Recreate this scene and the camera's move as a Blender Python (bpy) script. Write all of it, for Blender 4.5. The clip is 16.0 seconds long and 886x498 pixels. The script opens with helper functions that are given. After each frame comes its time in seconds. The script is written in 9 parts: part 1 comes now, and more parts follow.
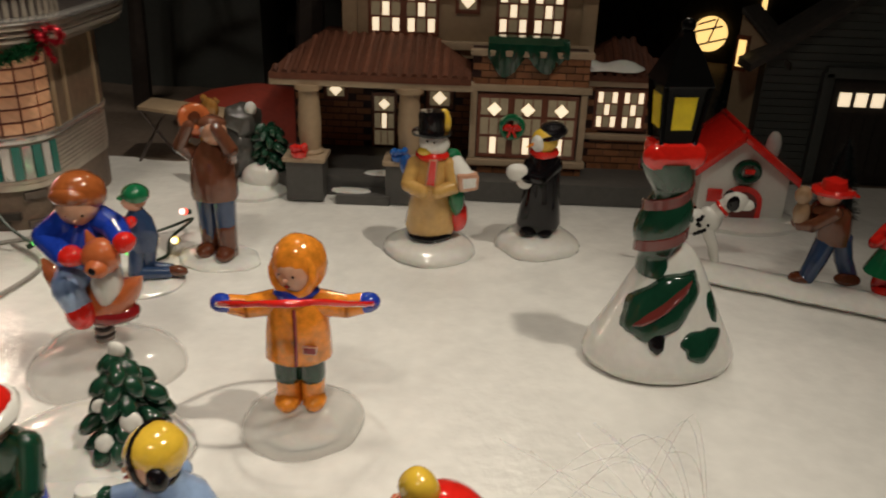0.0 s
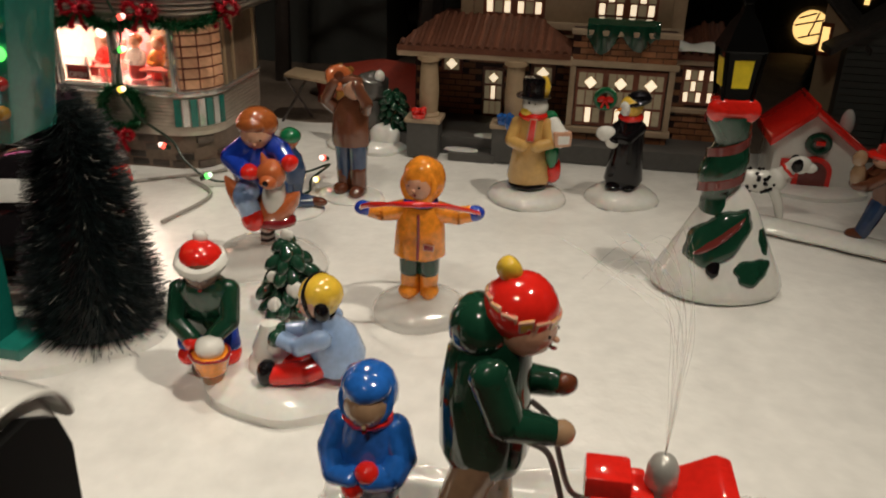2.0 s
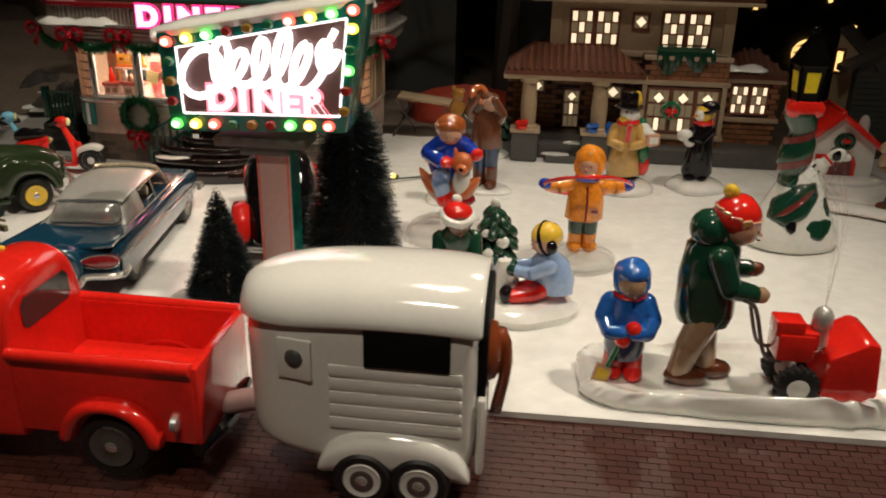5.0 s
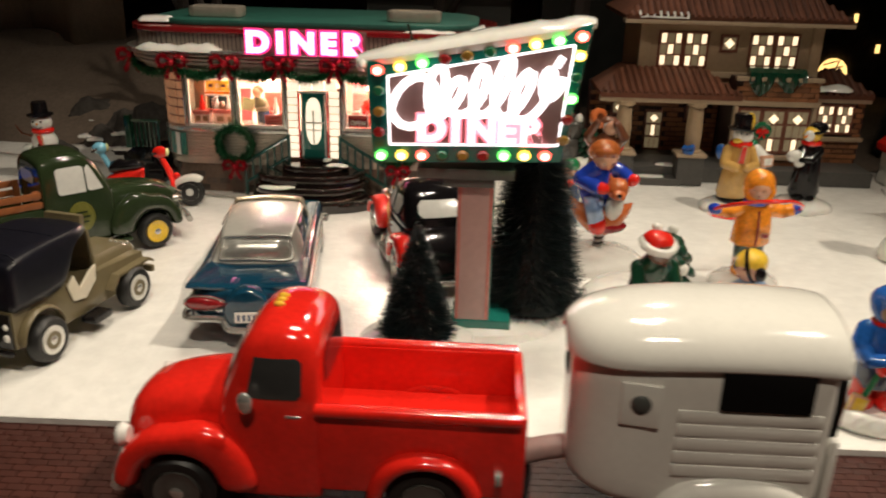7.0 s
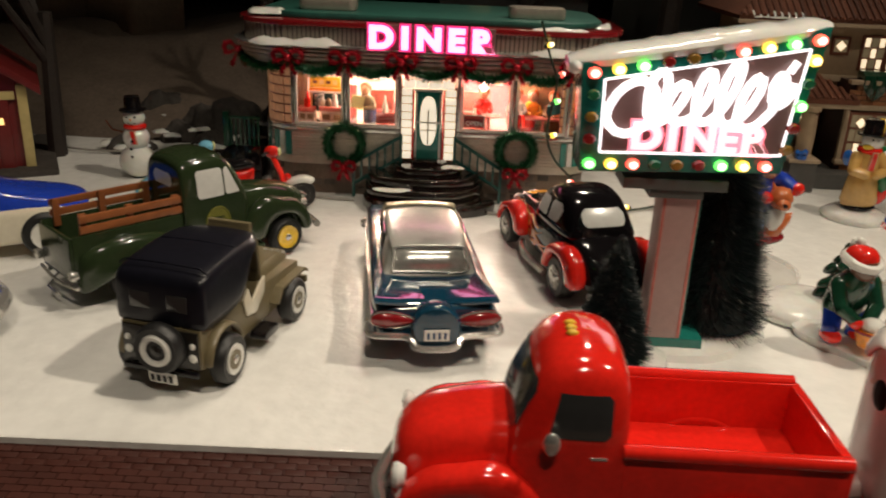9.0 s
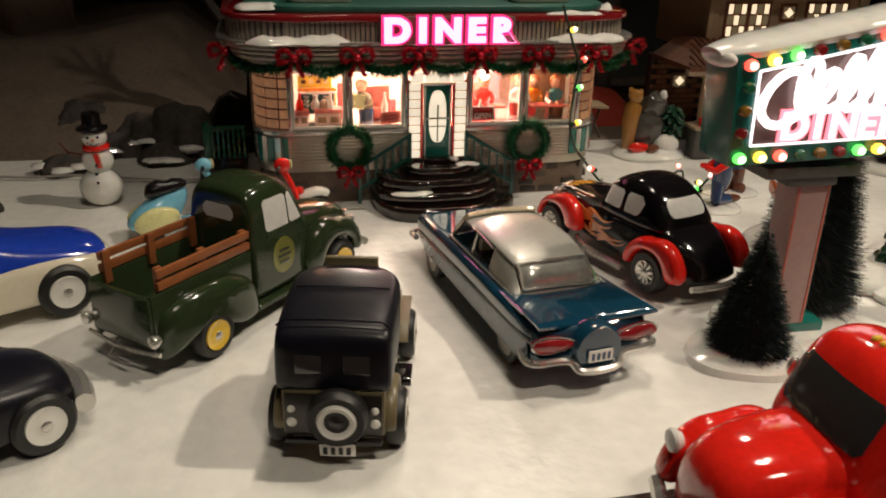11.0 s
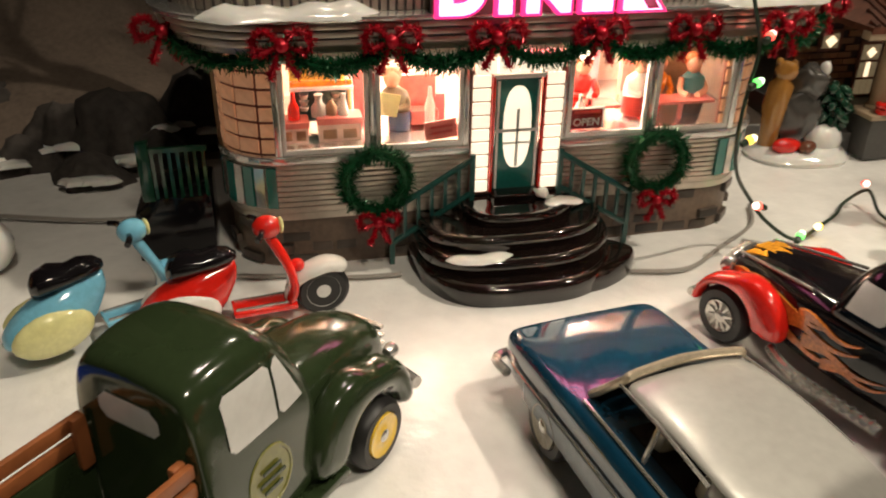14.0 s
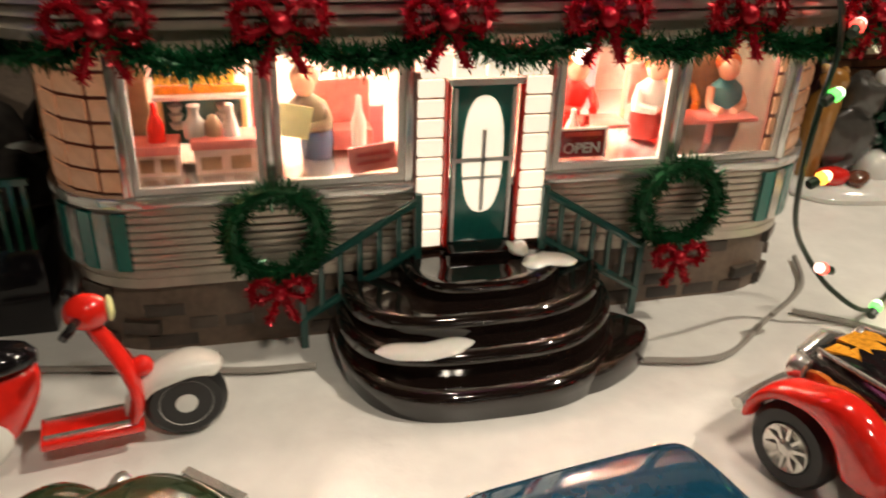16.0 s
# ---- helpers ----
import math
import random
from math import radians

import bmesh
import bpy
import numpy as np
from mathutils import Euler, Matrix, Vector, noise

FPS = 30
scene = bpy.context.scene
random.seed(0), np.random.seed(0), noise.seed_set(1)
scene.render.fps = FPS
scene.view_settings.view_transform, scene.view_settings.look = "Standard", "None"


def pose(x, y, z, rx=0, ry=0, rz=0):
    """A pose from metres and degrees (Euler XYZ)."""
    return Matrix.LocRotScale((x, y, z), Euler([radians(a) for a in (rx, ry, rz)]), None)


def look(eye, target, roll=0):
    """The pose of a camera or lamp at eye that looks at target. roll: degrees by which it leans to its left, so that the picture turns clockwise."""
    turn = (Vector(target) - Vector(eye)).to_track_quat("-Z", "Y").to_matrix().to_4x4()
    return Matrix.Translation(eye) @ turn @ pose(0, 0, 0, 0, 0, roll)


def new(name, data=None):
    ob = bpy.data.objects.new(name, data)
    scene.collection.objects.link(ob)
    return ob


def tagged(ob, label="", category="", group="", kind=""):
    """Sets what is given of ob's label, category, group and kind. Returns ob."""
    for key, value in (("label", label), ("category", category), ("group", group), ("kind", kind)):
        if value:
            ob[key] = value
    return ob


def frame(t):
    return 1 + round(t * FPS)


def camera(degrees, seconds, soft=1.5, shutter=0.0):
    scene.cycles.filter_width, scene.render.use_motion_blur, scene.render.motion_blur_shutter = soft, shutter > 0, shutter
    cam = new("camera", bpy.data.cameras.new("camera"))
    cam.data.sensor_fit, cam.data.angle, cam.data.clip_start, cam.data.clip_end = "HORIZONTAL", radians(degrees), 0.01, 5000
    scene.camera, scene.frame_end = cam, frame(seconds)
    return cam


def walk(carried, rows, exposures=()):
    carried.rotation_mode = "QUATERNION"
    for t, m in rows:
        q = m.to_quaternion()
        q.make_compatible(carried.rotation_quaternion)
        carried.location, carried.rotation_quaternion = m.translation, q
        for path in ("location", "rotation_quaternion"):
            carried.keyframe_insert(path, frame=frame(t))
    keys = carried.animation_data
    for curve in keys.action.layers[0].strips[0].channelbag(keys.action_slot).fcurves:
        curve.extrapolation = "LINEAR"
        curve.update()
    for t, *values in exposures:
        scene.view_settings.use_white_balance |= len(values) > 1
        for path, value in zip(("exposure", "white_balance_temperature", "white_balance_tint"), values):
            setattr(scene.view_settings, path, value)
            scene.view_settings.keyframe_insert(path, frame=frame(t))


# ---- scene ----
cam = camera(57.1, 16.0, soft=1.9, shutter=0.5)
PATH = [
    (0, (0.0247, 0.0397, 0.1751), (0.0197, 0.2221, 0.0931), 1.90),
    (0.5, (0.0206, 0.0256, 0.1789), (0.0090, 0.2074, 0.0964), 1.70),
    (1, (0.0213, 0.0105, 0.1771), (0.0056, 0.1918, 0.0942), 1.70),
    (1.5, (0.0291, -0.0163, 0.1780), (0.0071, 0.1648, 0.0959), 1.40),
    (2, (0.0318, -0.0399, 0.1768), (0.0028, 0.1397, 0.0937), 1.70),
    (2.5, (0.0460, -0.0628, 0.1750), (0.0133, 0.1161, 0.0919), 1.70),
    (3, (0.0570, -0.0874, 0.1748), (0.0156, 0.0904, 0.0931), 1.70),
    (3.5, (0.0518, -0.1066, 0.1761), (0.0029, 0.0690, 0.0939), 1.50),
    (4, (0.0196, -0.1374, 0.1822), (-0.0231, 0.0406, 0.1015), 1.00),
    (4.5, (-0.0282, -0.1738, 0.1885), (-0.0570, 0.0085, 0.1114), 1.10),
    (4.7, (-0.0411, -0.1815, 0.1894), (-0.0668, 0.0015, 0.1130), 1.10),
    (6.8, (-0.1683, -0.1846, 0.1884), (-0.1730, 0.0036, 0.1208), 3.10),
    (7, (-0.1869, -0.1790, 0.1881), (-0.1952, 0.0079, 0.1172), 1.40),
    (7.5, (-0.2283, -0.1558, 0.1805), (-0.2278, 0.0309, 0.1086), 1.40),
    (8, (-0.2478, -0.1463, 0.1807), (-0.2439, 0.0395, 0.1066), 1.30),
    (8.5, (-0.2686, -0.1564, 0.1801), (-0.2691, 0.0286, 0.1041), 2.30),
    (9, (-0.2885, -0.1567, 0.1844), (-0.2918, 0.0298, 0.1123), 2.50),
    (9.5, (-0.3268, -0.1344, 0.1842), (-0.3224, 0.0526, 0.1132), 2.30),
    (9.7, (-0.3419, -0.1288, 0.1860), (-0.3316, 0.0576, 0.1142), 2.00),
    (11.8, (-0.4443, -0.0632, 0.1884), (-0.3904, 0.1129, 0.1104), 2.80),
    (12, (-0.4411, -0.0446, 0.1864), (-0.3848, 0.1308, 0.1085), 3.20),
    (12.5, (-0.4352, -0.0005, 0.1766), (-0.3804, 0.1744, 0.0966), 2.90),
    (13, (-0.4273, 0.0496, 0.1727), (-0.3826, 0.2262, 0.0902), 2.50),
    (13.5, (-0.4267, 0.0891, 0.1832), (-0.3790, 0.2644, 0.0996), 2.60),
    (14, (-0.4150, 0.1135, 0.1738), (-0.3756, 0.2853, 0.0793), 1.00),
    (14.5, (-0.3945, 0.1395, 0.1711), (-0.3627, 0.3131, 0.0771), -1.00),
    (15, (-0.3778, 0.1645, 0.1636), (-0.3453, 0.3391, 0.0716), -0.70),
    (15.5, (-0.3770, 0.1951, 0.1515), (-0.3473, 0.3710, 0.0610), -0.40),
    (16, (-0.3784, 0.2102, 0.1427), (-0.3345, 0.3822, 0.0505), 2.00),
]
walk(cam, [(t, look(eye, target, roll)) for t, eye, target, roll in PATH], exposures=[(0, -0.28, 6220, 10), (2, -0.3, 6220, 10), (3.5, -0.4, 6220, 10), (4.5, -0.2, 6320, 10), (7, 0.2, 6500, 10), (7.5, 0.1, 6500, 10), (8.5, -0.1, 6500, 10), (9.5, -0.16, 6500, 10), (12, -0.12, 6500, 10), (13, 0.27, 6500, 10), (14.5, 0.28, 6500, 10), (16, 0.18, 6500, 10)])

# ---------- light ----------
CM = 0.01

world = bpy.data.worlds.new("room_air")
world.use_nodes = True
world.node_tree.nodes["Background"].inputs[0].default_value = (1.0, 0.82, 0.62, 1)
world.node_tree.nodes["Background"].inputs[1].default_value = 0.02
scene.world = world


def lamp(name, x, y, z, watts, colour, size, kind="POINT", target=None):
    data = bpy.data.lights.new(name, kind)
    data.energy, data.color = watts, colour
    if kind == "AREA":
        data.size = size * CM
    else:
        data.shadow_soft_size = size * CM
    ob = new(name, data)
    ob.matrix_world = look((x * CM, y * CM, z * CM), tuple(v * CM for v in (target or (x, y + 0.01, 0))))
    return ob


# shaded ceiling fittings over the table: three bulbs together, one further back, one to the side; two added fill lamps
# behind the camera
WARM = (1.0, 0.87, 0.69)


def shaded(x, y, z, watts, target, cone, size=3.0):
    ob = lamp("ceiling_and_fill_spot", x, y, z, watts, WARM, size, "SPOT", target)
    ob.data.spot_size, ob.data.spot_blend = radians(cone), 1.0


for dx, dy in ((-9, 0), (9, 4), (0, -12)):
    shaded(-14 + dx, 62 + dy, 165, 14.0, (-12, -6, 0), 46)
shaded(8, 148, 135, 12.0, (-14, 2, 0), 38, 3.5)
shaded(52, 8, 130, 48.0, (-28, 14, 0), 50, 3.0)
# unseen fill pair, added to brighten the sides that face the camera
for dx in (-7, 7):
    shaded(-16 + dx, -70, 150, 18.0, (-22, 6, 0), 50, 4.0)
# the bulbs inside the lit porcelain buildings
lamp("diner_bulb", -35.6, 46.4, 8.6, 0.42, (1.0, 0.86, 0.68), 0.6)
lamp("diner_bulb", -27.0, 46.4, 8.6, 0.42, (1.0, 0.86, 0.68), 0.6)

# ---------- materials ----------


def mat(name, colour, rough=0.4, metal=0.0, coat=0.0, var=0.12, scale=40.0, bump=0.0, bump_scale=150.0, spec=0.5, emit=None, power=0.0, sub=0.0):
    """A painted, glazed or raw surface: colour varied at two scales, with a fine relief."""
    m = bpy.data.materials.new(name)
    m.use_nodes = True
    nt = m.node_tree
    b = nt.nodes["Principled BSDF"]
    tc = nt.nodes.new("ShaderNodeTexCoord")
    n1, n2 = nt.nodes.new("ShaderNodeTexNoise"), nt.nodes.new("ShaderNodeTexNoise")
    n1.inputs["Scale"].default_value, n2.inputs["Scale"].default_value = scale, scale * 7.3
    n1.inputs["Detail"].default_value = 3
    add = nt.nodes.new("ShaderNodeMath")
    add.operation = "ADD"
    ramp = nt.nodes.new("ShaderNodeMapRange")
    ramp.inputs["From Min"].default_value, ramp.inputs["From Max"].default_value = 0.6, 1.4
    ramp.inputs["To Min"].default_value, ramp.inputs["To Max"].default_value = 1.0 - var, 1.0 + var
    mul = nt.nodes.new("ShaderNodeVectorMath")
    mul.operation = "SCALE"
    mul.inputs[0].default_value = colour[:3]
    link = nt.links.new
    for n in (n1, n2):
        link(tc.outputs["Object"], n.inputs["Vector"])
    link(n1.outputs["Fac"], add.inputs[0])
    link(n2.outputs["Fac"], add.inputs[1])
    link(add.outputs[0], ramp.inputs["Value"])
    link(ramp.outputs["Result"], mul.inputs["Scale"])
    link(mul.outputs["Vector"], b.inputs["Base Color"])
    b.inputs["Roughness"].default_value, b.inputs["Metallic"].default_value = rough, metal
    b.inputs["Specular IOR Level"].default_value = spec
    b.inputs["Coat Weight"].default_value, b.inputs["Coat Roughness"].default_value = coat, 0.035
    if sub:
        b.inputs["Subsurface Weight"].default_value, b.inputs["Subsurface Scale"].default_value = sub, 0.004
    if bump:
        n3, bp = nt.nodes.new("ShaderNodeTexNoise"), nt.nodes.new("ShaderNodeBump")
        n3.inputs["Scale"].default_value, n3.inputs["Detail"].default_value = bump_scale, 4
        bp.inputs["Strength"].default_value, bp.inputs["Distance"].default_value = bump, 0.001
        link(tc.outputs["Object"], n3.inputs["Vector"])
        link(n3.outputs["Fac"], bp.inputs["Height"])
        link(bp.outputs["Normal"], b.inputs["Normal"])
    if emit:
        b.inputs["Emission Color"].default_value, b.inputs["Emission Strength"].default_value = (*emit, 1), power
    return m


def glaze(name, colour, rough=0.16, var=0.14):
    """Glazed, hand-painted porcelain."""
    return mat(name, colour, rough * 0.8, coat=0.7, var=var, scale=60, bump=0.12, bump_scale=90)


def glass(name, colour=(1, 1, 1), rough=0.02):
    m = mat(name, colour, rough, var=0.0)
    b = m.node_tree.nodes["Principled BSDF"]
    b.inputs["Transmission Weight"].default_value, b.inputs["IOR"].default_value = 1.0, 1.3
    return m


def pieces(m, amount=0.5):
    """Vary a material from piece to piece as well."""
    nt = m.node_tree
    info, rg = nt.nodes.new("ShaderNodeObjectInfo"), nt.nodes.new("ShaderNodeNewGeometry")
    add, fr = nt.nodes.new("ShaderNodeMath"), nt.nodes.new("ShaderNodeMath")
    add.operation, fr.operation = "ADD", "FRACT"
    nt.links.new(info.outputs["Random"], add.inputs[0])
    nt.links.new(rg.outputs["Random Per Island"], add.inputs[1])
    nt.links.new(add.outputs[0], fr.inputs[0])
    hue = nt.nodes.new("ShaderNodeHueSaturation")
    mr = nt.nodes.new("ShaderNodeMapRange")
    mr.inputs["To Min"].default_value, mr.inputs["To Max"].default_value = 1 - amount, 1 + amount
    nt.links.new(fr.outputs[0], mr.inputs["Value"])
    nt.links.new(mr.outputs["Result"], hue.inputs["Value"])
    b = nt.nodes["Principled BSDF"]
    src = b.inputs["Base Color"].links[0].from_socket
    nt.links.new(src, hue.inputs["Color"])
    nt.links.new(hue.outputs["Color"], b.inputs["Base Color"])
    return m


M = {}
M["snow"] = mat("snow_felt", (0.80, 0.79, 0.755), 0.27, var=0.09, scale=14, bump=0.55, bump_scale=140, spec=0.45)
M["glaze_snow"] = mat("glazed_snow", (0.79, 0.78, 0.74), 0.10, coat=0.7, var=0.07, scale=40, bump=0.35, bump_scale=70, sub=0.1)
M["white"] = glaze("white_glaze", (0.78, 0.77, 0.72), var=0.04)
M["cream"] = glaze("cream_glaze", (0.72, 0.66, 0.52), var=0.06)
M["red"] = glaze("red_glaze", (0.74, 0.02, 0.012), 0.14)
M["darkred"] = glaze("dark_red_glaze", (0.24, 0.012, 0.015))
M["maroon"] = glaze("maroon_glaze", (0.16, 0.03, 0.025))
M["orange"] = glaze("orange_glaze", (0.80, 0.27, 0.025), var=0.38)
M["yellow"] = glaze("yellow_glaze", (0.80, 0.52, 0.05))
M["gold"] = glaze("tan_coat_glaze", (0.60, 0.36, 0.11), var=0.12)
M["blue"] = glaze("blue_glaze", (0.015, 0.05, 0.42))
M["royal"] = glaze("royal_blue_glaze", (0.02, 0.12, 0.46), var=0.3)
M["denim"] = glaze("denim_glaze", (0.03, 0.06, 0.14))
M["sky"] = glaze("light_blue_glaze", (0.32, 0.45, 0.70))
M["cyan"] = glaze("scooter_blue_glaze", (0.19, 0.50, 0.68))
M["lemon"] = glaze("pale_yellow_glaze", (0.70, 0.68, 0.32))
M["green"] = glaze("green_glaze", (0.012, 0.16, 0.06))
M["darkgreen"] = glaze("dark_green_glaze", (0.010, 0.05, 0.027))
M["pickup"] = mat("pickup_green_glaze", (0.024, 0.038, 0.016), 0.14, coat=0.3, var=0.14, scale=60, bump=0.12, bump_scale=90)
M["teal"] = glaze("teal_paint", (0.012, 0.16, 0.13), 0.3)
M["impala"] = mat("deep_teal_glaze", (0.006, 0.045, 0.085), 0.10, coat=1.0, var=0.14, scale=60, bump=0.05, bump_scale=60)
M["silverpaint"] = mat("silver_paint", (0.52, 0.51, 0.47), 0.30, metal=0.35, coat=0.3, var=0.10, bump=0.1)
M["black"] = mat("black_glaze", (0.007, 0.006, 0.007), 0.10, coat=0.2, var=0.14, scale=60, bump=0.12, bump_scale=90, spec=0.35)
M["softblack"] = mat("black_canvas", (0.007, 0.007, 0.012), 0.34, var=0.25, bump=0.35, bump_scale=60, spec=0.35)
M["olive"] = mat("olive_paint", (0.16, 0.13, 0.07), 0.35, var=0.12, coat=0.1)
M["skin"] = glaze("skin_glaze", (0.62, 0.34, 0.22))
M["darkskin"] = glaze("brown_skin_glaze", (0.14, 0.065, 0.04))
M["hair"] = glaze("brown_hair_glaze", (0.36, 0.10, 0.025), var=0.3)
M["amber"] = glaze("amber_brown_glaze", (0.36, 0.17, 0.04))
M["railgreen"] = glaze("dark_rail_green_paint", (0.010, 0.075, 0.062), 0.35)
M["brown"] = glaze("brown_coat_glaze", (0.15, 0.055, 0.028))
M["boot"] = glaze("boot_brown_glaze", (0.12, 0.035, 0.015))
M["tan"] = glaze("tan_trouser_glaze", (0.38, 0.24, 0.14))
M["fox"] = glaze("fox_red_glaze", (0.50, 0.13, 0.04))
M["grey"] = glaze("grey_stone_glaze", (0.07, 0.066, 0.06), 0.3)
M["tyre"] = mat("tyre_rubber", (0.012, 0.012, 0.012), 0.45, var=0.2)
M["chrome"] = mat("chrome", (0.68, 0.66, 0.62), 0.16, metal=0.75, var=0.12, bump=0.15, bump_scale=120)
M["steel"] = mat("stainless_steel", (0.56, 0.50, 0.42), 0.28, metal=0.55, var=0.16, scale=30, bump=0.1)
M["iron"] = mat("grey_handle_metal", (0.20, 0.17, 0.16), 0.3, metal=0.7)
M["window_white"] = mat("pale_window_paint", (0.68, 0.68, 0.65), 0.2, coat=0.4, var=0.08)
M["window_dark"] = mat("dark_window_paint", (0.035, 0.035, 0.035), 0.12, coat=0.4, var=0.1)
M["wood"] = mat("stake_wood", (0.30, 0.10, 0.035), 0.35, var=0.3, scale=25, bump=0.2)
M["brick"] = pieces(mat("brick_print", (0.055, 0.016, 0.011), 0.45, var=0.15, bump=0.2), 0.12)
M["mortar"] = mat("brick_joint", (0.034, 0.011, 0.008), 0.6)
M["stone"] = pieces(mat("base_stone", (0.065, 0.05, 0.04), 0.4, var=0.3, bump=0.3), 0.7)
M["stucco"] = mat("tan_stucco", (0.40, 0.29, 0.18), 0.55, var=0.1, bump=0.4, bump_scale=220)
M["housebrick"] = pieces(mat("house_brick", (0.27, 0.11, 0.045), 0.5, var=0.25, bump=0.3), 0.3)
M["trim"] = mat("house_stone_trim", (0.40, 0.30, 0.20), 0.5, var=0.12, bump=0.3)
M["sash"] = mat("red_brown_sash", (0.17, 0.05, 0.025), 0.4)
M["tile"] = pieces(mat("roof_tile", (0.125, 0.046, 0.026), 0.6, var=0.3, bump=0.3, spec=0.25), 0.35)
M["curb"] = mat("grey_footing", (0.08, 0.077, 0.072), 0.5, var=0.15, bump=0.3)
M["pane_dim"] = mat("dim_leaded_pane", (0.16, 0.13, 0.085), 0.25, var=0.3, emit=(1.0, 0.72, 0.38), power=0.10)
M["pane_lit"] = mat("lit_leaded_pane", (0.8, 0.75, 0.6), 0.3, emit=(1.0, 0.78, 0.50), power=1.15)
M["pane_warm"] = mat("warm_lit_pane", (0.8, 0.6, 0.3), 0.3, emit=(1.0, 0.62, 0.20), power=1.6)
M["block_white"] = mat("lit_glass_block", (0.85, 0.8, 0.7), 0.2, var=0.15, emit=(1.0, 0.86, 0.64), power=0.85)
M["block_amber"] = pieces(mat("amber_glass_block", (0.55, 0.31, 0.17), 0.15, var=0.2, emit=(1.0, 0.45, 0.22), power=0.15), 0.3)
M["grout"] = mat("dark_red_grout", (0.16, 0.04, 0.02), 0.4)
M["glass"] = glass("window_glass")
M["neon_white"] = mat("white_neon", (0.9, 0.9, 0.9), 0.3, var=0, emit=(1.0, 0.93, 0.95), power=1.8)
M["neon_red"] = mat("red_neon", (0.8, 0.3, 0.3), 0.3, var=0, emit=(1.0, 0.22, 0.30), power=1.6)
M["neon_pink"] = mat("pink_lit_letter", (0.9, 0.5, 0.7), 0.3, var=0.35, scale=70, emit=(1.0, 0.28, 0.52), power=3.2)
M["neon_face"] = mat("pale_pink_neon", (0.9, 0.7, 0.7), 0.3, var=0, emit=(1.0, 0.66, 0.68), power=1.5)
M["neon_edge"] = mat("magenta_letter_edge", (0.35, 0.03, 0.08), 0.4, emit=(1.0, 0.03, 0.20), power=1.3)
M["signboard"] = mat("sign_board", (0.17, 0.10, 0.09), 0.3, var=0.1)
M["signpost"] = mat("pink_grey_post", (0.45, 0.30, 0.28), 0.4, var=0.08)
M["bulb_red"] = mat("lit_red_bulb", (0.8, 0.2, 0.1), 0.2, var=0, emit=(1.0, 0.07, 0.05), power=2.6)
M["bulb_yellow"] = mat("lit_yellow_bulb", (0.8, 0.6, 0.1), 0.2, var=0, emit=(1.0, 0.58, 0.06), power=2.2)
M["bulb_green"] = mat("lit_green_bulb", (0.2, 0.8, 0.2), 0.2, var=0, emit=(0.13, 1.0, 0.12), power=2.0)
M["core_red"] = mat("white_hot_red_core", (0.9, 0.7, 0.6), 0.2, var=0, emit=(1.0, 0.62, 0.52), power=2.6)
M["core_yellow"] = mat("white_hot_yellow_core", (0.9, 0.8, 0.5), 0.2, var=0, emit=(1.0, 0.86, 0.5), power=2.6)
M["core_green"] = mat("white_hot_green_core", (0.7, 0.9, 0.7), 0.2, var=0, emit=(0.66, 1.0, 0.6), power=2.6)
M["off_red"] = mat("unlit_red_bulb", (0.30, 0.02, 0.02), 0.15, coat=0.5)
M["off_yellow"] = mat("unlit_yellow_bulb", (0.30, 0.17, 0.03), 0.15, coat=0.5)
M["off_green"] = mat("unlit_green_bulb", (0.02, 0.17, 0.08), 0.15, coat=0.5)
M["garland"] = mat("green_tinsel", (0.012, 0.10, 0.035), 0.22, metal=0.35, var=0.4, scale=200)
M["tinsel_red"] = mat("red_tinsel", (0.42, 0.008, 0.02), 0.25, metal=0.5, var=0.4, scale=200)
M["bristle"] = mat("dark_bristle", (0.006, 0.012, 0.013), 0.4, var=0.5, scale=120)
M["wire"] = mat("dark_green_wire", (0.012, 0.03, 0.015), 0.4)
M["greywire"] = mat("pale_wire", (0.30, 0.28, 0.25), 0.4)
M["counter_red"] = mat("red_counter", (0.60, 0.17, 0.14), 0.25, var=0.25)
M["wall_in"] = mat("inner_wall", (0.66, 0.46, 0.38), 0.5, var=0.25)
M["barnred"] = mat("barn_red", (0.16, 0.015, 0.015), 0.35, coat=0.2)
M["barnyellow"] = mat("barn_trim", (0.58, 0.46, 0.20), 0.4)
M["greyhouse"] = mat("grey_clapboard", (0.075, 0.08, 0.075), 0.45)
M["roofgreen"] = mat("green_roof_deck", (0.022, 0.105, 0.082), 0.4, var=0.25, scale=25)
M["darkwood"] = mat("dark_trunk", (0.028, 0.020, 0.016), 0.7, var=0.3, bump=0.6)
M["rock"] = mat("dark_rock", (0.050, 0.042, 0.036), 0.85, var=0.5, scale=30, bump=0.8, bump_scale=90)
M["curtain"] = mat("beige_curtain", (0.46, 0.38, 0.29), 0.8, var=0.15)
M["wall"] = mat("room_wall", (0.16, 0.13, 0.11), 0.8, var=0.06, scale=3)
M["roomfloor"] = mat("room_floor", (0.10, 0.06, 0.04), 0.5, var=0.2, scale=3)
M["cloth"] = mat("grey_cloth", (0.14, 0.105, 0.08), 0.9, var=0.25, bump=0.3)
M["redcloth"] = mat("red_cloth", (0.30, 0.03, 0.012), 0.7, var=0.2)
M["lanternpane"] = mat("yellow_lantern_pane", (0.80, 0.62, 0.02), 0.3, var=0.15)
M["hoodflame"] = mat("yellow_flame_paint", (0.75, 0.33, 0.03), 0.2, coat=0.4, var=0.5, scale=120)
M["flame"] = mat("orange_flame_paint", (0.58, 0.17, 0.03), 0.2, coat=0.4, var=0.5, scale=120)
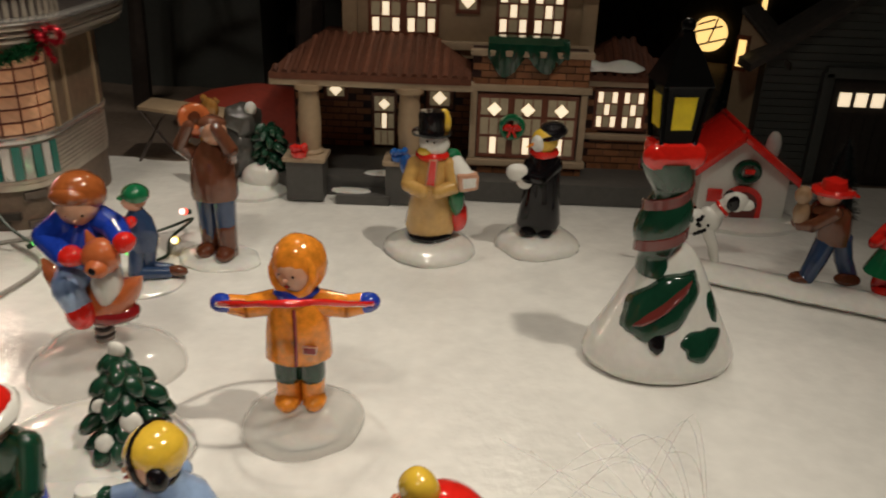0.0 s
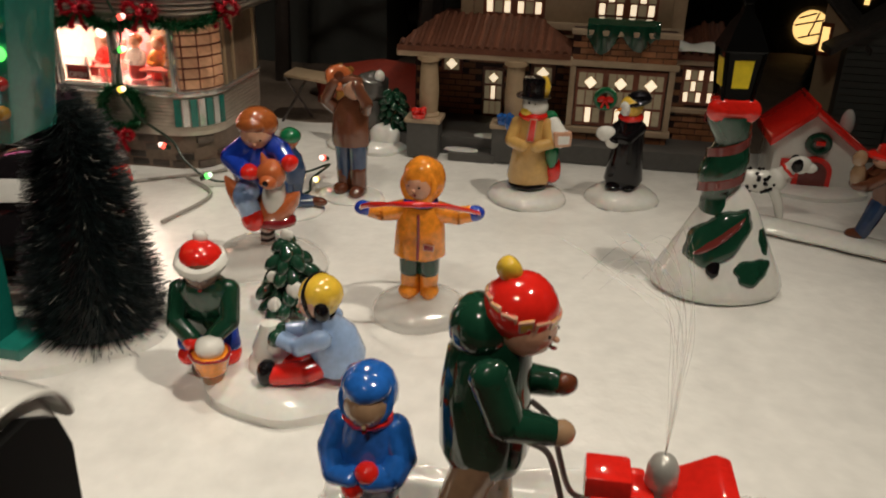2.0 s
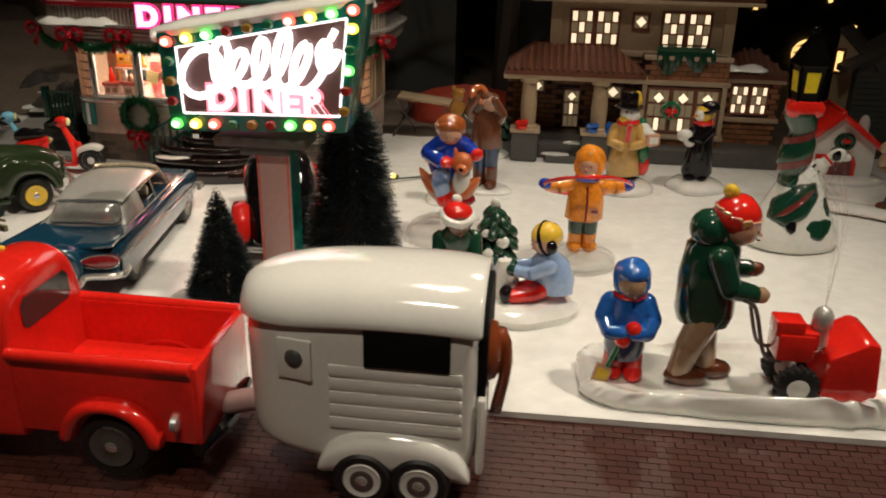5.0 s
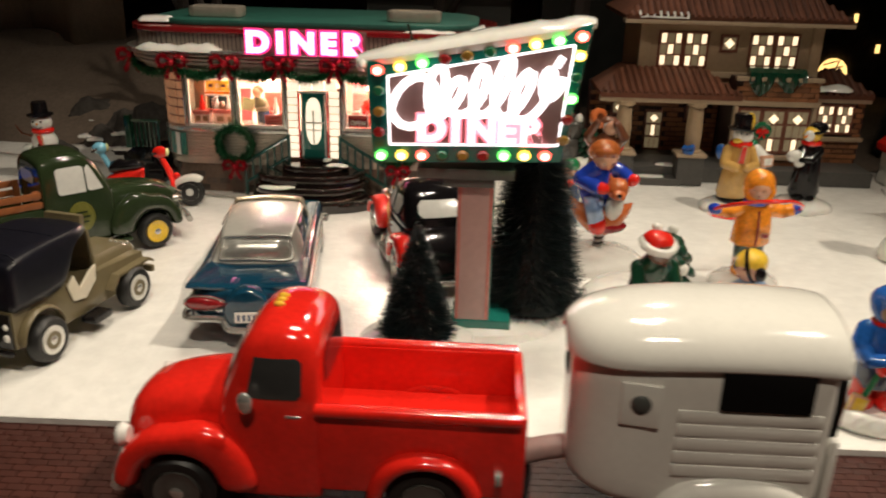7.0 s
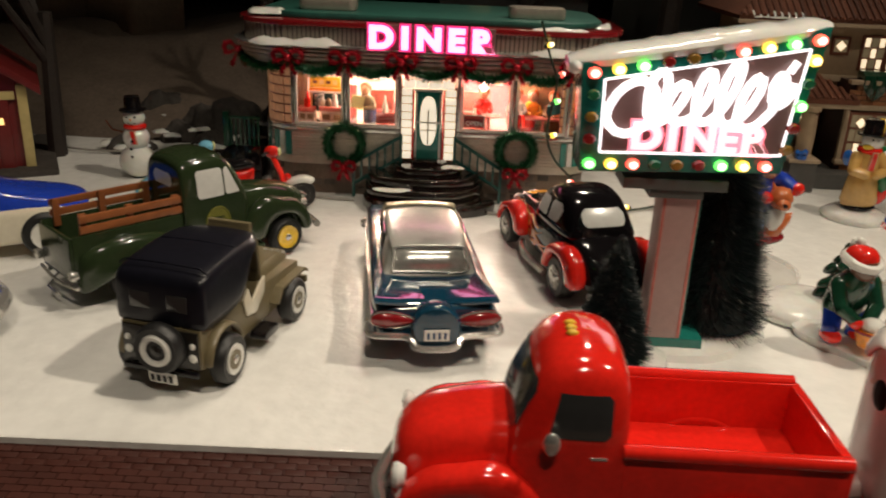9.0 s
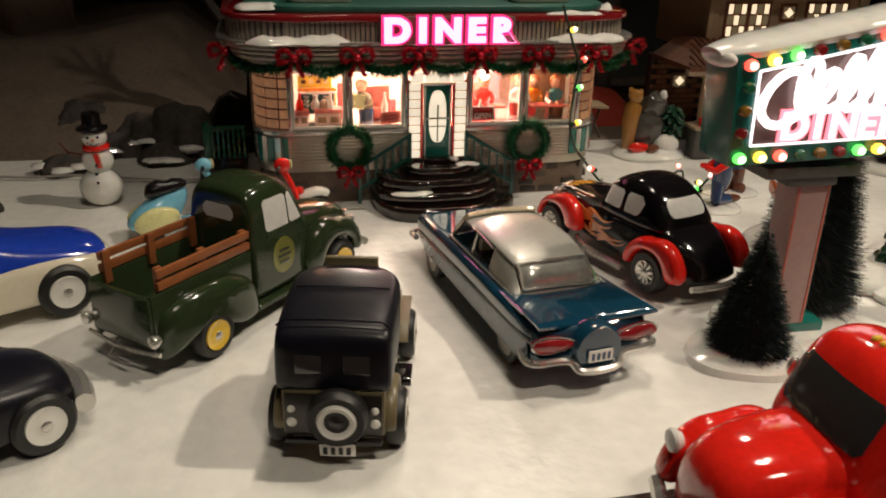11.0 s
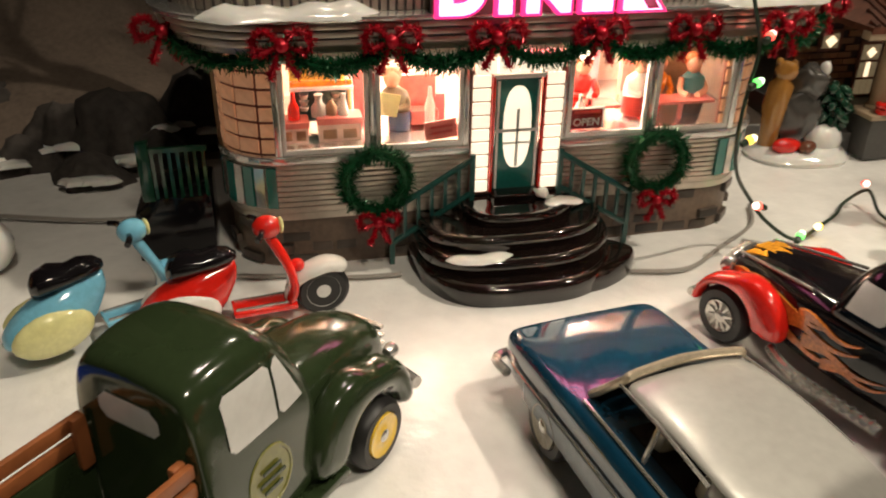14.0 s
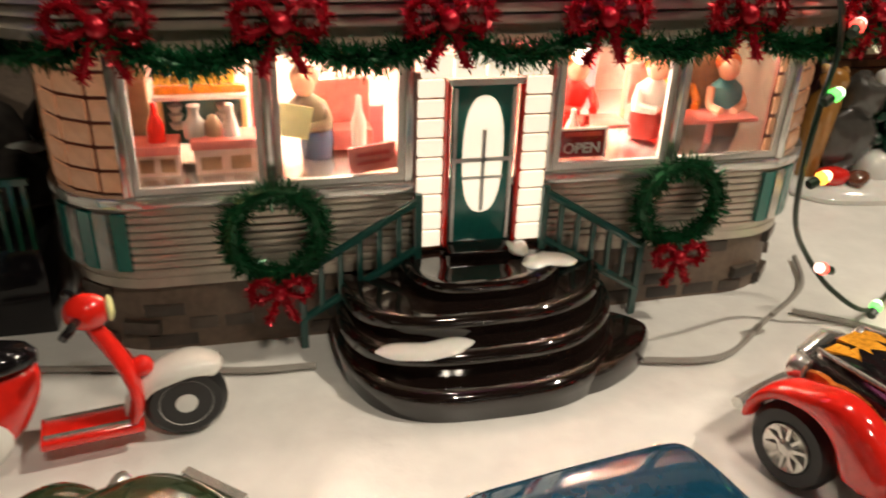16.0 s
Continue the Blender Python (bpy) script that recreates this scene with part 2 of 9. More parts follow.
M["fibre"] = mat("clear_fibre", (0.9, 0.9, 0.88), 0.25, var=0, sub=1.0)
M["fibre"].node_tree.nodes["Principled BSDF"].inputs["Alpha"].default_value = 0.11
M["step"] = mat("black_brown_step_glaze", (0.010, 0.006, 0.005), 0.07, coat=0.8, var=0.3, bump=0.16, bump_scale=40, spec=0.5)
M["lantern"] = mat("black_lantern_paint", (0.003, 0.003, 0.003), 0.15, var=0.2, spec=0.08)
# near-black colour standing for the shade inside the trailer
M["void"] = mat("black_hollow_shade", (0.003, 0.003, 0.003), 0.7, var=0.1, spec=0.15)
# dark brown holds the dim reflection of the diner's end glass
M["endwall"] = mat("brown_reflection_end_wall", (0.17, 0.12, 0.08), 0.3, var=0.3, scale=40, coat=0.3)
M["straw"] = mat("dry_straw", (0.26, 0.22, 0.10), 0.7, var=0.4, scale=150)
M["badge"] = glaze("olive_yellow_badge", (0.17, 0.17, 0.03), 0.3)
M["frost"] = mat("frosted_silver_pane", (0.62, 0.62, 0.58), 0.24, metal=0.6, var=0.25, scale=50, bump=0.3, bump_scale=40)
M["rim"] = mat("cast_silver_rim", (0.30, 0.28, 0.23), 0.3, metal=0.5, var=0.4, scale=250, bump=0.6, bump_scale=250)
M["wall_brown"] = mat("brown_inner_wall", (0.30, 0.16, 0.08), 0.5, var=0.3)
M["bluegreen"] = glaze("blue_green_glaze", (0.06, 0.30, 0.34))
M["inner_pink"] = mat("pink_inner_wall", (0.70, 0.15, 0.16), 0.5, var=0.3)
M["palesteel"] = mat("pale_blue_grey_paint", (0.20, 0.235, 0.27), 0.25, coat=0.3, var=0.15)
M["gilt"] = mat("pale_gilt_trim", (0.62, 0.52, 0.38), 0.25, metal=0.5, var=0.25, scale=80, bump=0.2)
M["darkolive"] = mat("dark_olive_paint", (0.012, 0.011, 0.009), 0.3, var=0.2, coat=0.2)
M["chestnut"] = glaze("chestnut_glaze", (0.20, 0.045, 0.014))
M["footing_brown"] = mat("brown_footing_stone", (0.15, 0.105, 0.075), 0.45, var=0.3, scale=60, bump=0.4, bump_scale=120)
M["lamp_glow"] = mat("glowing_lamp_shade", (0.9, 0.88, 0.8), 0.3, var=0, emit=(1.0, 0.88, 0.7), power=3.5)
M["clear"] = mat("clear_glazed_base", (0.79, 0.78, 0.74), 0.05, coat=1.0, var=0.05)
M["clear"].node_tree.nodes["Principled BSDF"].inputs["Alpha"].default_value = 0.45
M["letter"] = mat("sign_ink_red", (0.45, 0.03, 0.02), 0.4)
M["paper"] = mat("sign_paper", (0.80, 0.62, 0.25), 0.6)

# ---------- shapes, in centimetres ----------


def faces_of(verts, k):
    for v in verts:
        for f in v.link_faces:
            f.material_index = k


def turn(rot):
    return Euler([radians(a) for a in rot]).to_matrix().to_4x4()


def ball(bm, c, r, k=0, rot=(0, 0, 0), u=16, v=10):
    r = (r, r, r) if isinstance(r, (int, float)) else r
    m = Matrix.Translation(c) @ turn(rot) @ Matrix.Diagonal((*r, 1))
    new_vert = bm.verts.new
    rows = []
    for j in range(1, v):
        b = math.pi * j / v
        rows.append([new_vert(m @ Vector((math.sin(b) * math.cos(2 * math.pi * i / u), math.sin(b) * math.sin(2 * math.pi * i / u), math.cos(b)))) for i in range(u)])
    top, low = new_vert(m @ Vector((0, 0, 1))), new_vert(m @ Vector((0, 0, -1)))
    for i in range(u):
        n = (i + 1) % u
        bm.faces.new((top, rows[0][i], rows[0][n])).material_index = k
        bm.faces.new((low, rows[-1][n], rows[-1][i])).material_index = k
        for p, q in zip(rows, rows[1:]):
            bm.faces.new((p[i], q[i], q[n], p[n])).material_index = k


def rod(bm, a, b, ra, rb=None, k=0, seg=12, ends=False):
    a, b = Vector(a), Vector(b)
    d = b - a
    m = Matrix.Translation((a + b) / 2) @ d.to_track_quat("Z", "Y").to_matrix().to_4x4()
    rb = ra if rb is None else rb
    faces_of(bmesh.ops.create_cone(bm, cap_ends=True, segments=seg, radius1=ra, radius2=rb, depth=d.length, matrix=m)["verts"], k)
    if ends:
        ball(bm, a, ra, k, u=seg, v=8)
        ball(bm, b, rb, k, u=seg, v=8)


def box(bm, c, s, k=0, rot=(0, 0, 0), bev=0.0):
    m = Matrix.Translation(c) @ turn(rot) @ Matrix.Diagonal((*s, 1))
    vs = bmesh.ops.create_cube(bm, size=1, matrix=m)["verts"]
    faces_of(vs, k)
    if bev:
        es = list({e for v in vs for e in v.link_edges})
        bmesh.ops.bevel(bm, geom=es, offset=bev, segments=2, affect="EDGES", profile=0.6)


def brickbox(bm, c, s, k=0):
    """A plain block, quick to make in large numbers."""
    v = [bm.verts.new((c[0] + sx * s[0] / 2, c[1] + sy * s[1] / 2, c[2] + sz * s[2] / 2)) for sz in (-1, 1) for sy in (-1, 1) for sx in (-1, 1)]
    for q in ((0, 2, 3, 1), (4, 5, 7, 6), (0, 1, 5, 4), (2, 6, 7, 3), (0, 4, 6, 2), (1, 3, 7, 5)):
        bm.faces.new([v[i] for i in q]).material_index = k


def loft(bm, loops, k=0, caps=True, closed=True):
    rows = [[bm.verts.new(p) for p in loop] for loop in loops]
    n = len(rows[0])
    made = []
    for a, b in zip(rows, rows[1:]):
        for i in range(n if closed else n - 1):
            j = (i + 1) % n
            made.append(bm.faces.new((a[i], a[j], b[j], b[i])))
    if caps:
        made.append(bm.faces.new(list(reversed(rows[0]))))
        made.append(bm.faces.new(rows[-1]))
    for f in made:
        f.material_index = k
    bmesh.ops.recalc_face_normals(bm, faces=made)
    return made


def circle(c, rx, ry, z, n=24, wob=0.0, seed=0.0, power=2.0):
    out = []
    for i in range(n):
        a = 2 * math.pi * i / n
        ca, sa = math.cos(a), math.sin(a)
        q = 2 / power
        x, y = math.copysign(abs(ca) ** q, ca), math.copysign(abs(sa) ** q, sa)
        w = 1 + wob * noise.noise((ca * 1.3 + seed, sa * 1.3, z * 0.4))
        out.append((c[0] + rx * x * w, c[1] + ry * y * w, z))
    return out


def lathe(bm, profile, k=0, c=(0, 0), seg=24, sy=1.0, wob=0.0, seed=0.0, power=2.0):
    loft(bm, [circle(c, r, r * sy, z, seg, wob, seed, power) for r, z in profile], k)


def torus(bm, c, R, r, k=0, rot=(0, 0, 0), n=28, m=8, sx=1.0, sy=1.0):
    t = Matrix.Translation(c) @ turn(rot)
    rows = []
    for i in range(n):
        a = 2 * math.pi * i / n
        rows.append([bm.verts.new(t @ Vector(((R + r * math.cos(b)) * math.cos(a) * sx, (R + r * math.cos(b)) * math.sin(a) * sy, r * math.sin(b)))) for b in (2 * math.pi * j / m for j in range(m))])
    for i in range(n):
        p, q = rows[i], rows[(i + 1) % n]
        for j in range(m):
            f = bm.faces.new((p[j], q[j], q[(j + 1) % m], p[(j + 1) % m]))
            f.material_index = k


def tube(bm, pts, r, k=0, seg=6):
    pts = [Vector(p) for p in pts]
    loops = []
    side = Vector((0, 0, 1))
    for i, p in enumerate(pts):
        d = (pts[min(i + 1, len(pts) - 1)] - pts[max(i - 1, 0)]).normalized()
        if abs(d.dot(side)) > 0.95:
            side = Vector((1, 0, 0)) if abs(d.x) < 0.9 else Vector((0, 1, 0))
        u = d.cross(side).normalized()
        v = d.cross(u)
        side = u.cross(d)
        loops.append([p + u * r * math.cos(a) + v * r * math.sin(a) for a in (2 * math.pi * j / seg for j in range(seg))])
    loft(bm, loops, k)


def smooth_line(pts, n=6):
    """A Catmull-Rom line through the points."""
    pts = [Vector(p) for p in pts]
    out = []
    for i in range(len(pts) - 1):
        p0, p1, p2, p3 = pts[max(i - 1, 0)], pts[i], pts[i + 1], pts[min(i + 2, len(pts) - 1)]
        for j in range(n):
            t = j / n
            out.append(0.5 * (2 * p1 + (p2 - p0) * t + (2 * p0 - 5 * p1 + 4 * p2 - p3) * t * t + (3 * p1 - p0 - 3 * p2 + p3) * t ** 3))
    return out + [pts[-1]]


def prism(bm, pts, a, b, axis="z", k=0, bev=0.0):
    """An outline drawn in a plane and given thickness along an axis. axis y: points are x, z; axis x: points are y, z."""
    put = {"z": lambda p, h: (p[0], p[1], h), "y": lambda p, h: (p[0], h, p[1]), "x": lambda p, h: (h, p[0], p[1])}[axis]
    made = loft(bm, [[put(p, a) for p in pts], [put(p, b) for p in pts]], k)
    if bev:
        es = list({e for f in made for e in f.edges})
        bmesh.ops.bevel(bm, geom=es, offset=bev, segments=2, affect="EDGES", profile=0.6)


def rounded(x0, x1, y0, y1, r, n=6):
    out = []
    for cx, cy, a0 in ((x1 - r, y1 - r, 0), (x0 + r, y1 - r, 90), (x0 + r, y0 + r, 180), (x1 - r, y0 + r, 270)):
        for i in range(n + 1):
            a = radians(a0 + 90 * i / n)
            out.append((cx + r * math.cos(a), cy + r * math.sin(a)))
    return out


def make_mesh(name, bm, mats, sharp=42):
    for v in bm.verts:
        v.co *= CM
    me = bpy.data.meshes.new(name)
    bm.to_mesh(me)
    bm.free()
    for m in mats if isinstance(mats, (list, tuple)) else [mats]:
        me.materials.append(M[m])
    me.polygons.foreach_set("use_smooth", [True] * len(me.polygons))
    me.set_sharp_from_angle(angle=radians(sharp))
    return me


def part(name, bm, mats, parent, label="", at=(0, 0, 0), rot=(0, 0, 0), sub=0, sharp=42):
    ob = new(name, make_mesh(name, bm, mats, sharp) if isinstance(bm, bmesh.types.BMesh) else bm)
    ob.parent = parent
    ob.matrix_basis = pose(*(v * CM for v in at), *rot)
    if sub:
        md = ob.modifiers.new("round", "SUBSURF")
        md.levels = md.render_levels = sub
    return tagged(ob, label)


def thing(name, label, category, x, y, z=0, rz=0, group="", kind=""):
    ob = new(name)
    ob.empty_display_size = 0.01
    ob.matrix_world = pose(x * CM, y * CM, z * CM, 0, 0, rz)
    return tagged(ob, label, category, group, kind)


def solid(name, bm, mats, label, category, x=0, y=0, z=0, rz=0, group="", kind="", sub=0, sharp=42):
    ob = new(name, make_mesh(name, bm, mats, sharp))
    ob.matrix_world = pose(x * CM, y * CM, z * CM, 0, 0, rz)
    if sub:
        md = ob.modifiers.new("round", "SUBSURF")
        md.levels = md.render_levels = sub
    return tagged(ob, label, category, group, kind)


def B():
    return bmesh.new()


def letters(name, text, size, depth, x, y, z, m, parent, rot=(90, 0, 0), bold=0.0, label="", wide=1.0):
    """Raised lettering of the built-in font, turned into a mesh. size is the letter height in centimetres."""
    cu = bpy.data.curves.new(name, "FONT")
    cu.body, cu.size, cu.extrude, cu.offset = text, size * CM * 1.37, depth * CM, bold * CM
    cu.align_x, cu.align_y = "CENTER", "BOTTOM_BASELINE"
    tmp = bpy.data.objects.new("tmp", cu)
    scene.collection.objects.link(tmp)
    me = bpy.data.meshes.new_from_object(tmp.evaluated_get(bpy.context.evaluated_depsgraph_get()))
    bpy.data.objects.remove(tmp)
    me.name = name
    me.materials.clear()
    me.materials.append(M[m])
    ob = new(name, me)
    ob.parent = parent
    ob.matrix_basis = pose(x * CM, y * CM, z * CM, *rot) @ Matrix.Diagonal((wide, 1, 1, 1))
    return tagged(ob, label)

# ---------- room, table, ground ----------
bm = B()
box(bm, (-20, 60, -70), (520, 460, 4))
solid("room_floor", bm, "roomfloor", "dark wooden room floor", "floor", kind="structure")
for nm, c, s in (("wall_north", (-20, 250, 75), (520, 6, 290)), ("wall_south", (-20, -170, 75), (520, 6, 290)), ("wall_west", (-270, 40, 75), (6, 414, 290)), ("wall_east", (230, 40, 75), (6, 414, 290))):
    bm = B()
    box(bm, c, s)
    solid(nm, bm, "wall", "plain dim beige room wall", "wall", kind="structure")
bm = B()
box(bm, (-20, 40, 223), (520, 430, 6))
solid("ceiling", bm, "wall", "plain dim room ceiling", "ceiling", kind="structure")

EDGE0, SLOPE = 10.85, 0.018      # front edge of the snow sheet: y at x = 0, and its slant


def snow_height(x, y):
    return 0.05 * noise.noise((x * 0.16, y * 0.16, 0)) + 0.03 * noise.noise((x * 0.6, y * 0.6, 4)) - 0.07


bm = B()
nx, ny = 150, 110
grid = []
for j in range(ny + 1):
    row = []
    for i in range(nx + 1):
        x = -110 + 190 * i / nx
        y0 = EDGE0 + SLOPE * x
        y = y0 + (56 - y0) * (j / ny) ** 1.2
        row.append(bm.verts.new((x, y, snow_height(x, y) if j else -0.02)))
    grid.append(row)
for j in range(ny):
    for i in range(nx):
        bm.faces.new((grid[j][i], grid[j][i + 1], grid[j + 1][i + 1], grid[j + 1][i]))
rim = [bm.verts.new((v.co.x, v.co.y, -0.3)) for v in grid[0]]
for i in range(nx):
    bm.faces.new((rim[i], rim[i + 1], grid[0][i + 1], grid[0][i]))
solid("ground", bm, "snow", "white soft snow sheet covering the display table", "snow sheet", kind="structure")
bm = B()
grid = []
for j in range(41):
    row = []
    for i in range(101):
        x, y = -110 + 1.9 * i, 50 + 1.75 * j
        h = 0.5 * noise.noise((x * 0.09, y * 0.09, 7)) + 0.35 * abs(noise.noise((x * 0.25, y * 0.22, 2)))
        rise = max(0.0, min(1.0, (y - 57) / 16)) ** 0.8 * max(0.0, min(1.0, (-41 - x) / 10))
        fold = 0.9 * noise.noise((x * 0.05 + 3, y * 0.22, 5)) + 0.4 * noise.noise((x * 0.16, y * 0.45, 8))
        row.append(bm.verts.new((x, y, -0.25 + max(0, min(1, (y - 54) / 6)) * (0.25 + h) + rise * (7.5 + 2.2 * fold))))
    grid.append(row)
for j in range(40):
    for i in range(100):
        bm.faces.new((grid[j][i], grid[j][i + 1], grid[j + 1][i + 1], grid[j + 1][i]))
solid("backing_cloth", bm, "cloth", "dark grey rumpled cloth behind the village", "cloth", kind="structure")
bm = B()
box(bm, (-15, 53, -3.0), (190, 134, 4.6), bev=0.4)
tt = thing("display_table", "wide dark wooden table under the snow village", "table", 0, 0, 0, 0)
part("tabletop", bm, "roomfloor", tt)
for lx, ly in ((-100, -8), (72, -8), (-100, 114), (72, 114)):
    bm = B()
    box(bm, (lx, ly, -36.5), (8, 8, 63), bev=0.5)
    part("leg", bm, "roomfloor", tt)

# ---------- diner ----------
DX0, DX1, DY0, DY1 = -43.5, -19.3, 42.5, 53.0
dn = thing("diner", "lit porcelain diner with stainless bands, neon letters and garlands", "diner", 0, 0)


def band(name, x0, x1, y0, y1, r, z0, z1, m, label="", n=8, bev=0.0):
    b = B()
    prism(b, rounded(x0, x1, y0, y1, r, n), z0, z1, "z", 0, bev)
    return part(name, b, m, dn, label)


band("footing", DX0 + 0.2, DX1 - 0.2, DY0 + 0.25, DY1, 2.6, -0.1, 2.2, "footing_brown", "brown stone footing")
band("floor_slab", DX0 + 0.1, DX1 - 0.1, DY0 + 0.1, DY1, 2.6, 2.2, 2.5, "steel")
# stainless lower wall, ribbed
lower = band("lower_wall", DX0 + 0.12, DX1 - 0.12, DY0 + 0.12, DY1, 2.6, 2.5, 4.75, "steel", "ribbed stainless steel lower wall")
for i in range(9):
    z = 2.62 + i * 0.235
    b = B()
    prism(b, rounded(DX0 + 0.04, DX1 - 0.04, DY0 + 0.04, DY1, 2.6, 8), z, z + 0.19, "z", 0, 0.05)
    part("rib", b, "steel", lower)
band("sill_band", DX0 - 0.12, DX1 + 0.12, DY0 - 0.14, DY1, 2.7, 4.75, 5.12, "chrome", "chrome sill band", bev=0.08)
# green and silver stripes at the rounded corners
for cx, a0 in ((DX0 + 2.6, 180), (DX1 - 2.6, 270)):
    for i in range(7):
        a = radians(a0 + 10 + i * 11)
        b = B()
        box(b, (0, 0, 0), (0.20, 0.42, 1.75))
        part("corner_stripe", b, "teal" if i % 2 == 0 else "chrome", lower, at=(cx + 2.58 * math.cos(a), DY0 + 2.6 + 2.58 * math.sin(a), 3.72), rot=(0, 0, math.degrees(a)))
# stone blocks of the footing, front side and corners
rnd = random.Random(5)
for row in range(4):
    z = 0.28 + row * 0.53
    x = DX0 + 2.2 - 0.5 * (row % 2)
    while x < DX1 - 2.2:
        w = rnd.choice((0.9, 1.2, 1.5))
        if rnd.random() < 0.32:
            b = B()
            box(b, (0, 0, 0), (w - 0.06, 0.3, 0.42), bev=0.05)
            part("stone", b, "stone", dn, "dark stone block", at=(x + w / 2, DY0 + 0.36, z))
        x += w * 1.15
    for cx, a0 in ((DX0 + 2.8, 180), (DX1 - 2.8, 270)):
        for i in ((1,), (0, 2), (), (1,))[row]:
            a = radians(a0 + 15 + 30 * i)
            b = B()
            box(b, (0, 0, 0), (0.3, 1.1, 0.42), bev=0.05)
            part("stone", b, "stone", dn, "dark stone block", at=(cx + 2.62 * math.cos(a), DY0 + 2.85 + 2.62 * math.sin(a), z), rot=(0, 0, math.degrees(a)))
# back and end walls
b = B()
outer, inner = rounded(DX0, DX1, DY0, DY1, 2.6, 8), rounded(DX0 + 0.35, DX1 - 0.35, DY0 + 0.35, DY1 - 0.35, 2.3, 8)
back = [(o, i) for o, i in zip(outer, inner) if o[1] > DY0 + 2.7]
ends = sorted(back, key=lambda p: math.atan2(p[0][1] - 47, p[0][0] + 31.4))
loft(b, [[(o[0], o[1], 5.1), (i[0], i[1], 5.1), (i[0], i[1], 9.9), (o[0], o[1], 9.9)] for o, i in ends], 0, caps=True)
part("end_wall", b, "endwall", dn)
# end windows as opaque panels, the brown reflection put into their colour
for x, s_ in ((DX0, 1), (DX1, -1)):
    b = B()
    box(b, (x + s_ * 0.2, 47.75, 7.5), (0.3, 5.4, 4.8))
    part("end_wall", b, "endwall", dn, "opaque brown panel painted as reflecting end glass")
    for y in (45.3, 46.6, 50.2):
        b = B()
        box(b, (x, y, 7.3), (0.22, 0.2, 4.4), bev=0.04)
        part("end_mullion", b, "stucco", dn, "pale end mullion")
# corner glass blocks, lit
for cx, a0 in ((DX0 + 2.6, 180), (DX1 - 2.6, 270)):
    grp = B()
    loft(grp, [[(cx + r * math.cos(a), DY0 + 2.6 + r * math.sin(a), z) for r, z in ((2.43, 5.12), (2.43, 9.4), (2.3, 9.4), (2.3, 5.12))] for a in (radians(a0 + 90 * i / 12) for i in range(13))])
    part("corner_grout", grp, "grout", dn)
    for i in range(4):
        for j in range(6):
            a = radians(a0 + 11.25 + 22.5 * i)
            b = B()
            box(b, (0, 0, 0), (0.12, 0.88, 0.57), bev=0.06)
            part("glass_block", b, "block_amber", dn, at=(cx + 2.46 * math.cos(a), DY0 + 2.6 + 2.46 * math.sin(a), 5.48 + j * 0.67), rot=(0, 0, math.degrees(a)))
# head of the wall over the windows
for x0, x1 in ((-41.1, -21.3),):
    b = B()
    box(b, ((x0 + x1) / 2, DY0 + 0.2, 9.45), (x1 - x0, 0.4, 0.9))
    part("window_head", b, "steel", dn)
for x in (-41.15, -37.35, -33.45, -29.2, -25.25, -21.3):
    b = B()
    box(b, (x, DY0 + 0.12, 7.05), (0.28, 0.4, 3.9), bev=0.05)
    part("pier", b, "chrome", dn, "chrome window pier")
for x0, x1 in ((-41.0, -37.5), (-37.2, -33.6), (-29.05, -25.4), (-25.1, -21.45)):
    b = B()
    for c, s in (((x0 + x1) / 2, 5.24), ((x0 + x1) / 2, 8.95)):
        box(b, (c, DY0 + 0.06, s), (x1 - x0, 0.2, 0.2), bev=0.03)
    for c in (x0 + 0.09, x1 - 0.09):
        box(b, (c, DY0 + 0.06, 7.1), (0.18, 0.2, 3.6), bev=0.03)
    w = part("window", b, "white", dn, "pale window frame")
    b = B()
    box(b, ((x0 + x1) / 2, DY0 + 0.14, 7.1), (x1 - x0 - 0.3, 0.04, 3.55))
    g = part("pane", b, "glass", w)
    g.visible_shadow = False
DD = DY0 - 0.26
# doorway: glowing glass blocks, red jambs, green door
for x0 in (-33.32, -30.18):
    b = B()
    box(b, (x0 + 0.42, DD + 0.18, 5.6), (0.84, 0.2, 5.4))
    part("block_backing", b, "grout", dn)
    for j in range(9):
        b = B()
        box(b, (0, 0, 0), (0.74, 0.2, 0.50), bev=0.05)
        part("glass_block", b, "block_white", dn, at=(x0 + 0.42, DD + 0.06, 3.28 + j * 0.575))
b = B()
for i in range(4):
    box(b, (-32.75 + i * 0.92, DD + 0.05, 8.5), (0.88, 0.2, 0.66), bev=0.05)
part("fanlight", b, "block_white", dn, "lit fanlight over the door")
for x in (-32.42, -30.26):
    b = B()
    box(b, (x, DD + 0.02, 5.55), (0.13, 0.3, 5.05), bev=0.03)
    part("jamb", b, "red", dn, "red door jamb")
b = B()
box(b, (-31.34, DD + 0.02, 8.05), (2.2, 0.3, 0.18), bev=0.03)
part("door_lintel", b, "white", dn)
b = B()
box(b, (-31.34, DD + 0.12, 5.5), (1.9, 0.18, 4.9), bev=0.03)
door = part("door", b, "teal", dn, "dark green door with an oval lit pane")
b = B()
prism(b, [(-31.34 + 0.60 * math.copysign(abs(math.cos(a)) ** 0.8, math.cos(a)), 5.85 + 1.78 * math.copysign(abs(math.sin(a)) ** 0.8, math.sin(a))) for a in (2 * math.pi * i / 32 for i in range(32))], DD - 0.04, DD + 0.04, "y")
part("door_pane", b, "block_white", door, "bright oval door pane")
b = B()
box(b, (-31.34, DD - 0.07, 5.4), (0.12, 0.06, 2.5))
box(b, (-31.34, DD - 0.07, 5.75), (1.9, 0.06, 0.12))
box(b, (-31.34, DD - 0.07, 5.2), (1.2, 0.06, 0.08))
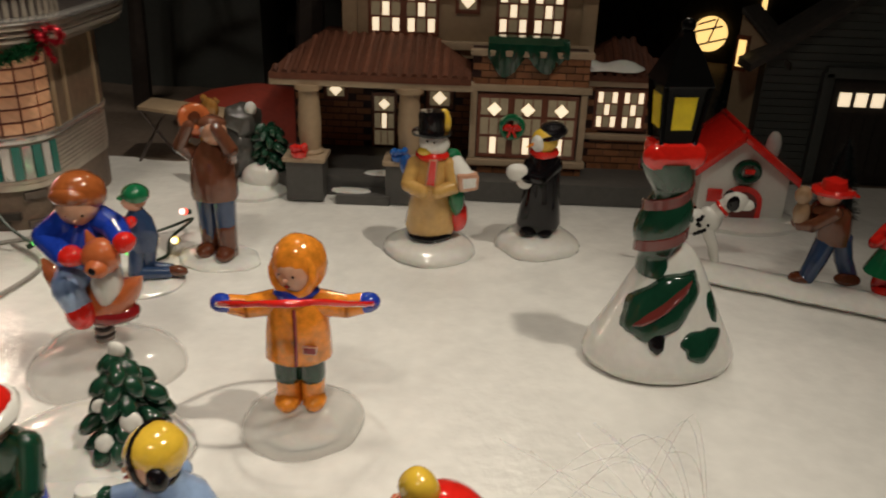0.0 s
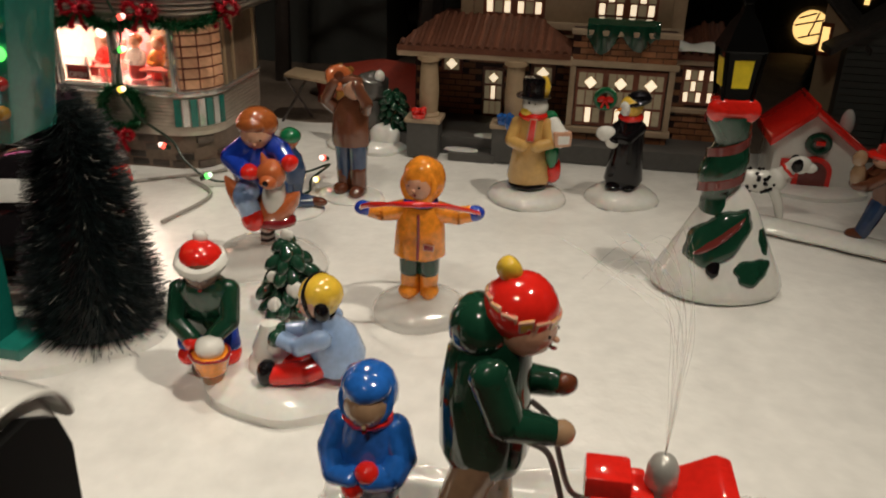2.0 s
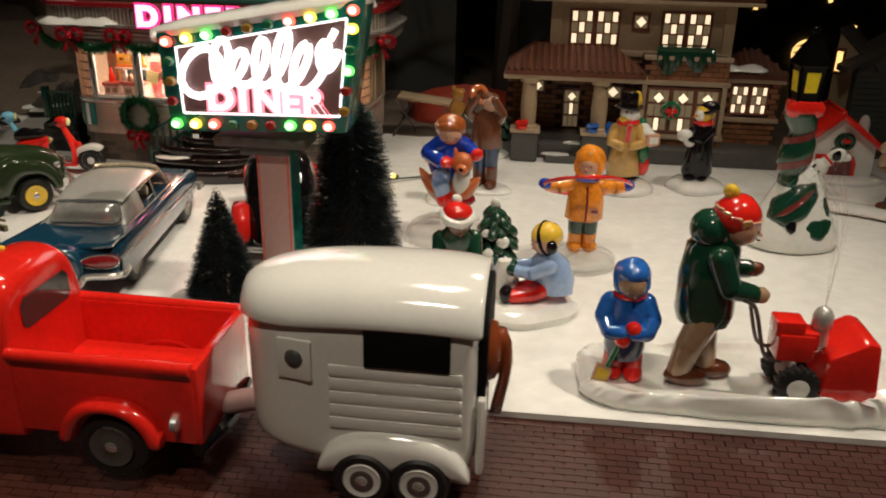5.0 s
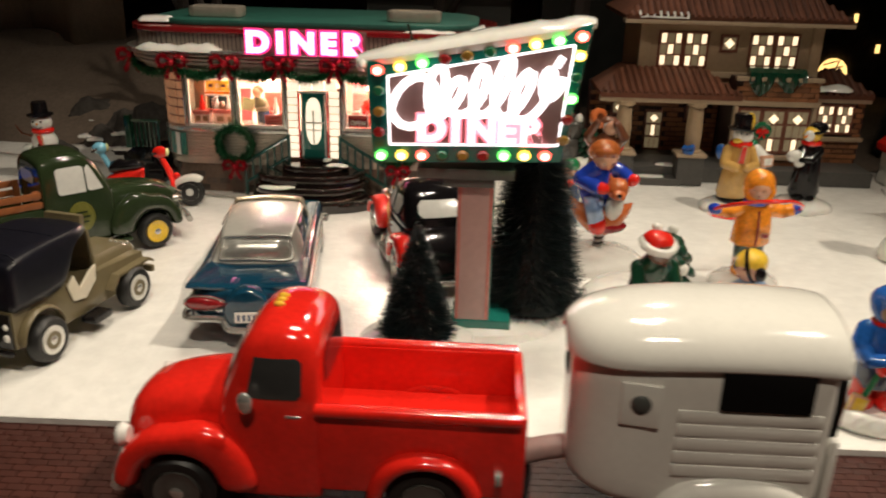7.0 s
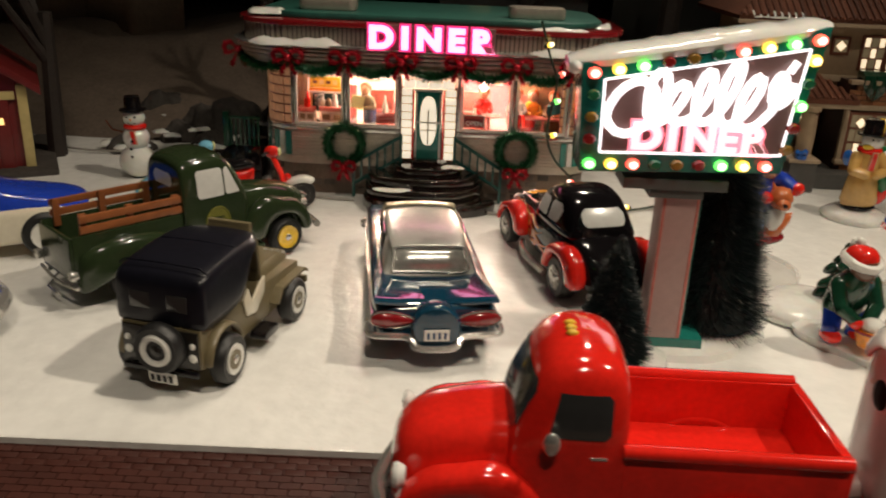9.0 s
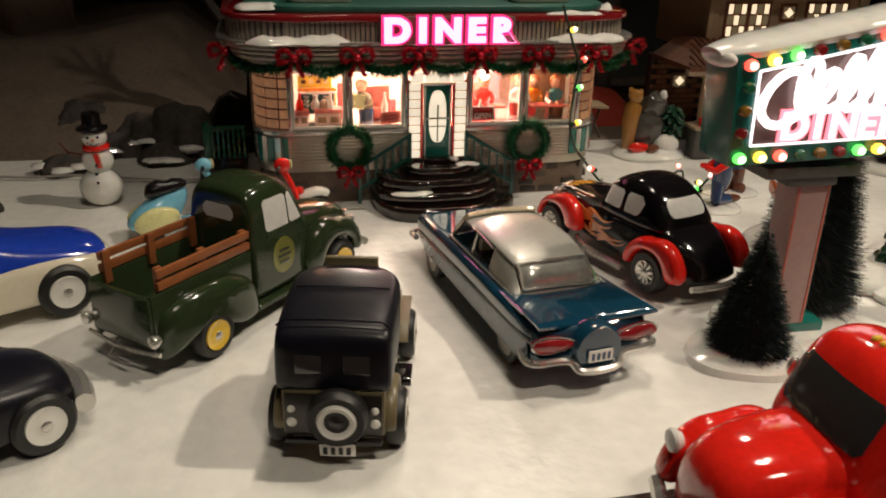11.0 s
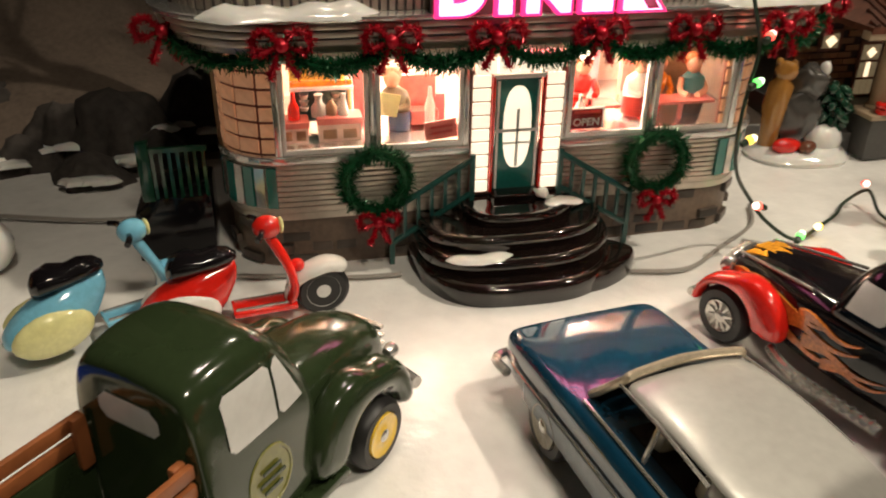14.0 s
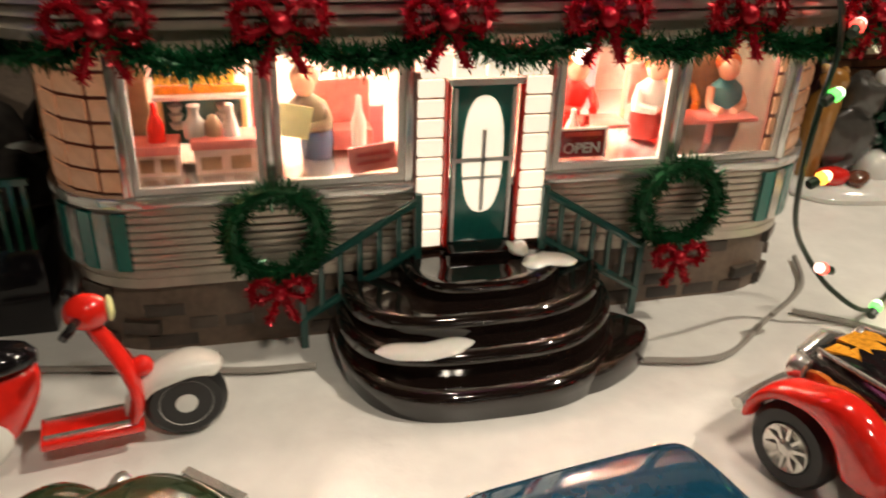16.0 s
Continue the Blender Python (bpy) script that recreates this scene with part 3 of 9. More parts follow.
part("door_bar", b, "window_white", door, "pale crossed door bars")
for x in (-32.2, -30.48):
    b = B()
    box(b, (x, DD - 0.01, 5.5), (0.1, 0.1, 4.7))
    part("door_edge", b, "white", door)
# inside: floor, back wall, counter, booths and goods
b = B()
box(b, (-31.4, 47.6, 5.0), (22.5, 8.8, 0.2))
part("inner_floor", b, "wall_in", dn)
b = B()
box(b, (-31.4, 50.6, 7.6), (22.5, 0.3, 5.0))
part("inner_wall", b, "wall_in", dn, "warm lit inner wall")
b = B()
box(b, (-31.4, 47.6, 9.75), (23.0, 10, 0.25))
part("inner_ceiling", b, "wall_in", dn)
# serving counter in two lengths on a pale plinth with dark recesses
for x, w, z in ((-40.45, 1.3, 5.95), (-38.55, 1.9, 6.05)):
    b = B()
    box(b, (x, 44.2, z), (w, 1.1, 0.3), bev=0.08)
    ct = part("counter", b, "counter_red", dn, "red serving counter")
    b = B()
    box(b, (x, 44.3, (z + 4.95) / 2), (w - 0.15, 0.9, z - 5.1))
    part("plinth", b, "wall_in", ct, "pale counter plinth")
    for k in range(2):
        b = B()
        box(b, (x - w * 0.22 + w * 0.44 * k, 43.84, 5.45), (w * 0.3, 0.06, 0.4), bev=0.02)
        part("recess", b, "wall_brown", ct, "dark recess")
# back bar: framed green back panel, shelf, yellow board, cups and vessels
b = B()
box(b, (-39.15, 45.5, 6.25), (2.3, 0.12, 1.5), bev=0.03)
bb = part("back_bar", b, "railgreen", dn, "dark green back bar")
for x in (-40.35, -37.95):
    b = B()
    box(b, (x, 45.35, 6.25), (0.16, 0.2, 1.5), bev=0.03)
    part("post", b, "paper", bb)
b = B()
box(b, (-39.15, 45.2, 7.05), (2.7, 0.5, 0.14), bev=0.03)
part("shelf", b, "white", bb, "white shelf")
b = B()
box(b, (-39.15, 45.3, 7.23), (2.6, 0.3, 0.22), bev=0.03)
part("shelf_strip", b, "orange", bb, "orange strip over the shelf")
b = B()
box(b, (-39.3, 45.4, 7.75), (2.3, 0.12, 0.8), bev=0.03)
pb = part("price_board", b, "yellow", bb, "yellow price board")
for k in range(4):
    b = B()
    box(b, (-40.05 + 0.5 * k, 45.32, 7.75), (0.32, 0.05, 0.34 if k % 2 else 0.22))
    part("print_bar", b, "paper" if k % 2 else "brown", pb)
for x in (-39.9, -38.55):
    for k in range(3):
        b = B()
        lathe(b, [(0.05, 0), (0.14, 0.02), (0.22, 0.2), (0.19, 0.2), (0.04, 0.06)], 0, seg=12)
        part("cup", b, "silverpaint", bb, at=(x, 45.2, 6.05 + 0.27 * k))
for x, y, m, pr in ((-39.35, 44.3, "silverpaint", [(0.05, 0), (0.32, 0.02), (0.34, 0.4), (0.18, 0.6), (0.14, 0.78), (0.2, 0.95), (0.05, 1.0)]), (-38.85, 44.2, "tan", [(0.05, 0), (0.24, 0.02), (0.26, 0.4), (0.12, 0.65), (0.05, 0.7)]),
                    (-38.35, 44.1, "white", [(0.05, 0), (0.25, 0.02), (0.22, 0.3), (0.1, 0.8), (0.12, 1.0), (0.03, 1.05)]), (-40.4, 44.1, "red", [(0.05, 0), (0.26, 0.02), (0.24, 0.5), (0.1, 0.8), (0.08, 1.1), (0.03, 1.15)])):
    b = B()
    lathe(b, pr, 0, seg=14)
    part("vessel", b, m, dn, at=(x, y, 6.1))
# partitions and painted walls behind the windows
for x0, x1, y, z0, z1, m, lab in ((-41.6, -40.7, 46.0, 5.1, 9.3, "wall_brown", "brown side partition"), (-37.75, -36.9, 45.6, 5.1, 7.6, "inner_pink", "pink partition"), (-29.3, -25.4, 48.2, 5.1, 9.5, "inner_pink", "pink painted wall"),
                                   (-25.0, -20.8, 46.6, 5.1, 9.5, "wall_brown", "brown painted wall"), (-35.3, -33.6, 46.0, 5.1, 6.3, "inner_pink", "pink booth back")):
    b = B()
    box(b, ((x0 + x1) / 2, y, (z0 + z1) / 2), (x1 - x0, 0.2, z1 - z0), bev=0.05)
    part("wall_panel", b, m, dn, lab)
for x, y, w in ((-35.0, 45.2, 1.8), (-27.9, 46.2, 2.2), (-24.2, 45.8, 1.8)):
    b = B()
    box(b, (x, y, 5.6), (w, 0.9, 0.7), bev=0.2)
    box(b, (x, y + 0.45, 6.5), (w, 0.35, 1.7), bev=0.16)
    part("booth", b, "counter_red", dn, "red padded booth")
for x, w in ((-26.9, 1.5), (-22.95, 2.7)):
    b = B()
    box(b, (x, 44.1, 6.05), (w, 1.2, 0.14), bev=0.04)
    rod(b, (x, 44.1, 5.1), (x, 44.1, 6.0), 0.12)
    part("table", b, "counter_red", dn, "small red cafe table")
for x, z, m in ((-28.6, 8.3, "red"), (-26.4, 8.0, "white")):
    b = B()
    box(b, (x, 48.0, z), (1.0, 0.12, 0.7), bev=0.04)
    pc = part("picture", b, m, dn, "small framed picture")
    b = B()
    box(b, (x, 47.92, z), (0.7, 0.06, 0.42))
    part("print", b, "paper", pc)
for x, y, z in ((-35.0, 45.6, 8.3), (-28.2, 45.4, 8.55), (-23.9, 45.4, 8.6)):
    b = B()
    lathe(b, [(0.03, 0.9), (0.05, 0.5), (0.42, 0.2), (0.5, 0), (0.3, -0.12), (0.02, -0.16)], 0, seg=14)
    part("hanging_lamp", b, "lamp_glow", dn, "lit hanging lamp", at=(x, y, z))
b = B()
ball(b, (0, 0, 0), 0.32, u=16, v=10)
part("globe_lamp", b, "lamp_glow", dn, "lit globe lamp", at=(-27.4, 45.0, 8.0))
# cards in the windows
b = B()
box(b, (-36.6, 43.4, 6.75), (0.95, 0.06, 0.95), rot=(0, 12, 0))
part("menu_card", b, "lemon", dn, "pale yellow card in the window")
b = B()
box(b, (-28.05, DY0 + 0.32, 5.85), (1.5, 0.08, 0.9), bev=0.02)
op = part("open_card", b, "darkred", dn, "dark red card reading open")
for x, z, w, h in ((-28.05, 6.31, 1.6, 0.07), (-27.29, 5.85, 0.07, 0.95), (-28.81, 5.85, 0.07, 0.95)):
    b = B()
    box(b, (x, DY0 + 0.3, z), (w, 0.1, h))
    part("card_edge", b, "white", op)
b = B()
box(b, (-28.05, DY0 + 0.27, 6.14), (1.2, 0.05, 0.12))
part("print_bar", b, "letter", op)
letters("open_word", "OPEN", 0.34, 0.01, -28.05, DY0 + 0.26, 5.55, "white", op, bold=0.012)
b = B()
box(b, (-34.45, DY0 + 0.32, 5.75), (1.4, 0.08, 0.8), rot=(0, -6, 0), bev=0.02)
cd = part("window_card", b, "counter_red", dn, "small red card in the window")
for z in (5.9, 5.65):
    b = B()
    box(b, (-34.45, DY0 + 0.26, z), (0.95, 0.04, 0.1), rot=(0, -6, 0))
    part("print_bar", b, "letter", cd)
for x, y, z, m, k in ((-28.0, 43.75, 5.5, "white", 1.0), (-27.55, 43.8, 5.5, "letter", 0.8), (-34.65, 44.2, 5.6, "white", 1.4)):
    b = B()
    lathe(b, [(0.05, 0), (0.22, 0.02), (0.24, 0.55 * k), (0.1, 0.85 * k), (0.09, 1.1 * k), (0.03, 1.15 * k)], 0, seg=12)
    part("bottle", b, m, dn, at=(x, y, z))


def guest(x, y, coat, lower, hair, lean=0.0, z=5.15, reach=0.7, sleeve=0):
    """A plain painted figure behind the glass."""
    b = B()
    lathe(b, [(0.5, z), (0.55, z + 0.5), (0.5, z + 0.85)], 3, (x, y), 14)
    loft(b, [[(x + lean * t + w * math.cos(a), y - 0.12 * t + w * 0.75 * math.sin(a), z + 0.8 + h) for a in (2 * math.pi * k / 14 for k in range(14))] for t, w, h in ((0, 0.5, 0), (0.35, 0.6, 0.4), (0.8, 0.56, 0.9), (1, 0.26, 1.15), (1, 0.05, 1.2))])
    hx = x + lean * 1.15
    for sx in (-1, 1):
        tube(b, smooth_line([(hx + sx * 0.48, y - 0.1, z + 1.65), (hx + sx * 0.62, y - 0.4, z + 1.15), (hx + lean + sx * 0.22, y - reach, z + 1.05)], 4), 0.15, sleeve, 8)
    ball(b, (hx, y - 0.18, z + 2.3), (0.36, 0.38, 0.42), 1, u=14, v=10)
    ball(b, (hx + 0.04, y - 0.02, z + 2.46), (0.44, 0.42, 0.38), 2, u=14, v=10)
    part("guest_shape", b, [coat, "skin", hair, lower], dn, "plain painted guest shape")


guest(-35.85, 44.9, "olive", "denim", "wall_brown", -0.3)
guest(-25.05, 44.7, "white", "letter", "hair", 0.1, 5.3)
guest(-27.6, 45.4, "red", "red", "hair", 0.2)
guest(-21.95, 44.9, "bluegreen", "brown", "fox", -0.25, reach=0.9, sleeve=1)
guest(-23.9, 45.3, "orange", "red", "fox", 0.15)
# eaves, ribbed parapet, roof
OX0, OX1, OY0, OY1 = -45.3, -17.6, 40.0, 55.0
band("soffit", OX0 + 0.4, OX1 - 0.4, OY0 + 0.4, OY1, 4.2, 9.75, 10.05, "steel")
for i in range(3):
    band("eave_rib", OX0 + 0.15 - 0.08 * i, OX1 - 0.15 + 0.08 * i, OY0 + 0.15 - 0.08 * i, OY1, 4.4, 10.05 + i * 0.3, 10.29 + i * 0.3, "steel", "stainless eave rib", bev=0.05)
band("eave_edge", OX0 - 0.25, OX1 + 0.25, OY0 - 0.25, OY1, 4.6, 10.95, 11.15, "chrome", "chrome eave edge", bev=0.06)
par = band("parapet", OX0 + 0.5, OX1 - 0.5, OY0 + 0.6, OY1 - 0.2, 4.2, 11.15, 12.3, "iron", "fluted metal parapet")
for i in range(64):
    x = OX0 + 4.2 + (OX1 - OX0 - 8.4) * i / 63
    b = B()
    box(b, (0, 0, 0), (0.2, 0.14, 1.1))
    part("flute", b, "steel", par, at=(x, OY0 + 0.55, 11.72))
for cx, a0 in ((OX0 + 4.7, 180), (OX1 - 4.7, 270)):
    for i in range(16):
        a = radians(a0 + 3 + 84 * i / 15)
        b = B()
        box(b, (0, 0, 0), (0.14, 0.22, 1.1))
        part("flute", b, "steel", par, at=(cx + 4.22 * math.cos(a), OY0 + 4.8 + 4.22 * math.sin(a), 11.72), rot=(0, 0, math.degrees(a)))
band("red_band", OX0 + 0.15, OX1 - 0.15, OY0 + 0.2, OY1, 4.5, 12.3, 12.65, "darkred", "red roof band", bev=0.1)
band("roof", OX0 + 1.6, OX1 - 1.6, OY0 + 1.8, OY1 - 1, 3.8, 12.65, 13.1, "roofgreen", "green roof deck", bev=0.2)
for x in (-38.8, -24.0):
    b = B()
    prism(b, rounded(-2.0, 2.0, -1.0, 1.0, 0.5), 0, 0.8, "z", 0, 0.2)
    part("roof_vent", b, "steel", dn, "pale roof vent", at=(x, 44.5, 13.1))


def drift(x0, x1, y, z, d, h, parent, name="snow_cap", seed=1.0):
    b = B()
    n = 18
    loops = []
    for i in range(n + 1):
        t = i / n
        x = x0 + (x1 - x0) * t
        e = min(1, 6 * t, 6 * (1 - t)) ** 0.5
        w = d * max(0.12, e) * (0.85 + 0.3 * noise.noise((x * 0.7 + seed, 3, 0)))
        hh = h * max(0.1, e) * (0.8 + 0.6 * noise.noise((x * 0.9, seed, 1)))
        loops.append([(x, y + w * math.cos(a), z + max(-0.02, hh * math.sin(a)) - (0.22 * hh if math.cos(a) < -0.6 else 0)) for a in (2 * math.pi * j / 14 for j in range(14))])
    loft(b, loops)
    part(name, b, "glaze_snow", parent, "white snow drift")


drift(-43.6, -37.3, 40.3, 11.13, 0.75, 0.5, dn, seed=2)
drift(-24.6, -19.3, 40.3, 11.13, 0.75, 0.5, dn, seed=7)
drift(-44.2, -41.5, 42.8, 12.9, 0.9, 0.4, dn, seed=3)
drift(-24.5, -20.6, 41.2, 12.64, 0.5, 0.25, dn, seed=9)
drift(-20.3, -18.6, 44.5, 12.64, 0.9, 0.5, dn, seed=12)
# DINER letters on a board
b = B()
box(b, (-31.25, 39.95, 11.85), (8.6, 0.4, 1.7), bev=0.1)
lb = part("letter_board", b, "signboard", dn, "dark letter board")
for ch, x in zip("DINER", (-34.55, -32.95, -31.35, -29.55, -27.85)):
    letters("letter_edge", ch, 1.42, 0.10, x, 39.62, 11.25, "neon_edge", lb, bold=0.24, label="magenta letter edge", wide=1.12)
    letters("letter", ch, 1.42, 0.10, x, 39.46, 11.25, "neon_pink", lb, bold=0.11, label="glowing white and pink letter", wide=1.12)
# front steps: black glazed half rounds
st = thing("front_steps", "glossy black rounded front steps with patches of snow", "steps", -31.3, 42.4)
for rl, rr, ry, z0, z1 in ((4.6, 4.3, 4.75, -0.1, 0.85), (4.5, 4.2, 3.85, 0.8, 1.55), (4.3, 3.9, 3.0, 1.5, 2.2), (2.5, 2.6, 2.2, 2.15, 2.8)):
    b = B()
    loops = []
    for k, z in ((0.985, z0 - 0.05), (0.995, z1 - 0.5), (1.0, z1 - 0.32), (0.992, z1 - 0.15), (0.965, z1 - 0.03), (0.925, z1), (0.87, z1 - 0.03), (0.7, z1), (0.35, z1 + 0.02)):
        ring = []
        for j in range(37):
            a = math.pi + math.pi * j / 36
            c = math.cos(a)
            # square shoulder on one flank, round on the other
            ring.append((-k * rl * abs(c) ** 0.55 if c < 0 else k * rr * c ** 0.85, -k * ry * abs(math.sin(a)) ** (0.74 if c < 0 else 0.9), z))
        loops.append(ring)
    loft(b, loops)
    part("step", b, "step", st)
b = B()
box(b, (0.05, -0.4, 2.9), (2.3, 0.9, 0.4), bev=0.08)
part("threshold", b, "step", st, "dark brown threshold")
b = B()
loops = []
for k, z in ((0.98, -0.1), (1.0, 0.3), (0.99, 0.55), (0.94, 0.7), (0.86, 0.74), (0.5, 0.74)):
    loops.append([(3.2 + (x - 3.2) * k, -2.2 + (y + 2.2) * k, z) for x, y in smooth_line([(2.6, -0.4), (3.9, -0.9), (4.7, -1.5), (5.05, -2.1), (4.75, -2.75), (4.1, -3.4), (3.0, -4.0), (2.2, -4.2)], 3)])
loft(b, loops)
part("step_end", b, "step", st, "ledge at the end of the lowest step")
for x0, x1, y, z, s in ((-3.7, -0.9, -3.2, 1.52, 3), (1.0, 2.75, -1.35, 2.78, 5), (0.7, 1.4, -0.6, 3.05, 8)):
    b = B()
    n = 12
    loops = []
    for i in range(n + 1):
        t = i / n
        e = max(0.1, min(1, 5 * t, 5 * (1 - t)) ** 0.5)
        yy = y - 0.25 * (1 - abs(2 * t - 1)) * (1 if s != 5 else -1)
        loops.append([(x0 + (x1 - x0) * t, yy + 0.42 * e * math.cos(a), z + 0.14 * e * math.sin(a)) for a in (2 * math.pi * j / 10 for j in range(10))])
    loft(b, loops)
    part("snow_patch", b, "glaze_snow", st, "patch of white snow")


def stair_rail(side):
    r = thing("stair_rail", "dark green wooden stair rail beside the black steps", "railing", -31.3, 42.4, 0, 0, "stair rails")
    top, bot = Vector((side * 1.95, -0.35, 4.65)), Vector((side * 5.4, -0.25, 2.5))
    for dz in (0.0, -1.55):
        b = B()
        tube(b, [top + Vector((0, 0, dz)), bot + Vector((0, 0, dz))], 0.13, 0, 8)
        part("rail", b, "railgreen", r)
    for i in range(7):
        p = top.lerp(bot, i / 6)
        b = B()
        box(b, (p.x, p.y, p.z - 0.78), (0.16, 0.16, 1.6), bev=0.02)
        part("baluster", b, "railgreen", r)
    for p in (top, bot):
        b = B()
        box(b, (p.x, p.y, (p.z + 0.15) / 2), (0.22, 0.22, p.z + 0.25), bev=0.03)
        part("newel", b, "railgreen", r)
    return r


stair_rail(-1)
stair_rail(1)
# side stair at the far end of the diner
ss = thing("side_stair", "dark side stair with green railing against the diner", "stair", -45.4, 46.0, 0, 0)
b = B()
prism(b, [(-2.0, -0.1), (1.3, -0.1), (1.3, 2.9), (-0.9, 2.9), (-1.9, 2.2)], -1.6, 1.6, "y", 0, 0.12)
part("landing", b, "black", ss)
for i in range(8):
    b = B()
    box(b, (-1.2 + i * 0.34, -1.6, 3.9), (0.14, 0.14, 2.1))
    part("baluster", b, "darkgreen", ss)
b = B()
box(b, (0, -1.6, 5.0), (2.7, 0.2, 0.2))
part("rail", b, "darkgreen", ss)
b = B()
box(b, (-1.2, -1.6, 4.1), (0.5, 0.5, 2.6), bev=0.05)
part("newel", b, "darkgreen", ss)


def strands(b, pts, r, count, k=0, seed=1, w=0.035):
    """A bushy rope of fine needles round a line."""
    rr = random.Random(seed)
    n = len(pts) - 1
    for _ in range(count):
        i = rr.randrange(n)
        p = pts[i].lerp(pts[i + 1], rr.random())
        d = Vector((rr.gauss(0, 1), rr.gauss(0, 1), rr.gauss(0, 1))).normalized()
        q = p + d * r * rr.uniform(0.6, 1.15)
        s = d.cross(Vector((rr.gauss(0, 1), rr.gauss(0, 1), rr.gauss(0, 1)))).normalized() * w
        f = b.faces.new((b.verts.new(p - s), b.verts.new(p + s), b.verts.new(q + s * 0.4), b.verts.new(q - s * 0.4)))
        f.material_index = k


def garland(x0, x1, y, z, sag, seed, yend=None):
    g = thing("garland", "green tinsel garland hanging under the diner eave", "garland", 0, 0, 0, 0, "garlands on the diner")
    b = B()
    ye = y if yend is None else yend
    pts = [Vector((x0 + (x1 - x0) * t, y + (ye - y) * t, z - sag * 4 * t * (1 - t))) for t in (i / 16 for i in range(17))]
    tube(b, pts, 0.12, 0, 6)
    strands(b, pts, 0.52, 1500, 0, seed)
    part("tinsel", b, "garland", g)


def bow(name, x, y, z, s, rz=0, group="red bows"):
    o = thing(name, "red tinsel bow hanging on the diner", "bow", x, y, z, rz, group)
    rr = random.Random(int(x * 10))
    for sx in (-1, 1):
        b = B()
        pts = smooth_line([(0, 0, 0), (sx * 0.55 * s, -0.15, 0.5 * s), (sx * 1.0 * s, -0.1, 0.25 * s), (sx * 0.85 * s, -0.1, -0.25 * s), (0, 0, 0)], 6)
        tube(b, pts, 0.1 * s, 0, 5)
        strands(b, pts, 0.3 * s, 420, 0, 3 + sx, 0.03)
        part("loop", b, "tinsel_red", o)
        b = B()
        pts = smooth_line([(0, 0, 0), (sx * 0.25 * s, -0.12, -0.6 * s), (sx * 0.5 * s, -0.1, -1.15 * s)], 6)
        tube(b, pts, 0.1 * s, 0, 5)
        strands(b, pts, 0.25 * s, 260, 0, 7 + sx, 0.03)
        part("tail", b, "tinsel_red", o)
    b = B()
    ball(b, (0, -0.1, 0), 0.28 * s)
    part("knot", b, "tinsel_red", o)


BOWS = (-44.9, -40.8, -37.0, -33.15, -29.2, -25.4, -21.5, -17.9)
for i, x in enumerate(BOWS):
    yb = 39.6 if -43 < x < -19 else 42.4
    bow("bow", x, yb, 10.3, 0.95)
    if i:
        xp = BOWS[i - 1]
        yp = 39.7 if -43 < xp < -19 else 42.5
        garland(xp, x, yp, 10.15, 0.75, i, yb + 0.1)
for x in (-37.35, -24.9):
    w = thing("wreath", "green tinsel wreath with a red bow on the diner wall", "wreath", x, 41.9, 3.95, 0, "diner wreaths")
    b = B()
    torus(b, (0, 0, 0), 1.25, 0.22, 0, (90, 0, 0))
    pts = [Vector((1.25 * math.cos(a), 0, 1.25 * math.sin(a))) for a in (2 * math.pi * i / 32 for i in range(33))]
    strands(b, pts, 0.52, 2600, 0, 11)
    part("ring", b, "garland", w)
    bow("wreath_bow", x, 41.5, 2.35, 0.8, 0, "wreath bows")

# ---------- roadside sign ----------
SY0, SY1 = 18.95, 21.5
sg = thing("roadside_sign", "large lit roadside diner sign with coloured bulbs and snow on top", "sign", 0, 0)
b = B()
prism(b, [(-24.0, 13.65), (-23.7, 9.0), (-14.95, 9.3), (-13.95, 15.55)], SY0, SY1, "y", 0, 0.12)
cab = part("cabinet", b, "teal", sg, "green sign cabinet")
b = B()
prism(b, [(-23.0, 13.05), (-22.9, 9.95), (-15.2, 10.15), (-14.75, 14.65)], SY0 - 0.05, SY0 + 0.02, "y")
part("board", b, "signboard", cab)
b = B()
pts = [(-23.0, 13.05), (-22.9, 9.95), (-15.2, 10.15), (-14.75, 14.65)]
for p, q in zip(pts, pts[1:] + pts[:1]):
    tube(b, [(p[0], SY0 - 0.12, p[1]), (q[0], SY0 - 0.12, q[1])], 0.055, 0, 6)
part("neon_border", b, "neon_white", cab, "thin white neon border")
# plain looping white tubing above the red letters, taller at both ends of the coil
coil = []
LOOP = ((-21.75, 10.7, 13.1, 0.95), (-20.7, 11.35, 13.7, 0.5), (-19.75, 11.45, 12.75, 0.55), (-18.75, 11.45, 13.95, 0.48), (-17.8, 11.5, 14.1, 0.48), (-16.75, 11.05, 13.2, 0.55), (-15.85, 12.3, 13.75, 0.4))
for k in range(-9, (len(LOOP) - 1) * 16 + 9):
    f = k / 16
    i = max(0, min(math.floor(f), len(LOOP) - 1))
    n = min(i + 1, len(LOOP) - 1)
    e = max(0.0, f - i) if n > i else 0.0
    cx, zl, zh, w = (LOOP[i][c] + (LOOP[n][c] - LOOP[i][c]) * e for c in range(4))
    a = f * 2 * math.pi - math.pi * 0.9
    z = (zl + zh) / 2 + (zh - zl) / 2 * math.sin(a)
    coil.append((cx + w * math.cos(a) + 0.28 * (z - 12.1), SY0 - 0.28, z))
b = B()
tube(b, coil, 0.19, 0, 8)
part("neon_tube", b, "neon_white", cab, "white glowing tube bent in loops")
b = B()
tube(b, [(-15.5, SY0 - 0.28, 13.7), (-15.25, SY0 - 0.28, 14.15)], 0.17, 0, 8)
part("neon_tube", b, "neon_white", cab, "short white glowing tube")
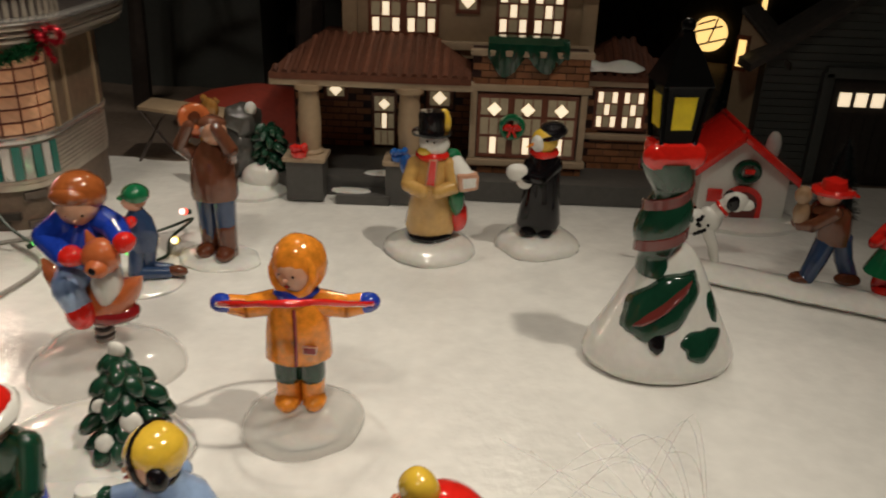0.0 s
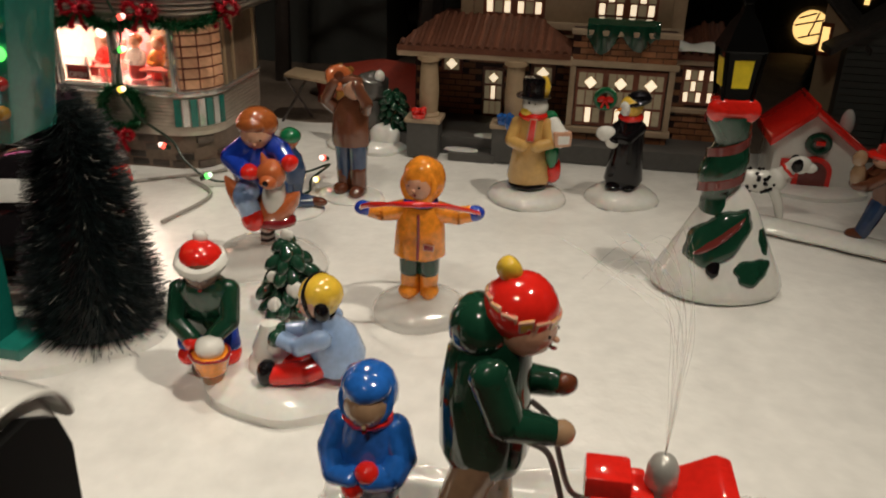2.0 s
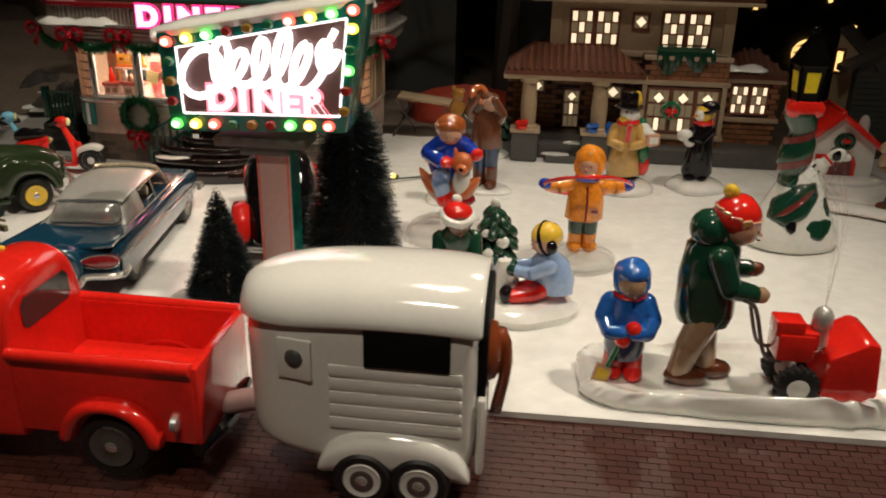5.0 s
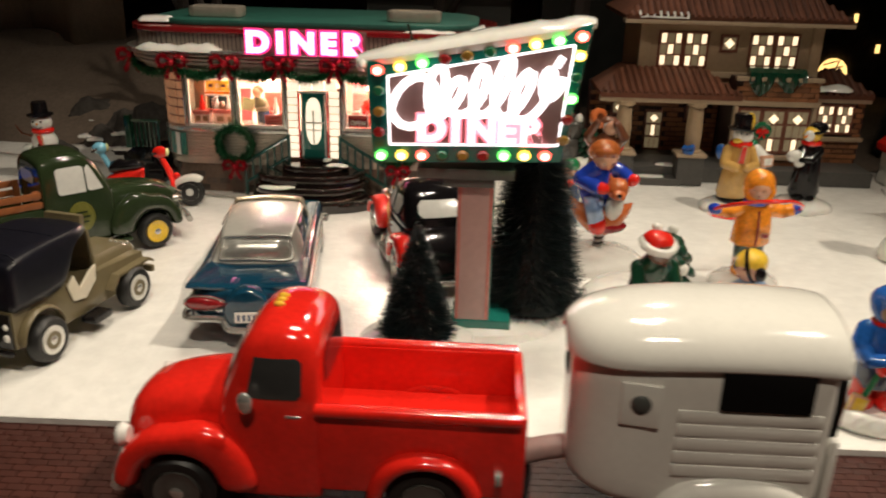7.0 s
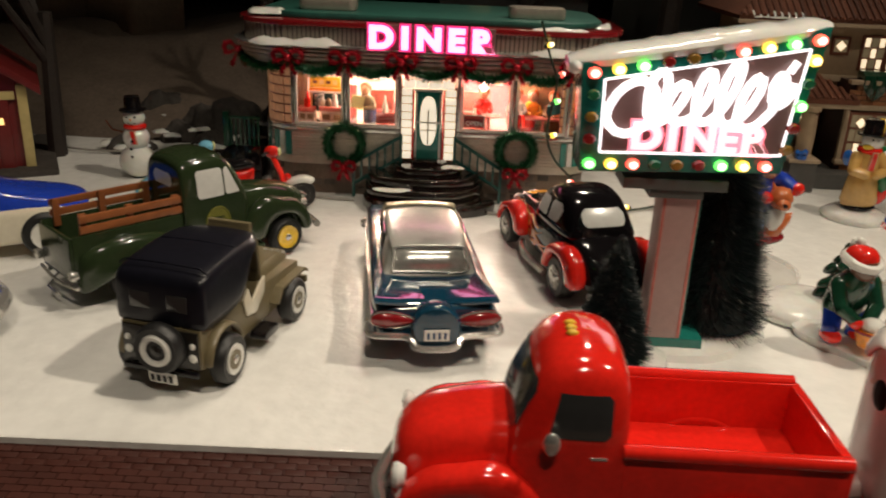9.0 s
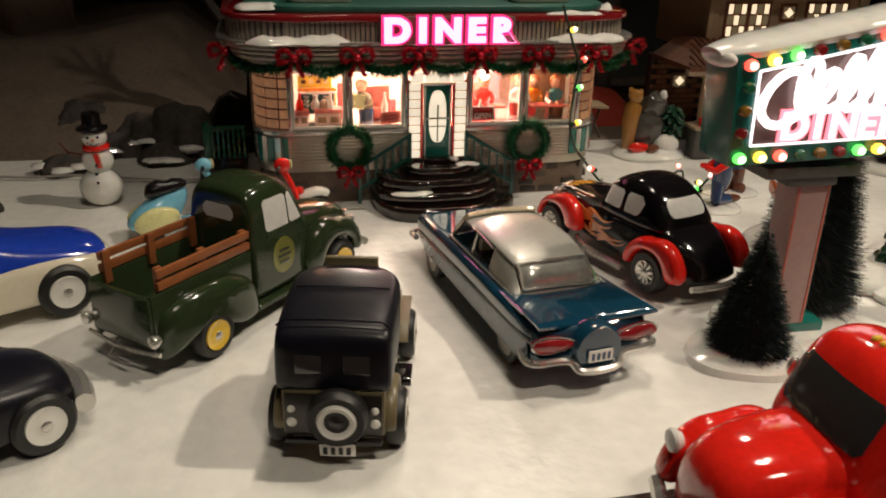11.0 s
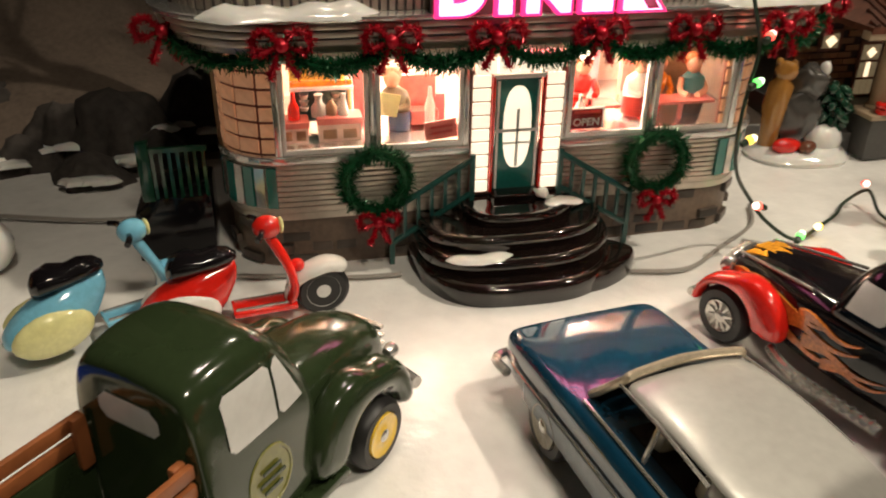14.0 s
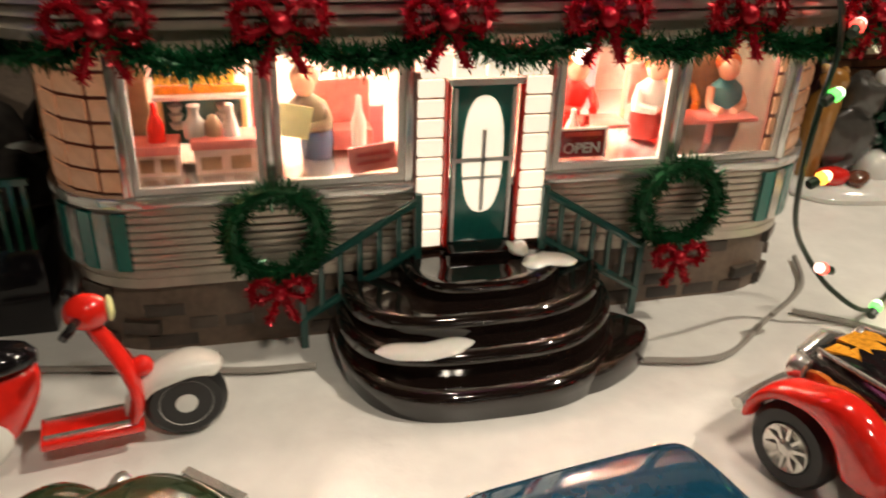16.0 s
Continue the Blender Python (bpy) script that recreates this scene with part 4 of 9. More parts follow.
for i, ch in enumerate("DINER"):
    letters("neon_letter_edge", ch, 1.15, 0.05, -21.0 + i * 1.12 + (0.08 if i > 1 else 0), SY0 - 0.10, 10.22, "neon_red", cab, bold=0.17, label="glowing red letter edge", wide=1.1)
    letters("neon_letter", ch, 1.15, 0.07, -21.0 + i * 1.12 + (0.08 if i > 1 else 0), SY0 - 0.16, 10.22, "neon_face", cab, bold=0.06, label="glowing pale pink letter", wide=1.1)


def sign_bulb(x, z, c, lit):
    b = B()
    lathe(b, [(0.02, 0.0), (0.26, 0.0), (0.30, 0.08), (0.26, 0.24), (0.2, 0.31), (0.02, 0.32)], 0, seg=14, sy=0.85)
    o = part("bulb", b, ("bulb_" if lit else "off_") + c, cab, "%s %s bulb" % ("lit" if lit else "unlit", c), at=(x, SY0 - 0.02, z), rot=(90, 0, 0))
    if lit:
        b = B()
        ball(b, (0, 0, 0.3), (0.2, 0.17, 0.1), 0, u=12, v=8)
        part("bulb_core", b, "core_" + c, o, "white-hot bulb tip")


cols = ("green", "yellow", "red")
for i in range(9):
    sign_bulb(-23.3 + i * 0.945, 9.42 + i * 0.028, cols[i % 3], i not in (3, 4, 5))
for i in range(10):
    t = i / 9
    sign_bulb(-23.45 + 9.0 * t, 13.3 + 1.72 * t, ("red", "yellow", "green")[i % 3], i not in (3, 4, 5))
for i, (c, lit) in enumerate((("yellow", 1), ("green", 0), ("green", 1), ("red", 0), ("yellow", 0))):
    sign_bulb(-14.5 - i * 0.12, 14.2 - i * 0.95, c, lit)
for i, c in enumerate(("green", "yellow", "red")):
    sign_bulb(-23.4, 12.4 - i * 0.95, c, 0)
b = B()
n = 26
loops = []
for i in range(n + 1):
    t = i / n
    x, z = -24.5 + 10.7 * t, 13.6 + 1.95 * t
    e = max(0.15, min(1, 5 * t + 0.3, 5 * (1 - t) + 0.3) ** 0.5)
    h = 0.48 * e * (0.9 + 0.5 * noise.noise((x, 3, 2)))
    loops.append([(x, (SY0 + SY1) / 2 + 1.5 * e * math.cos(a), z + h * math.sin(a) - (0.1 if math.sin(a) < 0 else 0)) for a in (2 * math.pi * j / 14 for j in range(14))])
loft(b, loops)
part("snow_cap", b, "glaze_snow", sg, "snow along the top of the sign")
b = B()
ball(b, (-24.15, 20.2, 13.45), (0.4, 1.35, 0.4))
part("snow_lump", b, "glaze_snow", sg)
b = B()
box(b, (-19.35, 20.2, 8.55), (4.6, 2.2, 0.5), bev=0.06)
box(b, (-19.2, 20.2, 8.1), (2.4, 1.9, 0.45), bev=0.06)
part("capital", b, "greyhouse", sg, "grey-green bracket")
b = B()
box(b, (-18.85, 20.3, 4.5), (1.72, 1.5, 7.4), bev=0.08)
post = part("post", b, "signpost", sg, "pinkish grey post")
for x in (-19.6, -18.1):
    b = B()
    box(b, (x, 19.53, 4.5), (0.1, 0.06, 7.2))
    part("post_stripe", b, "counter_red", post, "red stripe")
b = B()
box(b, (-17.97, 20.3, 4.5), (0.06, 1.4, 7.3))
part("post_side", b, "teal", post, "green post side")
b = B()
box(b, (-18.35, 20.7, 0.55), (3.0, 2.4, 0.6), bev=0.1)
part("base", b, "teal", sg, "green base block")
b = B()
lathe(b, [(3.6, -0.1), (3.4, 0.25), (2.6, 0.38), (0.1, 0.4)], 0, (-18.0, 21.4), 28, 0.75, 0.1, 3)
part("snow_base", b, "glaze_snow", sg, "glazed snow base")

# ---------- brick and stucco house ----------
hs = thing("brick_house", "lit brick and stucco porcelain house with a columned porch", "house", 0, 0)


def hpart(name, m, c=None, s=None, bev=0.0, label="", parent=None, bm=None):
    b = bm or B()
    if c:
        box(b, c, s, bev=bev)
    return part(name, b, m, parent or hs, label)


def brick_face(parent, x0, x1, z0, z1, y, holes=()):
    """Bricks on a wall that faces the camera, leaving the openings free."""
    base = bpy.data.meshes.get("brick_unit")
    if base is None:
        b = B()
        box(b, (0, 0, 0), (0.94, 0.12, 0.36), bev=0.02)
        base = make_mesh("brick_unit", b, "housebrick")
    b = B()
    n = int((z1 - z0) / 0.42)
    for r in range(n):
        z = z0 + 0.21 + r * (z1 - z0) / n
        x = x0 + (0.0 if r % 2 else 0.5)
        while x < x1 - 0.3:
            w = min(1.0, x1 - x)
            if not any(hx0 - 0.1 < x + w / 2 < hx1 + 0.1 and hz0 - 0.1 < z < hz1 + 0.1 for hx0, hx1, hz0, hz1 in holes):
                brickbox(b, (x + w / 2, y - 0.03, z), (w - 0.06, 0.1, 0.36))
            x += 1.0
    o = part("brickwork", b, "housebrick", parent)
    tagged(o, kind="stuff")


def leaded(x0, x1, z0, z1, y, cols, rows, lit, diamonds=(), sashes=1, name="window"):
    """A red-brown window with leaded panes, some of them brightly lit."""
    b = B()
    cx, cz = (x0 + x1) / 2, (z0 + z1) / 2
    box(b, (cx, y + 0.02, cz), (x1 - x0, 0.16, z1 - z0))
    w = part(name, b, "sash", hs, "red-brown leaded window")
    fr = 0.16
    sw = (x1 - x0) / sashes
    for s in range(sashes):
        a0, a1 = x0 + s * sw + fr, x0 + (s + 1) * sw - fr
        pw, ph = (a1 - a0) / cols, (z1 - z0 - 2 * fr) / rows
        for r in range(rows):
            for c in range(cols):
                on = lit(s, c, r)
                b = B()
                box(b, (a0 + (c + 0.5) * pw, y - 0.09, z0 + fr + (r + 0.5) * ph), (pw * (0.66 if on else 0.86), 0.06, ph * 0.84))
                part("pane", b, "pane_lit" if on else "pane_dim", w)
    for dx, dz, r in diamonds:
        b = B()
        prism(b, [(dx - r, dz), (dx, dz - r), (dx + r, dz), (dx, dz + r)], y - 0.17, y - 0.1, "y")
        part("diamond_pane", b, "pane_lit", w, "bright diamond pane")
    return w


# footing and terrace
hpart("terrace", "curb", (2.6, 55.0, 0.6), (23.6, 9.4, 1.3), 0.1, "grey stone terrace")
hpart("terrace_step", "curb", (-3.6, 49.6, 0.25), (3.2, 1.6, 0.6), 0.08)
# ground floor
hpart("back_wall", "mortar", (-3.0, 57.0, 4.2), (12.2, 0.8, 6.4))
brick_face(hs, -9.0, 2.5, 1.2, 7.0, 56.5, ((-4.0, -2.3, 1.2, 5.1), (-7.2, -5.4, 4.3, 5.8), (-0.5, 1.5, 3.9, 5.4)))
hpart("bay", "mortar", (6.0, 54.2, 4.8), (6.9, 4.2, 7.6), 0.0, "brick bay")
brick_face(hs, 2.55, 9.45, 1.2, 8.4, 52.05, ((2.85, 9.0, 2.2, 6.3),))
hpart("wing", "mortar", (11.8, 56.6, 3.8), (4.8, 5.6, 5.6))
brick_face(hs, 9.5, 14.2, 1.2, 6.6, 53.75, ((10.1, 13.4, 3.7, 6.5),))
for c, s in (((6.0, 52.0, 6.55), (7.3, 0.5, 0.4)), ((6.0, 52.0, 8.6), (7.2, 0.6, 0.35)), ((6.0, 51.95, 2.0), (7.2, 0.6, 0.4)), ((11.9, 53.6, 6.75), (5.2, 0.6, 0.4)), ((11.9, 53.6, 3.4), (4.9, 0.5, 0.35)), ((2.7, 52.0, 4.3), (0.4, 0.4, 4.2)), ((9.25, 52.0, 4.3), (0.4, 0.4, 4.2))):
    hpart("stone_band", "trim", c, s, 0.06)
# upper floor in stucco
hpart("upper_wall", "stucco", (2.2, 59.4, 10.4), (14.8, 9.8, 5.4), 0.05, "tan stucco upper wall")
hpart("stone_band", "trim", (2.2, 54.4, 8.5), (15.1, 0.5, 0.5), 0.06)
for x in (-5.0, 9.4):
    hpart("corner_pier", "stucco", (x, 54.5, 10.4), (0.9, 0.5, 4.8), 0.05)


def hip_roof(name, x0, x1, y0, y1, z, h, inset, label):
    b = B()
    low = [(x0, y0, z), (x1, y0, z), (x1, y1, z), (x0, y1, z)]
    fl = [(x0, y0, z + 0.35), (x1, y0, z + 0.35), (x1, y1, z + 0.35), (x0, y1, z + 0.35)]
    my = (y0 + y1) / 2
    top = [(x0 + inset, my - 0.05, z + h), (x1 - inset, my - 0.05, z + h), (x1 - inset, my + 0.05, z + h), (x0 + inset, my + 0.05, z + h)]
    loft(b, [low, fl, top])
    r = part(name, b, "tile", hs, label)
    n = int((x1 - x0) / 0.55)
    tb = B()
    for i in range(n):
        x = x0 + (x1 - x0) * (i + 0.5) / n
        t = min(1.0, (x - x0) / inset, (x1 - x) / inset)
        e = (x, y0 + (my - y0) * t, z + 0.38 + (h - 0.35) * t)
        rod(tb, (x, y0 - 0.05, z + 0.38), e, 0.2, 0.2, 0, 6)
    o = part("tiling", tb, "tile", r)
    tagged(o, kind="stuff")
    return r


hip_roof("roof", -7.0, 11.6, 53.0, 66.0, 13.0, 4.2, 5.5, "dark red tiled hip roof")
b = B()
box(b, (2.3, 53.6, 12.9), (18.8, 1.6, 0.3), bev=0.05)
part("eave", b, "trim", hs, "pale eave board")
drift(-6.6, -1.0, 53.6, 13.3, 0.8, 0.5, hs, seed=21)
drift(9.0, 13.0, 53.9, 7.6, 1.0, 0.5, hs, seed=25)
hip_roof("wing_roof", 9.3, 14.6, 53.2, 60.0, 6.9, 2.0, 2.0, "red tiled wing roof")
# porch
b = B()
loft(b, [[(-9.0, 49.7, 7.1), (2.5, 49.7, 7.1), (2.5, 56.8, 7.1), (-9.0, 56.8, 7.1)], [(-9.0, 49.7, 7.45), (2.5, 49.7, 7.45), (2.5, 56.8, 7.45), (-9.0, 56.8, 7.45)], [(-6.7, 54.3, 9.0), (0.2, 54.3, 9.0), (0.2, 56.8, 9.0), (-6.7, 56.8, 9.0)]])
pr = part("porch_roof", b, "tile", hs, "dark tiled porch roof")
tb = B()
for i in range(20):
    x = -8.7 + i * 0.57
    t = max(0.05, min(1.0, (x + 9.0) / 2.3, (2.5 - x) / 2.3))
    rod(tb, (x, 49.75, 7.5), (x, 49.75 + 4.5 * t, 7.5 + 1.5 * t), 0.19, 0.19, 0, 6)
tagged(part("tiling", tb, "tile", pr), kind="stuff")
hpart("porch_beam", "trim", (-3.2, 50.1, 6.98), (11.7, 0.7, 0.5), 0.08, "pale porch beam")
for x in (-6.85, -1.0):
    b = B()
    lathe(b, [(0.8, 2.5), (0.8, 2.8), (0.62, 2.95), (0.68, 4.4), (0.58, 6.4), (0.8, 6.5), (0.8, 6.8)], 0, (x, 50.2), 20)
    part("column", b, "stucco", hs, "tan round porch column")
    b = B()
    box(b, (x - 0.2, 49.9, 1.3), (2.2, 1.9, 2.6), bev=0.12)
    part("pedestal", b, "curb", hs, "grey stone pedestal")
    b = B()
    box(b, (x - 0.2, 49.9, 2.55), (2.5, 2.1, 0.3), bev=0.08)
    part("pedestal_cap", b, "trim", hs)
    b = B()
    lathe(b, [(0.05, 0), (0.45, 0.02), (0.5, 0.3), (0.05, 0.35)], 0, seg=14)
    for i in range(9):
        ball(b, (0.35 * math.cos(i * 2.4), 0.3 * math.sin(i * 2.4), 0.4 + 0.1 * (i % 3)), 0.2, 0, u=8, v=6)
    solid("flower_tub", b, "red" if x < -4 else "royal", "%s flowers in a tub on the porch pedestal" % ("red" if x < -4 else "blue"), "plant pot", x - 0.5, 49.2, 2.7)
# windows and door
stag = lambda s, c, r: (c + r) % 2 == 0
leaded(-3.9, 0.4, 9.0, 12.1, 54.4, 3, 3, stag, sashes=2)
leaded(3.8, 8.0, 9.2, 12.1, 54.4, 3, 3, stag, sashes=2)
leaded(1.35, 2.85, 10.4, 11.9, 54.4, 1, 1, lambda s, c, r: False, ((2.1, 11.15, 0.42),))
leaded(2.95, 8.95, 2.3, 6.2, 51.95, 3, 3, lambda s, c, r: c == 1 and r == 0, tuple((3.95 + 2.0 * i, 5.3, 0.42) for i in range(3)), sashes=3)
leaded(10.1, 13.3, 3.8, 6.4, 53.65, 3, 3, stag, sashes=2)
leaded(-3.95, -2.3, 1.2, 4.95, 56.4, 3, 3, lambda s, c, r: c == 1 and r == 1, ((-3.12, 4.2, 0.36),), name="door")
leaded(-7.1, -5.5, 4.35, 5.75, 56.4, 1, 1, lambda s, c, r: False, ((-6.3, 5.05, 0.42),))
leaded(-0.4, 1.4, 4.0, 5.4, 56.4, 1, 1, lambda s, c, r: False, ((0.5, 4.75, 0.45),))
leaded(9.2, 9.45, 9.3, 11.6, 56.4, 1, 3, stag)
# swag of greenery on the window box
b = B()
box(b, (5.8, 53.2, 9.0), (4.2, 1.4, 0.8), bev=0.2)
loops = []
for i in range(25):
    t = i / 24
    x = 3.4 + 4.7 * t
    d = 0.75 + 1.15 * abs(math.sin(math.pi * (2 * t + 0.05))) ** 1.3 * (1.1 if t < 0.5 else 0.85)
    w = 0.25 * math.sin(t * 30)
    loops.append([(x, 52.3 + w * 0.3, 9.45), (x, 51.75 + w * 0.4, 9.15), (x, 51.6 + w * 0.5, 9.2 - d * 0.6), (x, 51.75 + w * 0.5, 9.2 - d), (x, 52.0 + w * 0.4, 9.2 - d * 0.6), (x, 52.6, 9.1)])
loft(b, loops)
part("window_swag", b, "darkgreen", hs, "dark green draped swag on the window box")
b = B()
torus(b, (5.05, 51.6, 4.3), 0.6, 0.22, 0, (90, 0, 0))
wr = part("door_wreath", b, "green", hs, "green wreath with a red bow")
b = B()
for sx in (-1, 1):
    ball(b, (5.05 + sx * 0.28, 51.4, 4.3), (0.3, 0.12, 0.22), 0, (0, sx * 25, 0), 10, 8)
    rod(b, (5.05, 51.4, 4.3), (5.05 + sx * 0.25, 51.4, 3.7), 0.12, 0.08)
part("wreath_bow", b, "red", wr)
for x, w in ((-2.2, 3.0), (-4.4, 2.4)):
    b = B()
    lathe(b, [(w / 2, 0), (w / 2.2, 0.12), (0.05, 0.16)], 0, (0, 0), 16, 0.35, 0.15, x)
    part("snow_patch", b, "glaze_snow", hs, "snow on the terrace", at=(x, 50.9 if x > -3 else 49.5, 1.25 if x > -3 else 0.55))

# ---------- neighbouring dark houses ----------
gh = thing("grey_house", "dark grey clapboard house with a lit garage door", "house", 0, 0)
b = B()
prism(b, [(21.2, -0.2), (37.5, -0.2), (37.5, 8.2), (29.3, 14.0), (21.2, 8.2)], 57, 59.5, "y")
gw = part("wall", b, "greyhouse", gh, "grey clapboard wall")
for i in range(26):
    z = 0.2 + i * 0.5
    half = 8.1 if z < 8.2 else 8.1 * (14.0 - z) / 5.8
    if half < 0.4:
        continue
    b = B()
    box(b, (29.3, 56.98, z), (2 * half, 0.12, 0.44))
    part("clapboard", b, "greyhouse", gw)
for sx in (-1, 1):
    b = B()
    prism(b, [(29.3, 14.3), (29.3, 13.8), (29.3 + sx * 9.3, 7.2), (29.3 + sx * 9.3, 7.7)], 56.2, 60.0, "y")
    part("roof", b, "rock", gh, "dark roof slope")
b = B()
box(b, (30.2, 56.85, 3.4), (9.0, 0.3, 7.0), bev=0.05)
gd = part("garage_door", b, "darkwood", gh, "dark garage door with lit panes")
b = B()
for c, s in (((30.2, 56.7, 7.3), (10.4, 0.5, 0.7)), ((25.2, 56.7, 3.6), (0.7, 0.5, 7.4)), ((35.2, 56.7, 3.6), (0.7, 0.5, 7.4))):
    box(b, c, s, bev=0.05)
part("door_trim", b, "greyhouse", gh)
for i in range(6):
    b = B()
    box(b, (26.5 + i * 1.05 + (0.5 if i > 2 else 0), 56.62, 5.6), (0.75, 0.1, 0.9), bev=0.03)
    part("pane", b, "pane_lit", gd)
for i in range(12):
    b = B()
    box(b, (26.1 + i * 0.76, 56.66, 2.6), (0.6, 0.08, 4.2))
    part("plank", b, "darkwood", gd)
bh = thing("brown_house", "dim brown house side with slim lit windows", "house", 18.9, 60.0, 0, -40)
b = B()
prism(b, [(1.3, -0.2), (4.6, -0.2), (4.6, 7.6), (1.3, 10.4)], 0, 2.5, "y", 0, 0.08)
part("wall", b, "stucco", bh)
b = B()
prism(b, [(1.25, 10.45), (1.25, 10.8), (5.0, 7.7), (5.0, 7.3)], -0.15, 2.7, "y", 0, 0.05)
part("roof", b, "rock", bh, "dark roof")
for x, zs in ((1.7, ((7.9, 1.7),)), (3.6, ((5.3, 0.75), (4.3, 0.75)))):
    b = B()
    box(b, (x, -0.03, sum(z for z, h in zs) / len(zs)), (0.9, 0.2, 2.3))
    w = part("window", b, "sash", bh)
    for z, h in zs:
        b = B()
        box(b, (x, -0.16, z), (0.5, 0.06, h))
        part("pane", b, "pane_warm", w)
# far lit church front with a round window, far behind
fc = thing("far_church", "dark far building with a round amber lit window", "church", 0, 0)
b = B()
prism(b, [(12, -0.2), (40, -0.2), (40, 12), (26, 26), (12, 12)], 97, 108, "y")
part("wall", b, "rock", fc)
b = B()
lathe(b, [(1.9, 0), (1.9, 0.3), (0.05, 0.32)], 0, seg=28)
rw = part("round_window", b, "pane_warm", fc, "round amber window", at=(28.6, 97.0, 3.2), rot=(90, 0, 0))
b = B()
for p, q in (((-1.8, 0.2), (1.2, 0.9)), ((-1.2, -1.2), (1.8, -0.4)), ((-0.2, -1.0), (0.6, 1.7)), ((-1.5, 1.0), (0.3, 1.6))):
    tube(b, [(p[0], p[1], 0.42), (q[0], q[1], 0.42)], 0.1)
part("tracery", b, "darkwood", rw)
for x, z in ((21.2, 9.2), (30.4, 10.4), (34.0, 6.5), (38, 10)):
    b = B()
    box(b, (x, 96.9, z), (0.5, 0.2, 1.1))
    part("window", b, "pane_warm", fc)
# houses behind the diner, mostly dark
for (x, y, w, h, rf, wins) in ((-24.0, 76, 16, 13, "tile", ((-4, 16.0), (-3, 16.0), (4, 18.5), (5, 18.5))), (-3.0, 84, 18, 14, "tile", ((-6, 17), (-5, 17), (3, 19), (4, 19)))):
    o = thing("back_house", "dim house with a snowy red roof behind the village", "house", x, y)
    b = B()
    prism(b, [(-w / 2, -0.2), (w / 2, -0.2), (w / 2, h), (-w / 2, h)], 0, 10, "y")
    part("wall", b, "greyhouse", o)
    b = B()
    loft(b, [[(-w / 2 - 1, -1, h), (w / 2 + 1, -1, h), (w / 2 + 1, 11, h), (-w / 2 - 1, 11, h)], [(-w / 2 + 4, 4.5, h + 8), (w / 2 - 4, 4.5, h + 8), (w / 2 - 4, 5.5, h + 8), (-w / 2 + 4, 5.5, h + 8)]])
    part("roof", b, rf, o)
    for wx, wz in wins:
        b = B()
        box(b, (wx, 0.6, wz - 1), (1.0, 2.2, 1.7))
        wn = part("dormer_window", b, "sash", o)
        b = B()
        box(b, (wx, -0.55, wz - 1), (0.5, 0.1, 1.1))
        part("pane", b, "pane_warm", wn)
    b = B()
    lathe(b, [(w / 3, 0), (w / 3.3, 0.7), (0.1, 1.0)], 0, (0, 0), 20, 0.3, 0.3, x)
    part("snow_cap", b, "glaze_snow", o, at=(-1, 1.0, h + 1.2), rot=(38, 0, 0))

# ---------- left side: barn, rocks, bare trees, curtain ----------
bn = thing("red_barn", "small red barn with yellow trim and a dark red roof", "barn", -68.3, 45.8, 0, 28)
b = B()
prism(b, [(-5, -0.2), (5, -0.2), (5, 6.6), (0, 10.5), (-5, 6.6)], -4, 5, "y")
part("wall", b, "barnred", bn, "dark red barn wall")
for x in (-4.9, 4.9):
    b = B()
    box(b, (x, -4.05, 3.3), (0.7, 0.5, 6.8), bev=0.06)
    part("corner_post", b, "barnyellow", bn, "yellow corner post")
b = B()
box(b, (0.6, -4.15, 5.9), (7.6, 0.4, 0.6), bev=0.06)
part("door_head", b, "barnyellow", bn)
for sx in (-1, 1):
    b = B()
    prism(b, [(0, 11.0), (0, 10.3), (sx * 6.2, 5.9), (sx * 6.2, 6.6)], -4.8, 5.8, "y", 0, 0.1)
    part("roof", b, "barnred", bn, "dark red roof slope")
b = B()
box(b, (0.6, -4.1, 2.9), (6.6, 0.3, 5.6), bev=0.05)
bd = part("barn_door", b, "barnred", bn, "dark red barn door")
for i in range(7):
    b = B()
    box(b, (-2.3 + i * 0.95, -4.3, 2.9), (0.8, 0.12, 5.4))
    part("plank", b, "barnred", bd)
for x in (1.6, 3.0):
    b = B()
    box(b, (x, -4.42, 4.0), (0.9, 0.1, 0.5))
    part("pane", b, "pane_warm", bd)
b = B()
box(b, (0, 0.5, 0.15), (13.5, 12.5, 0.5), bev=0.2)
part("base", b, "rock", bn, "dark barn base")


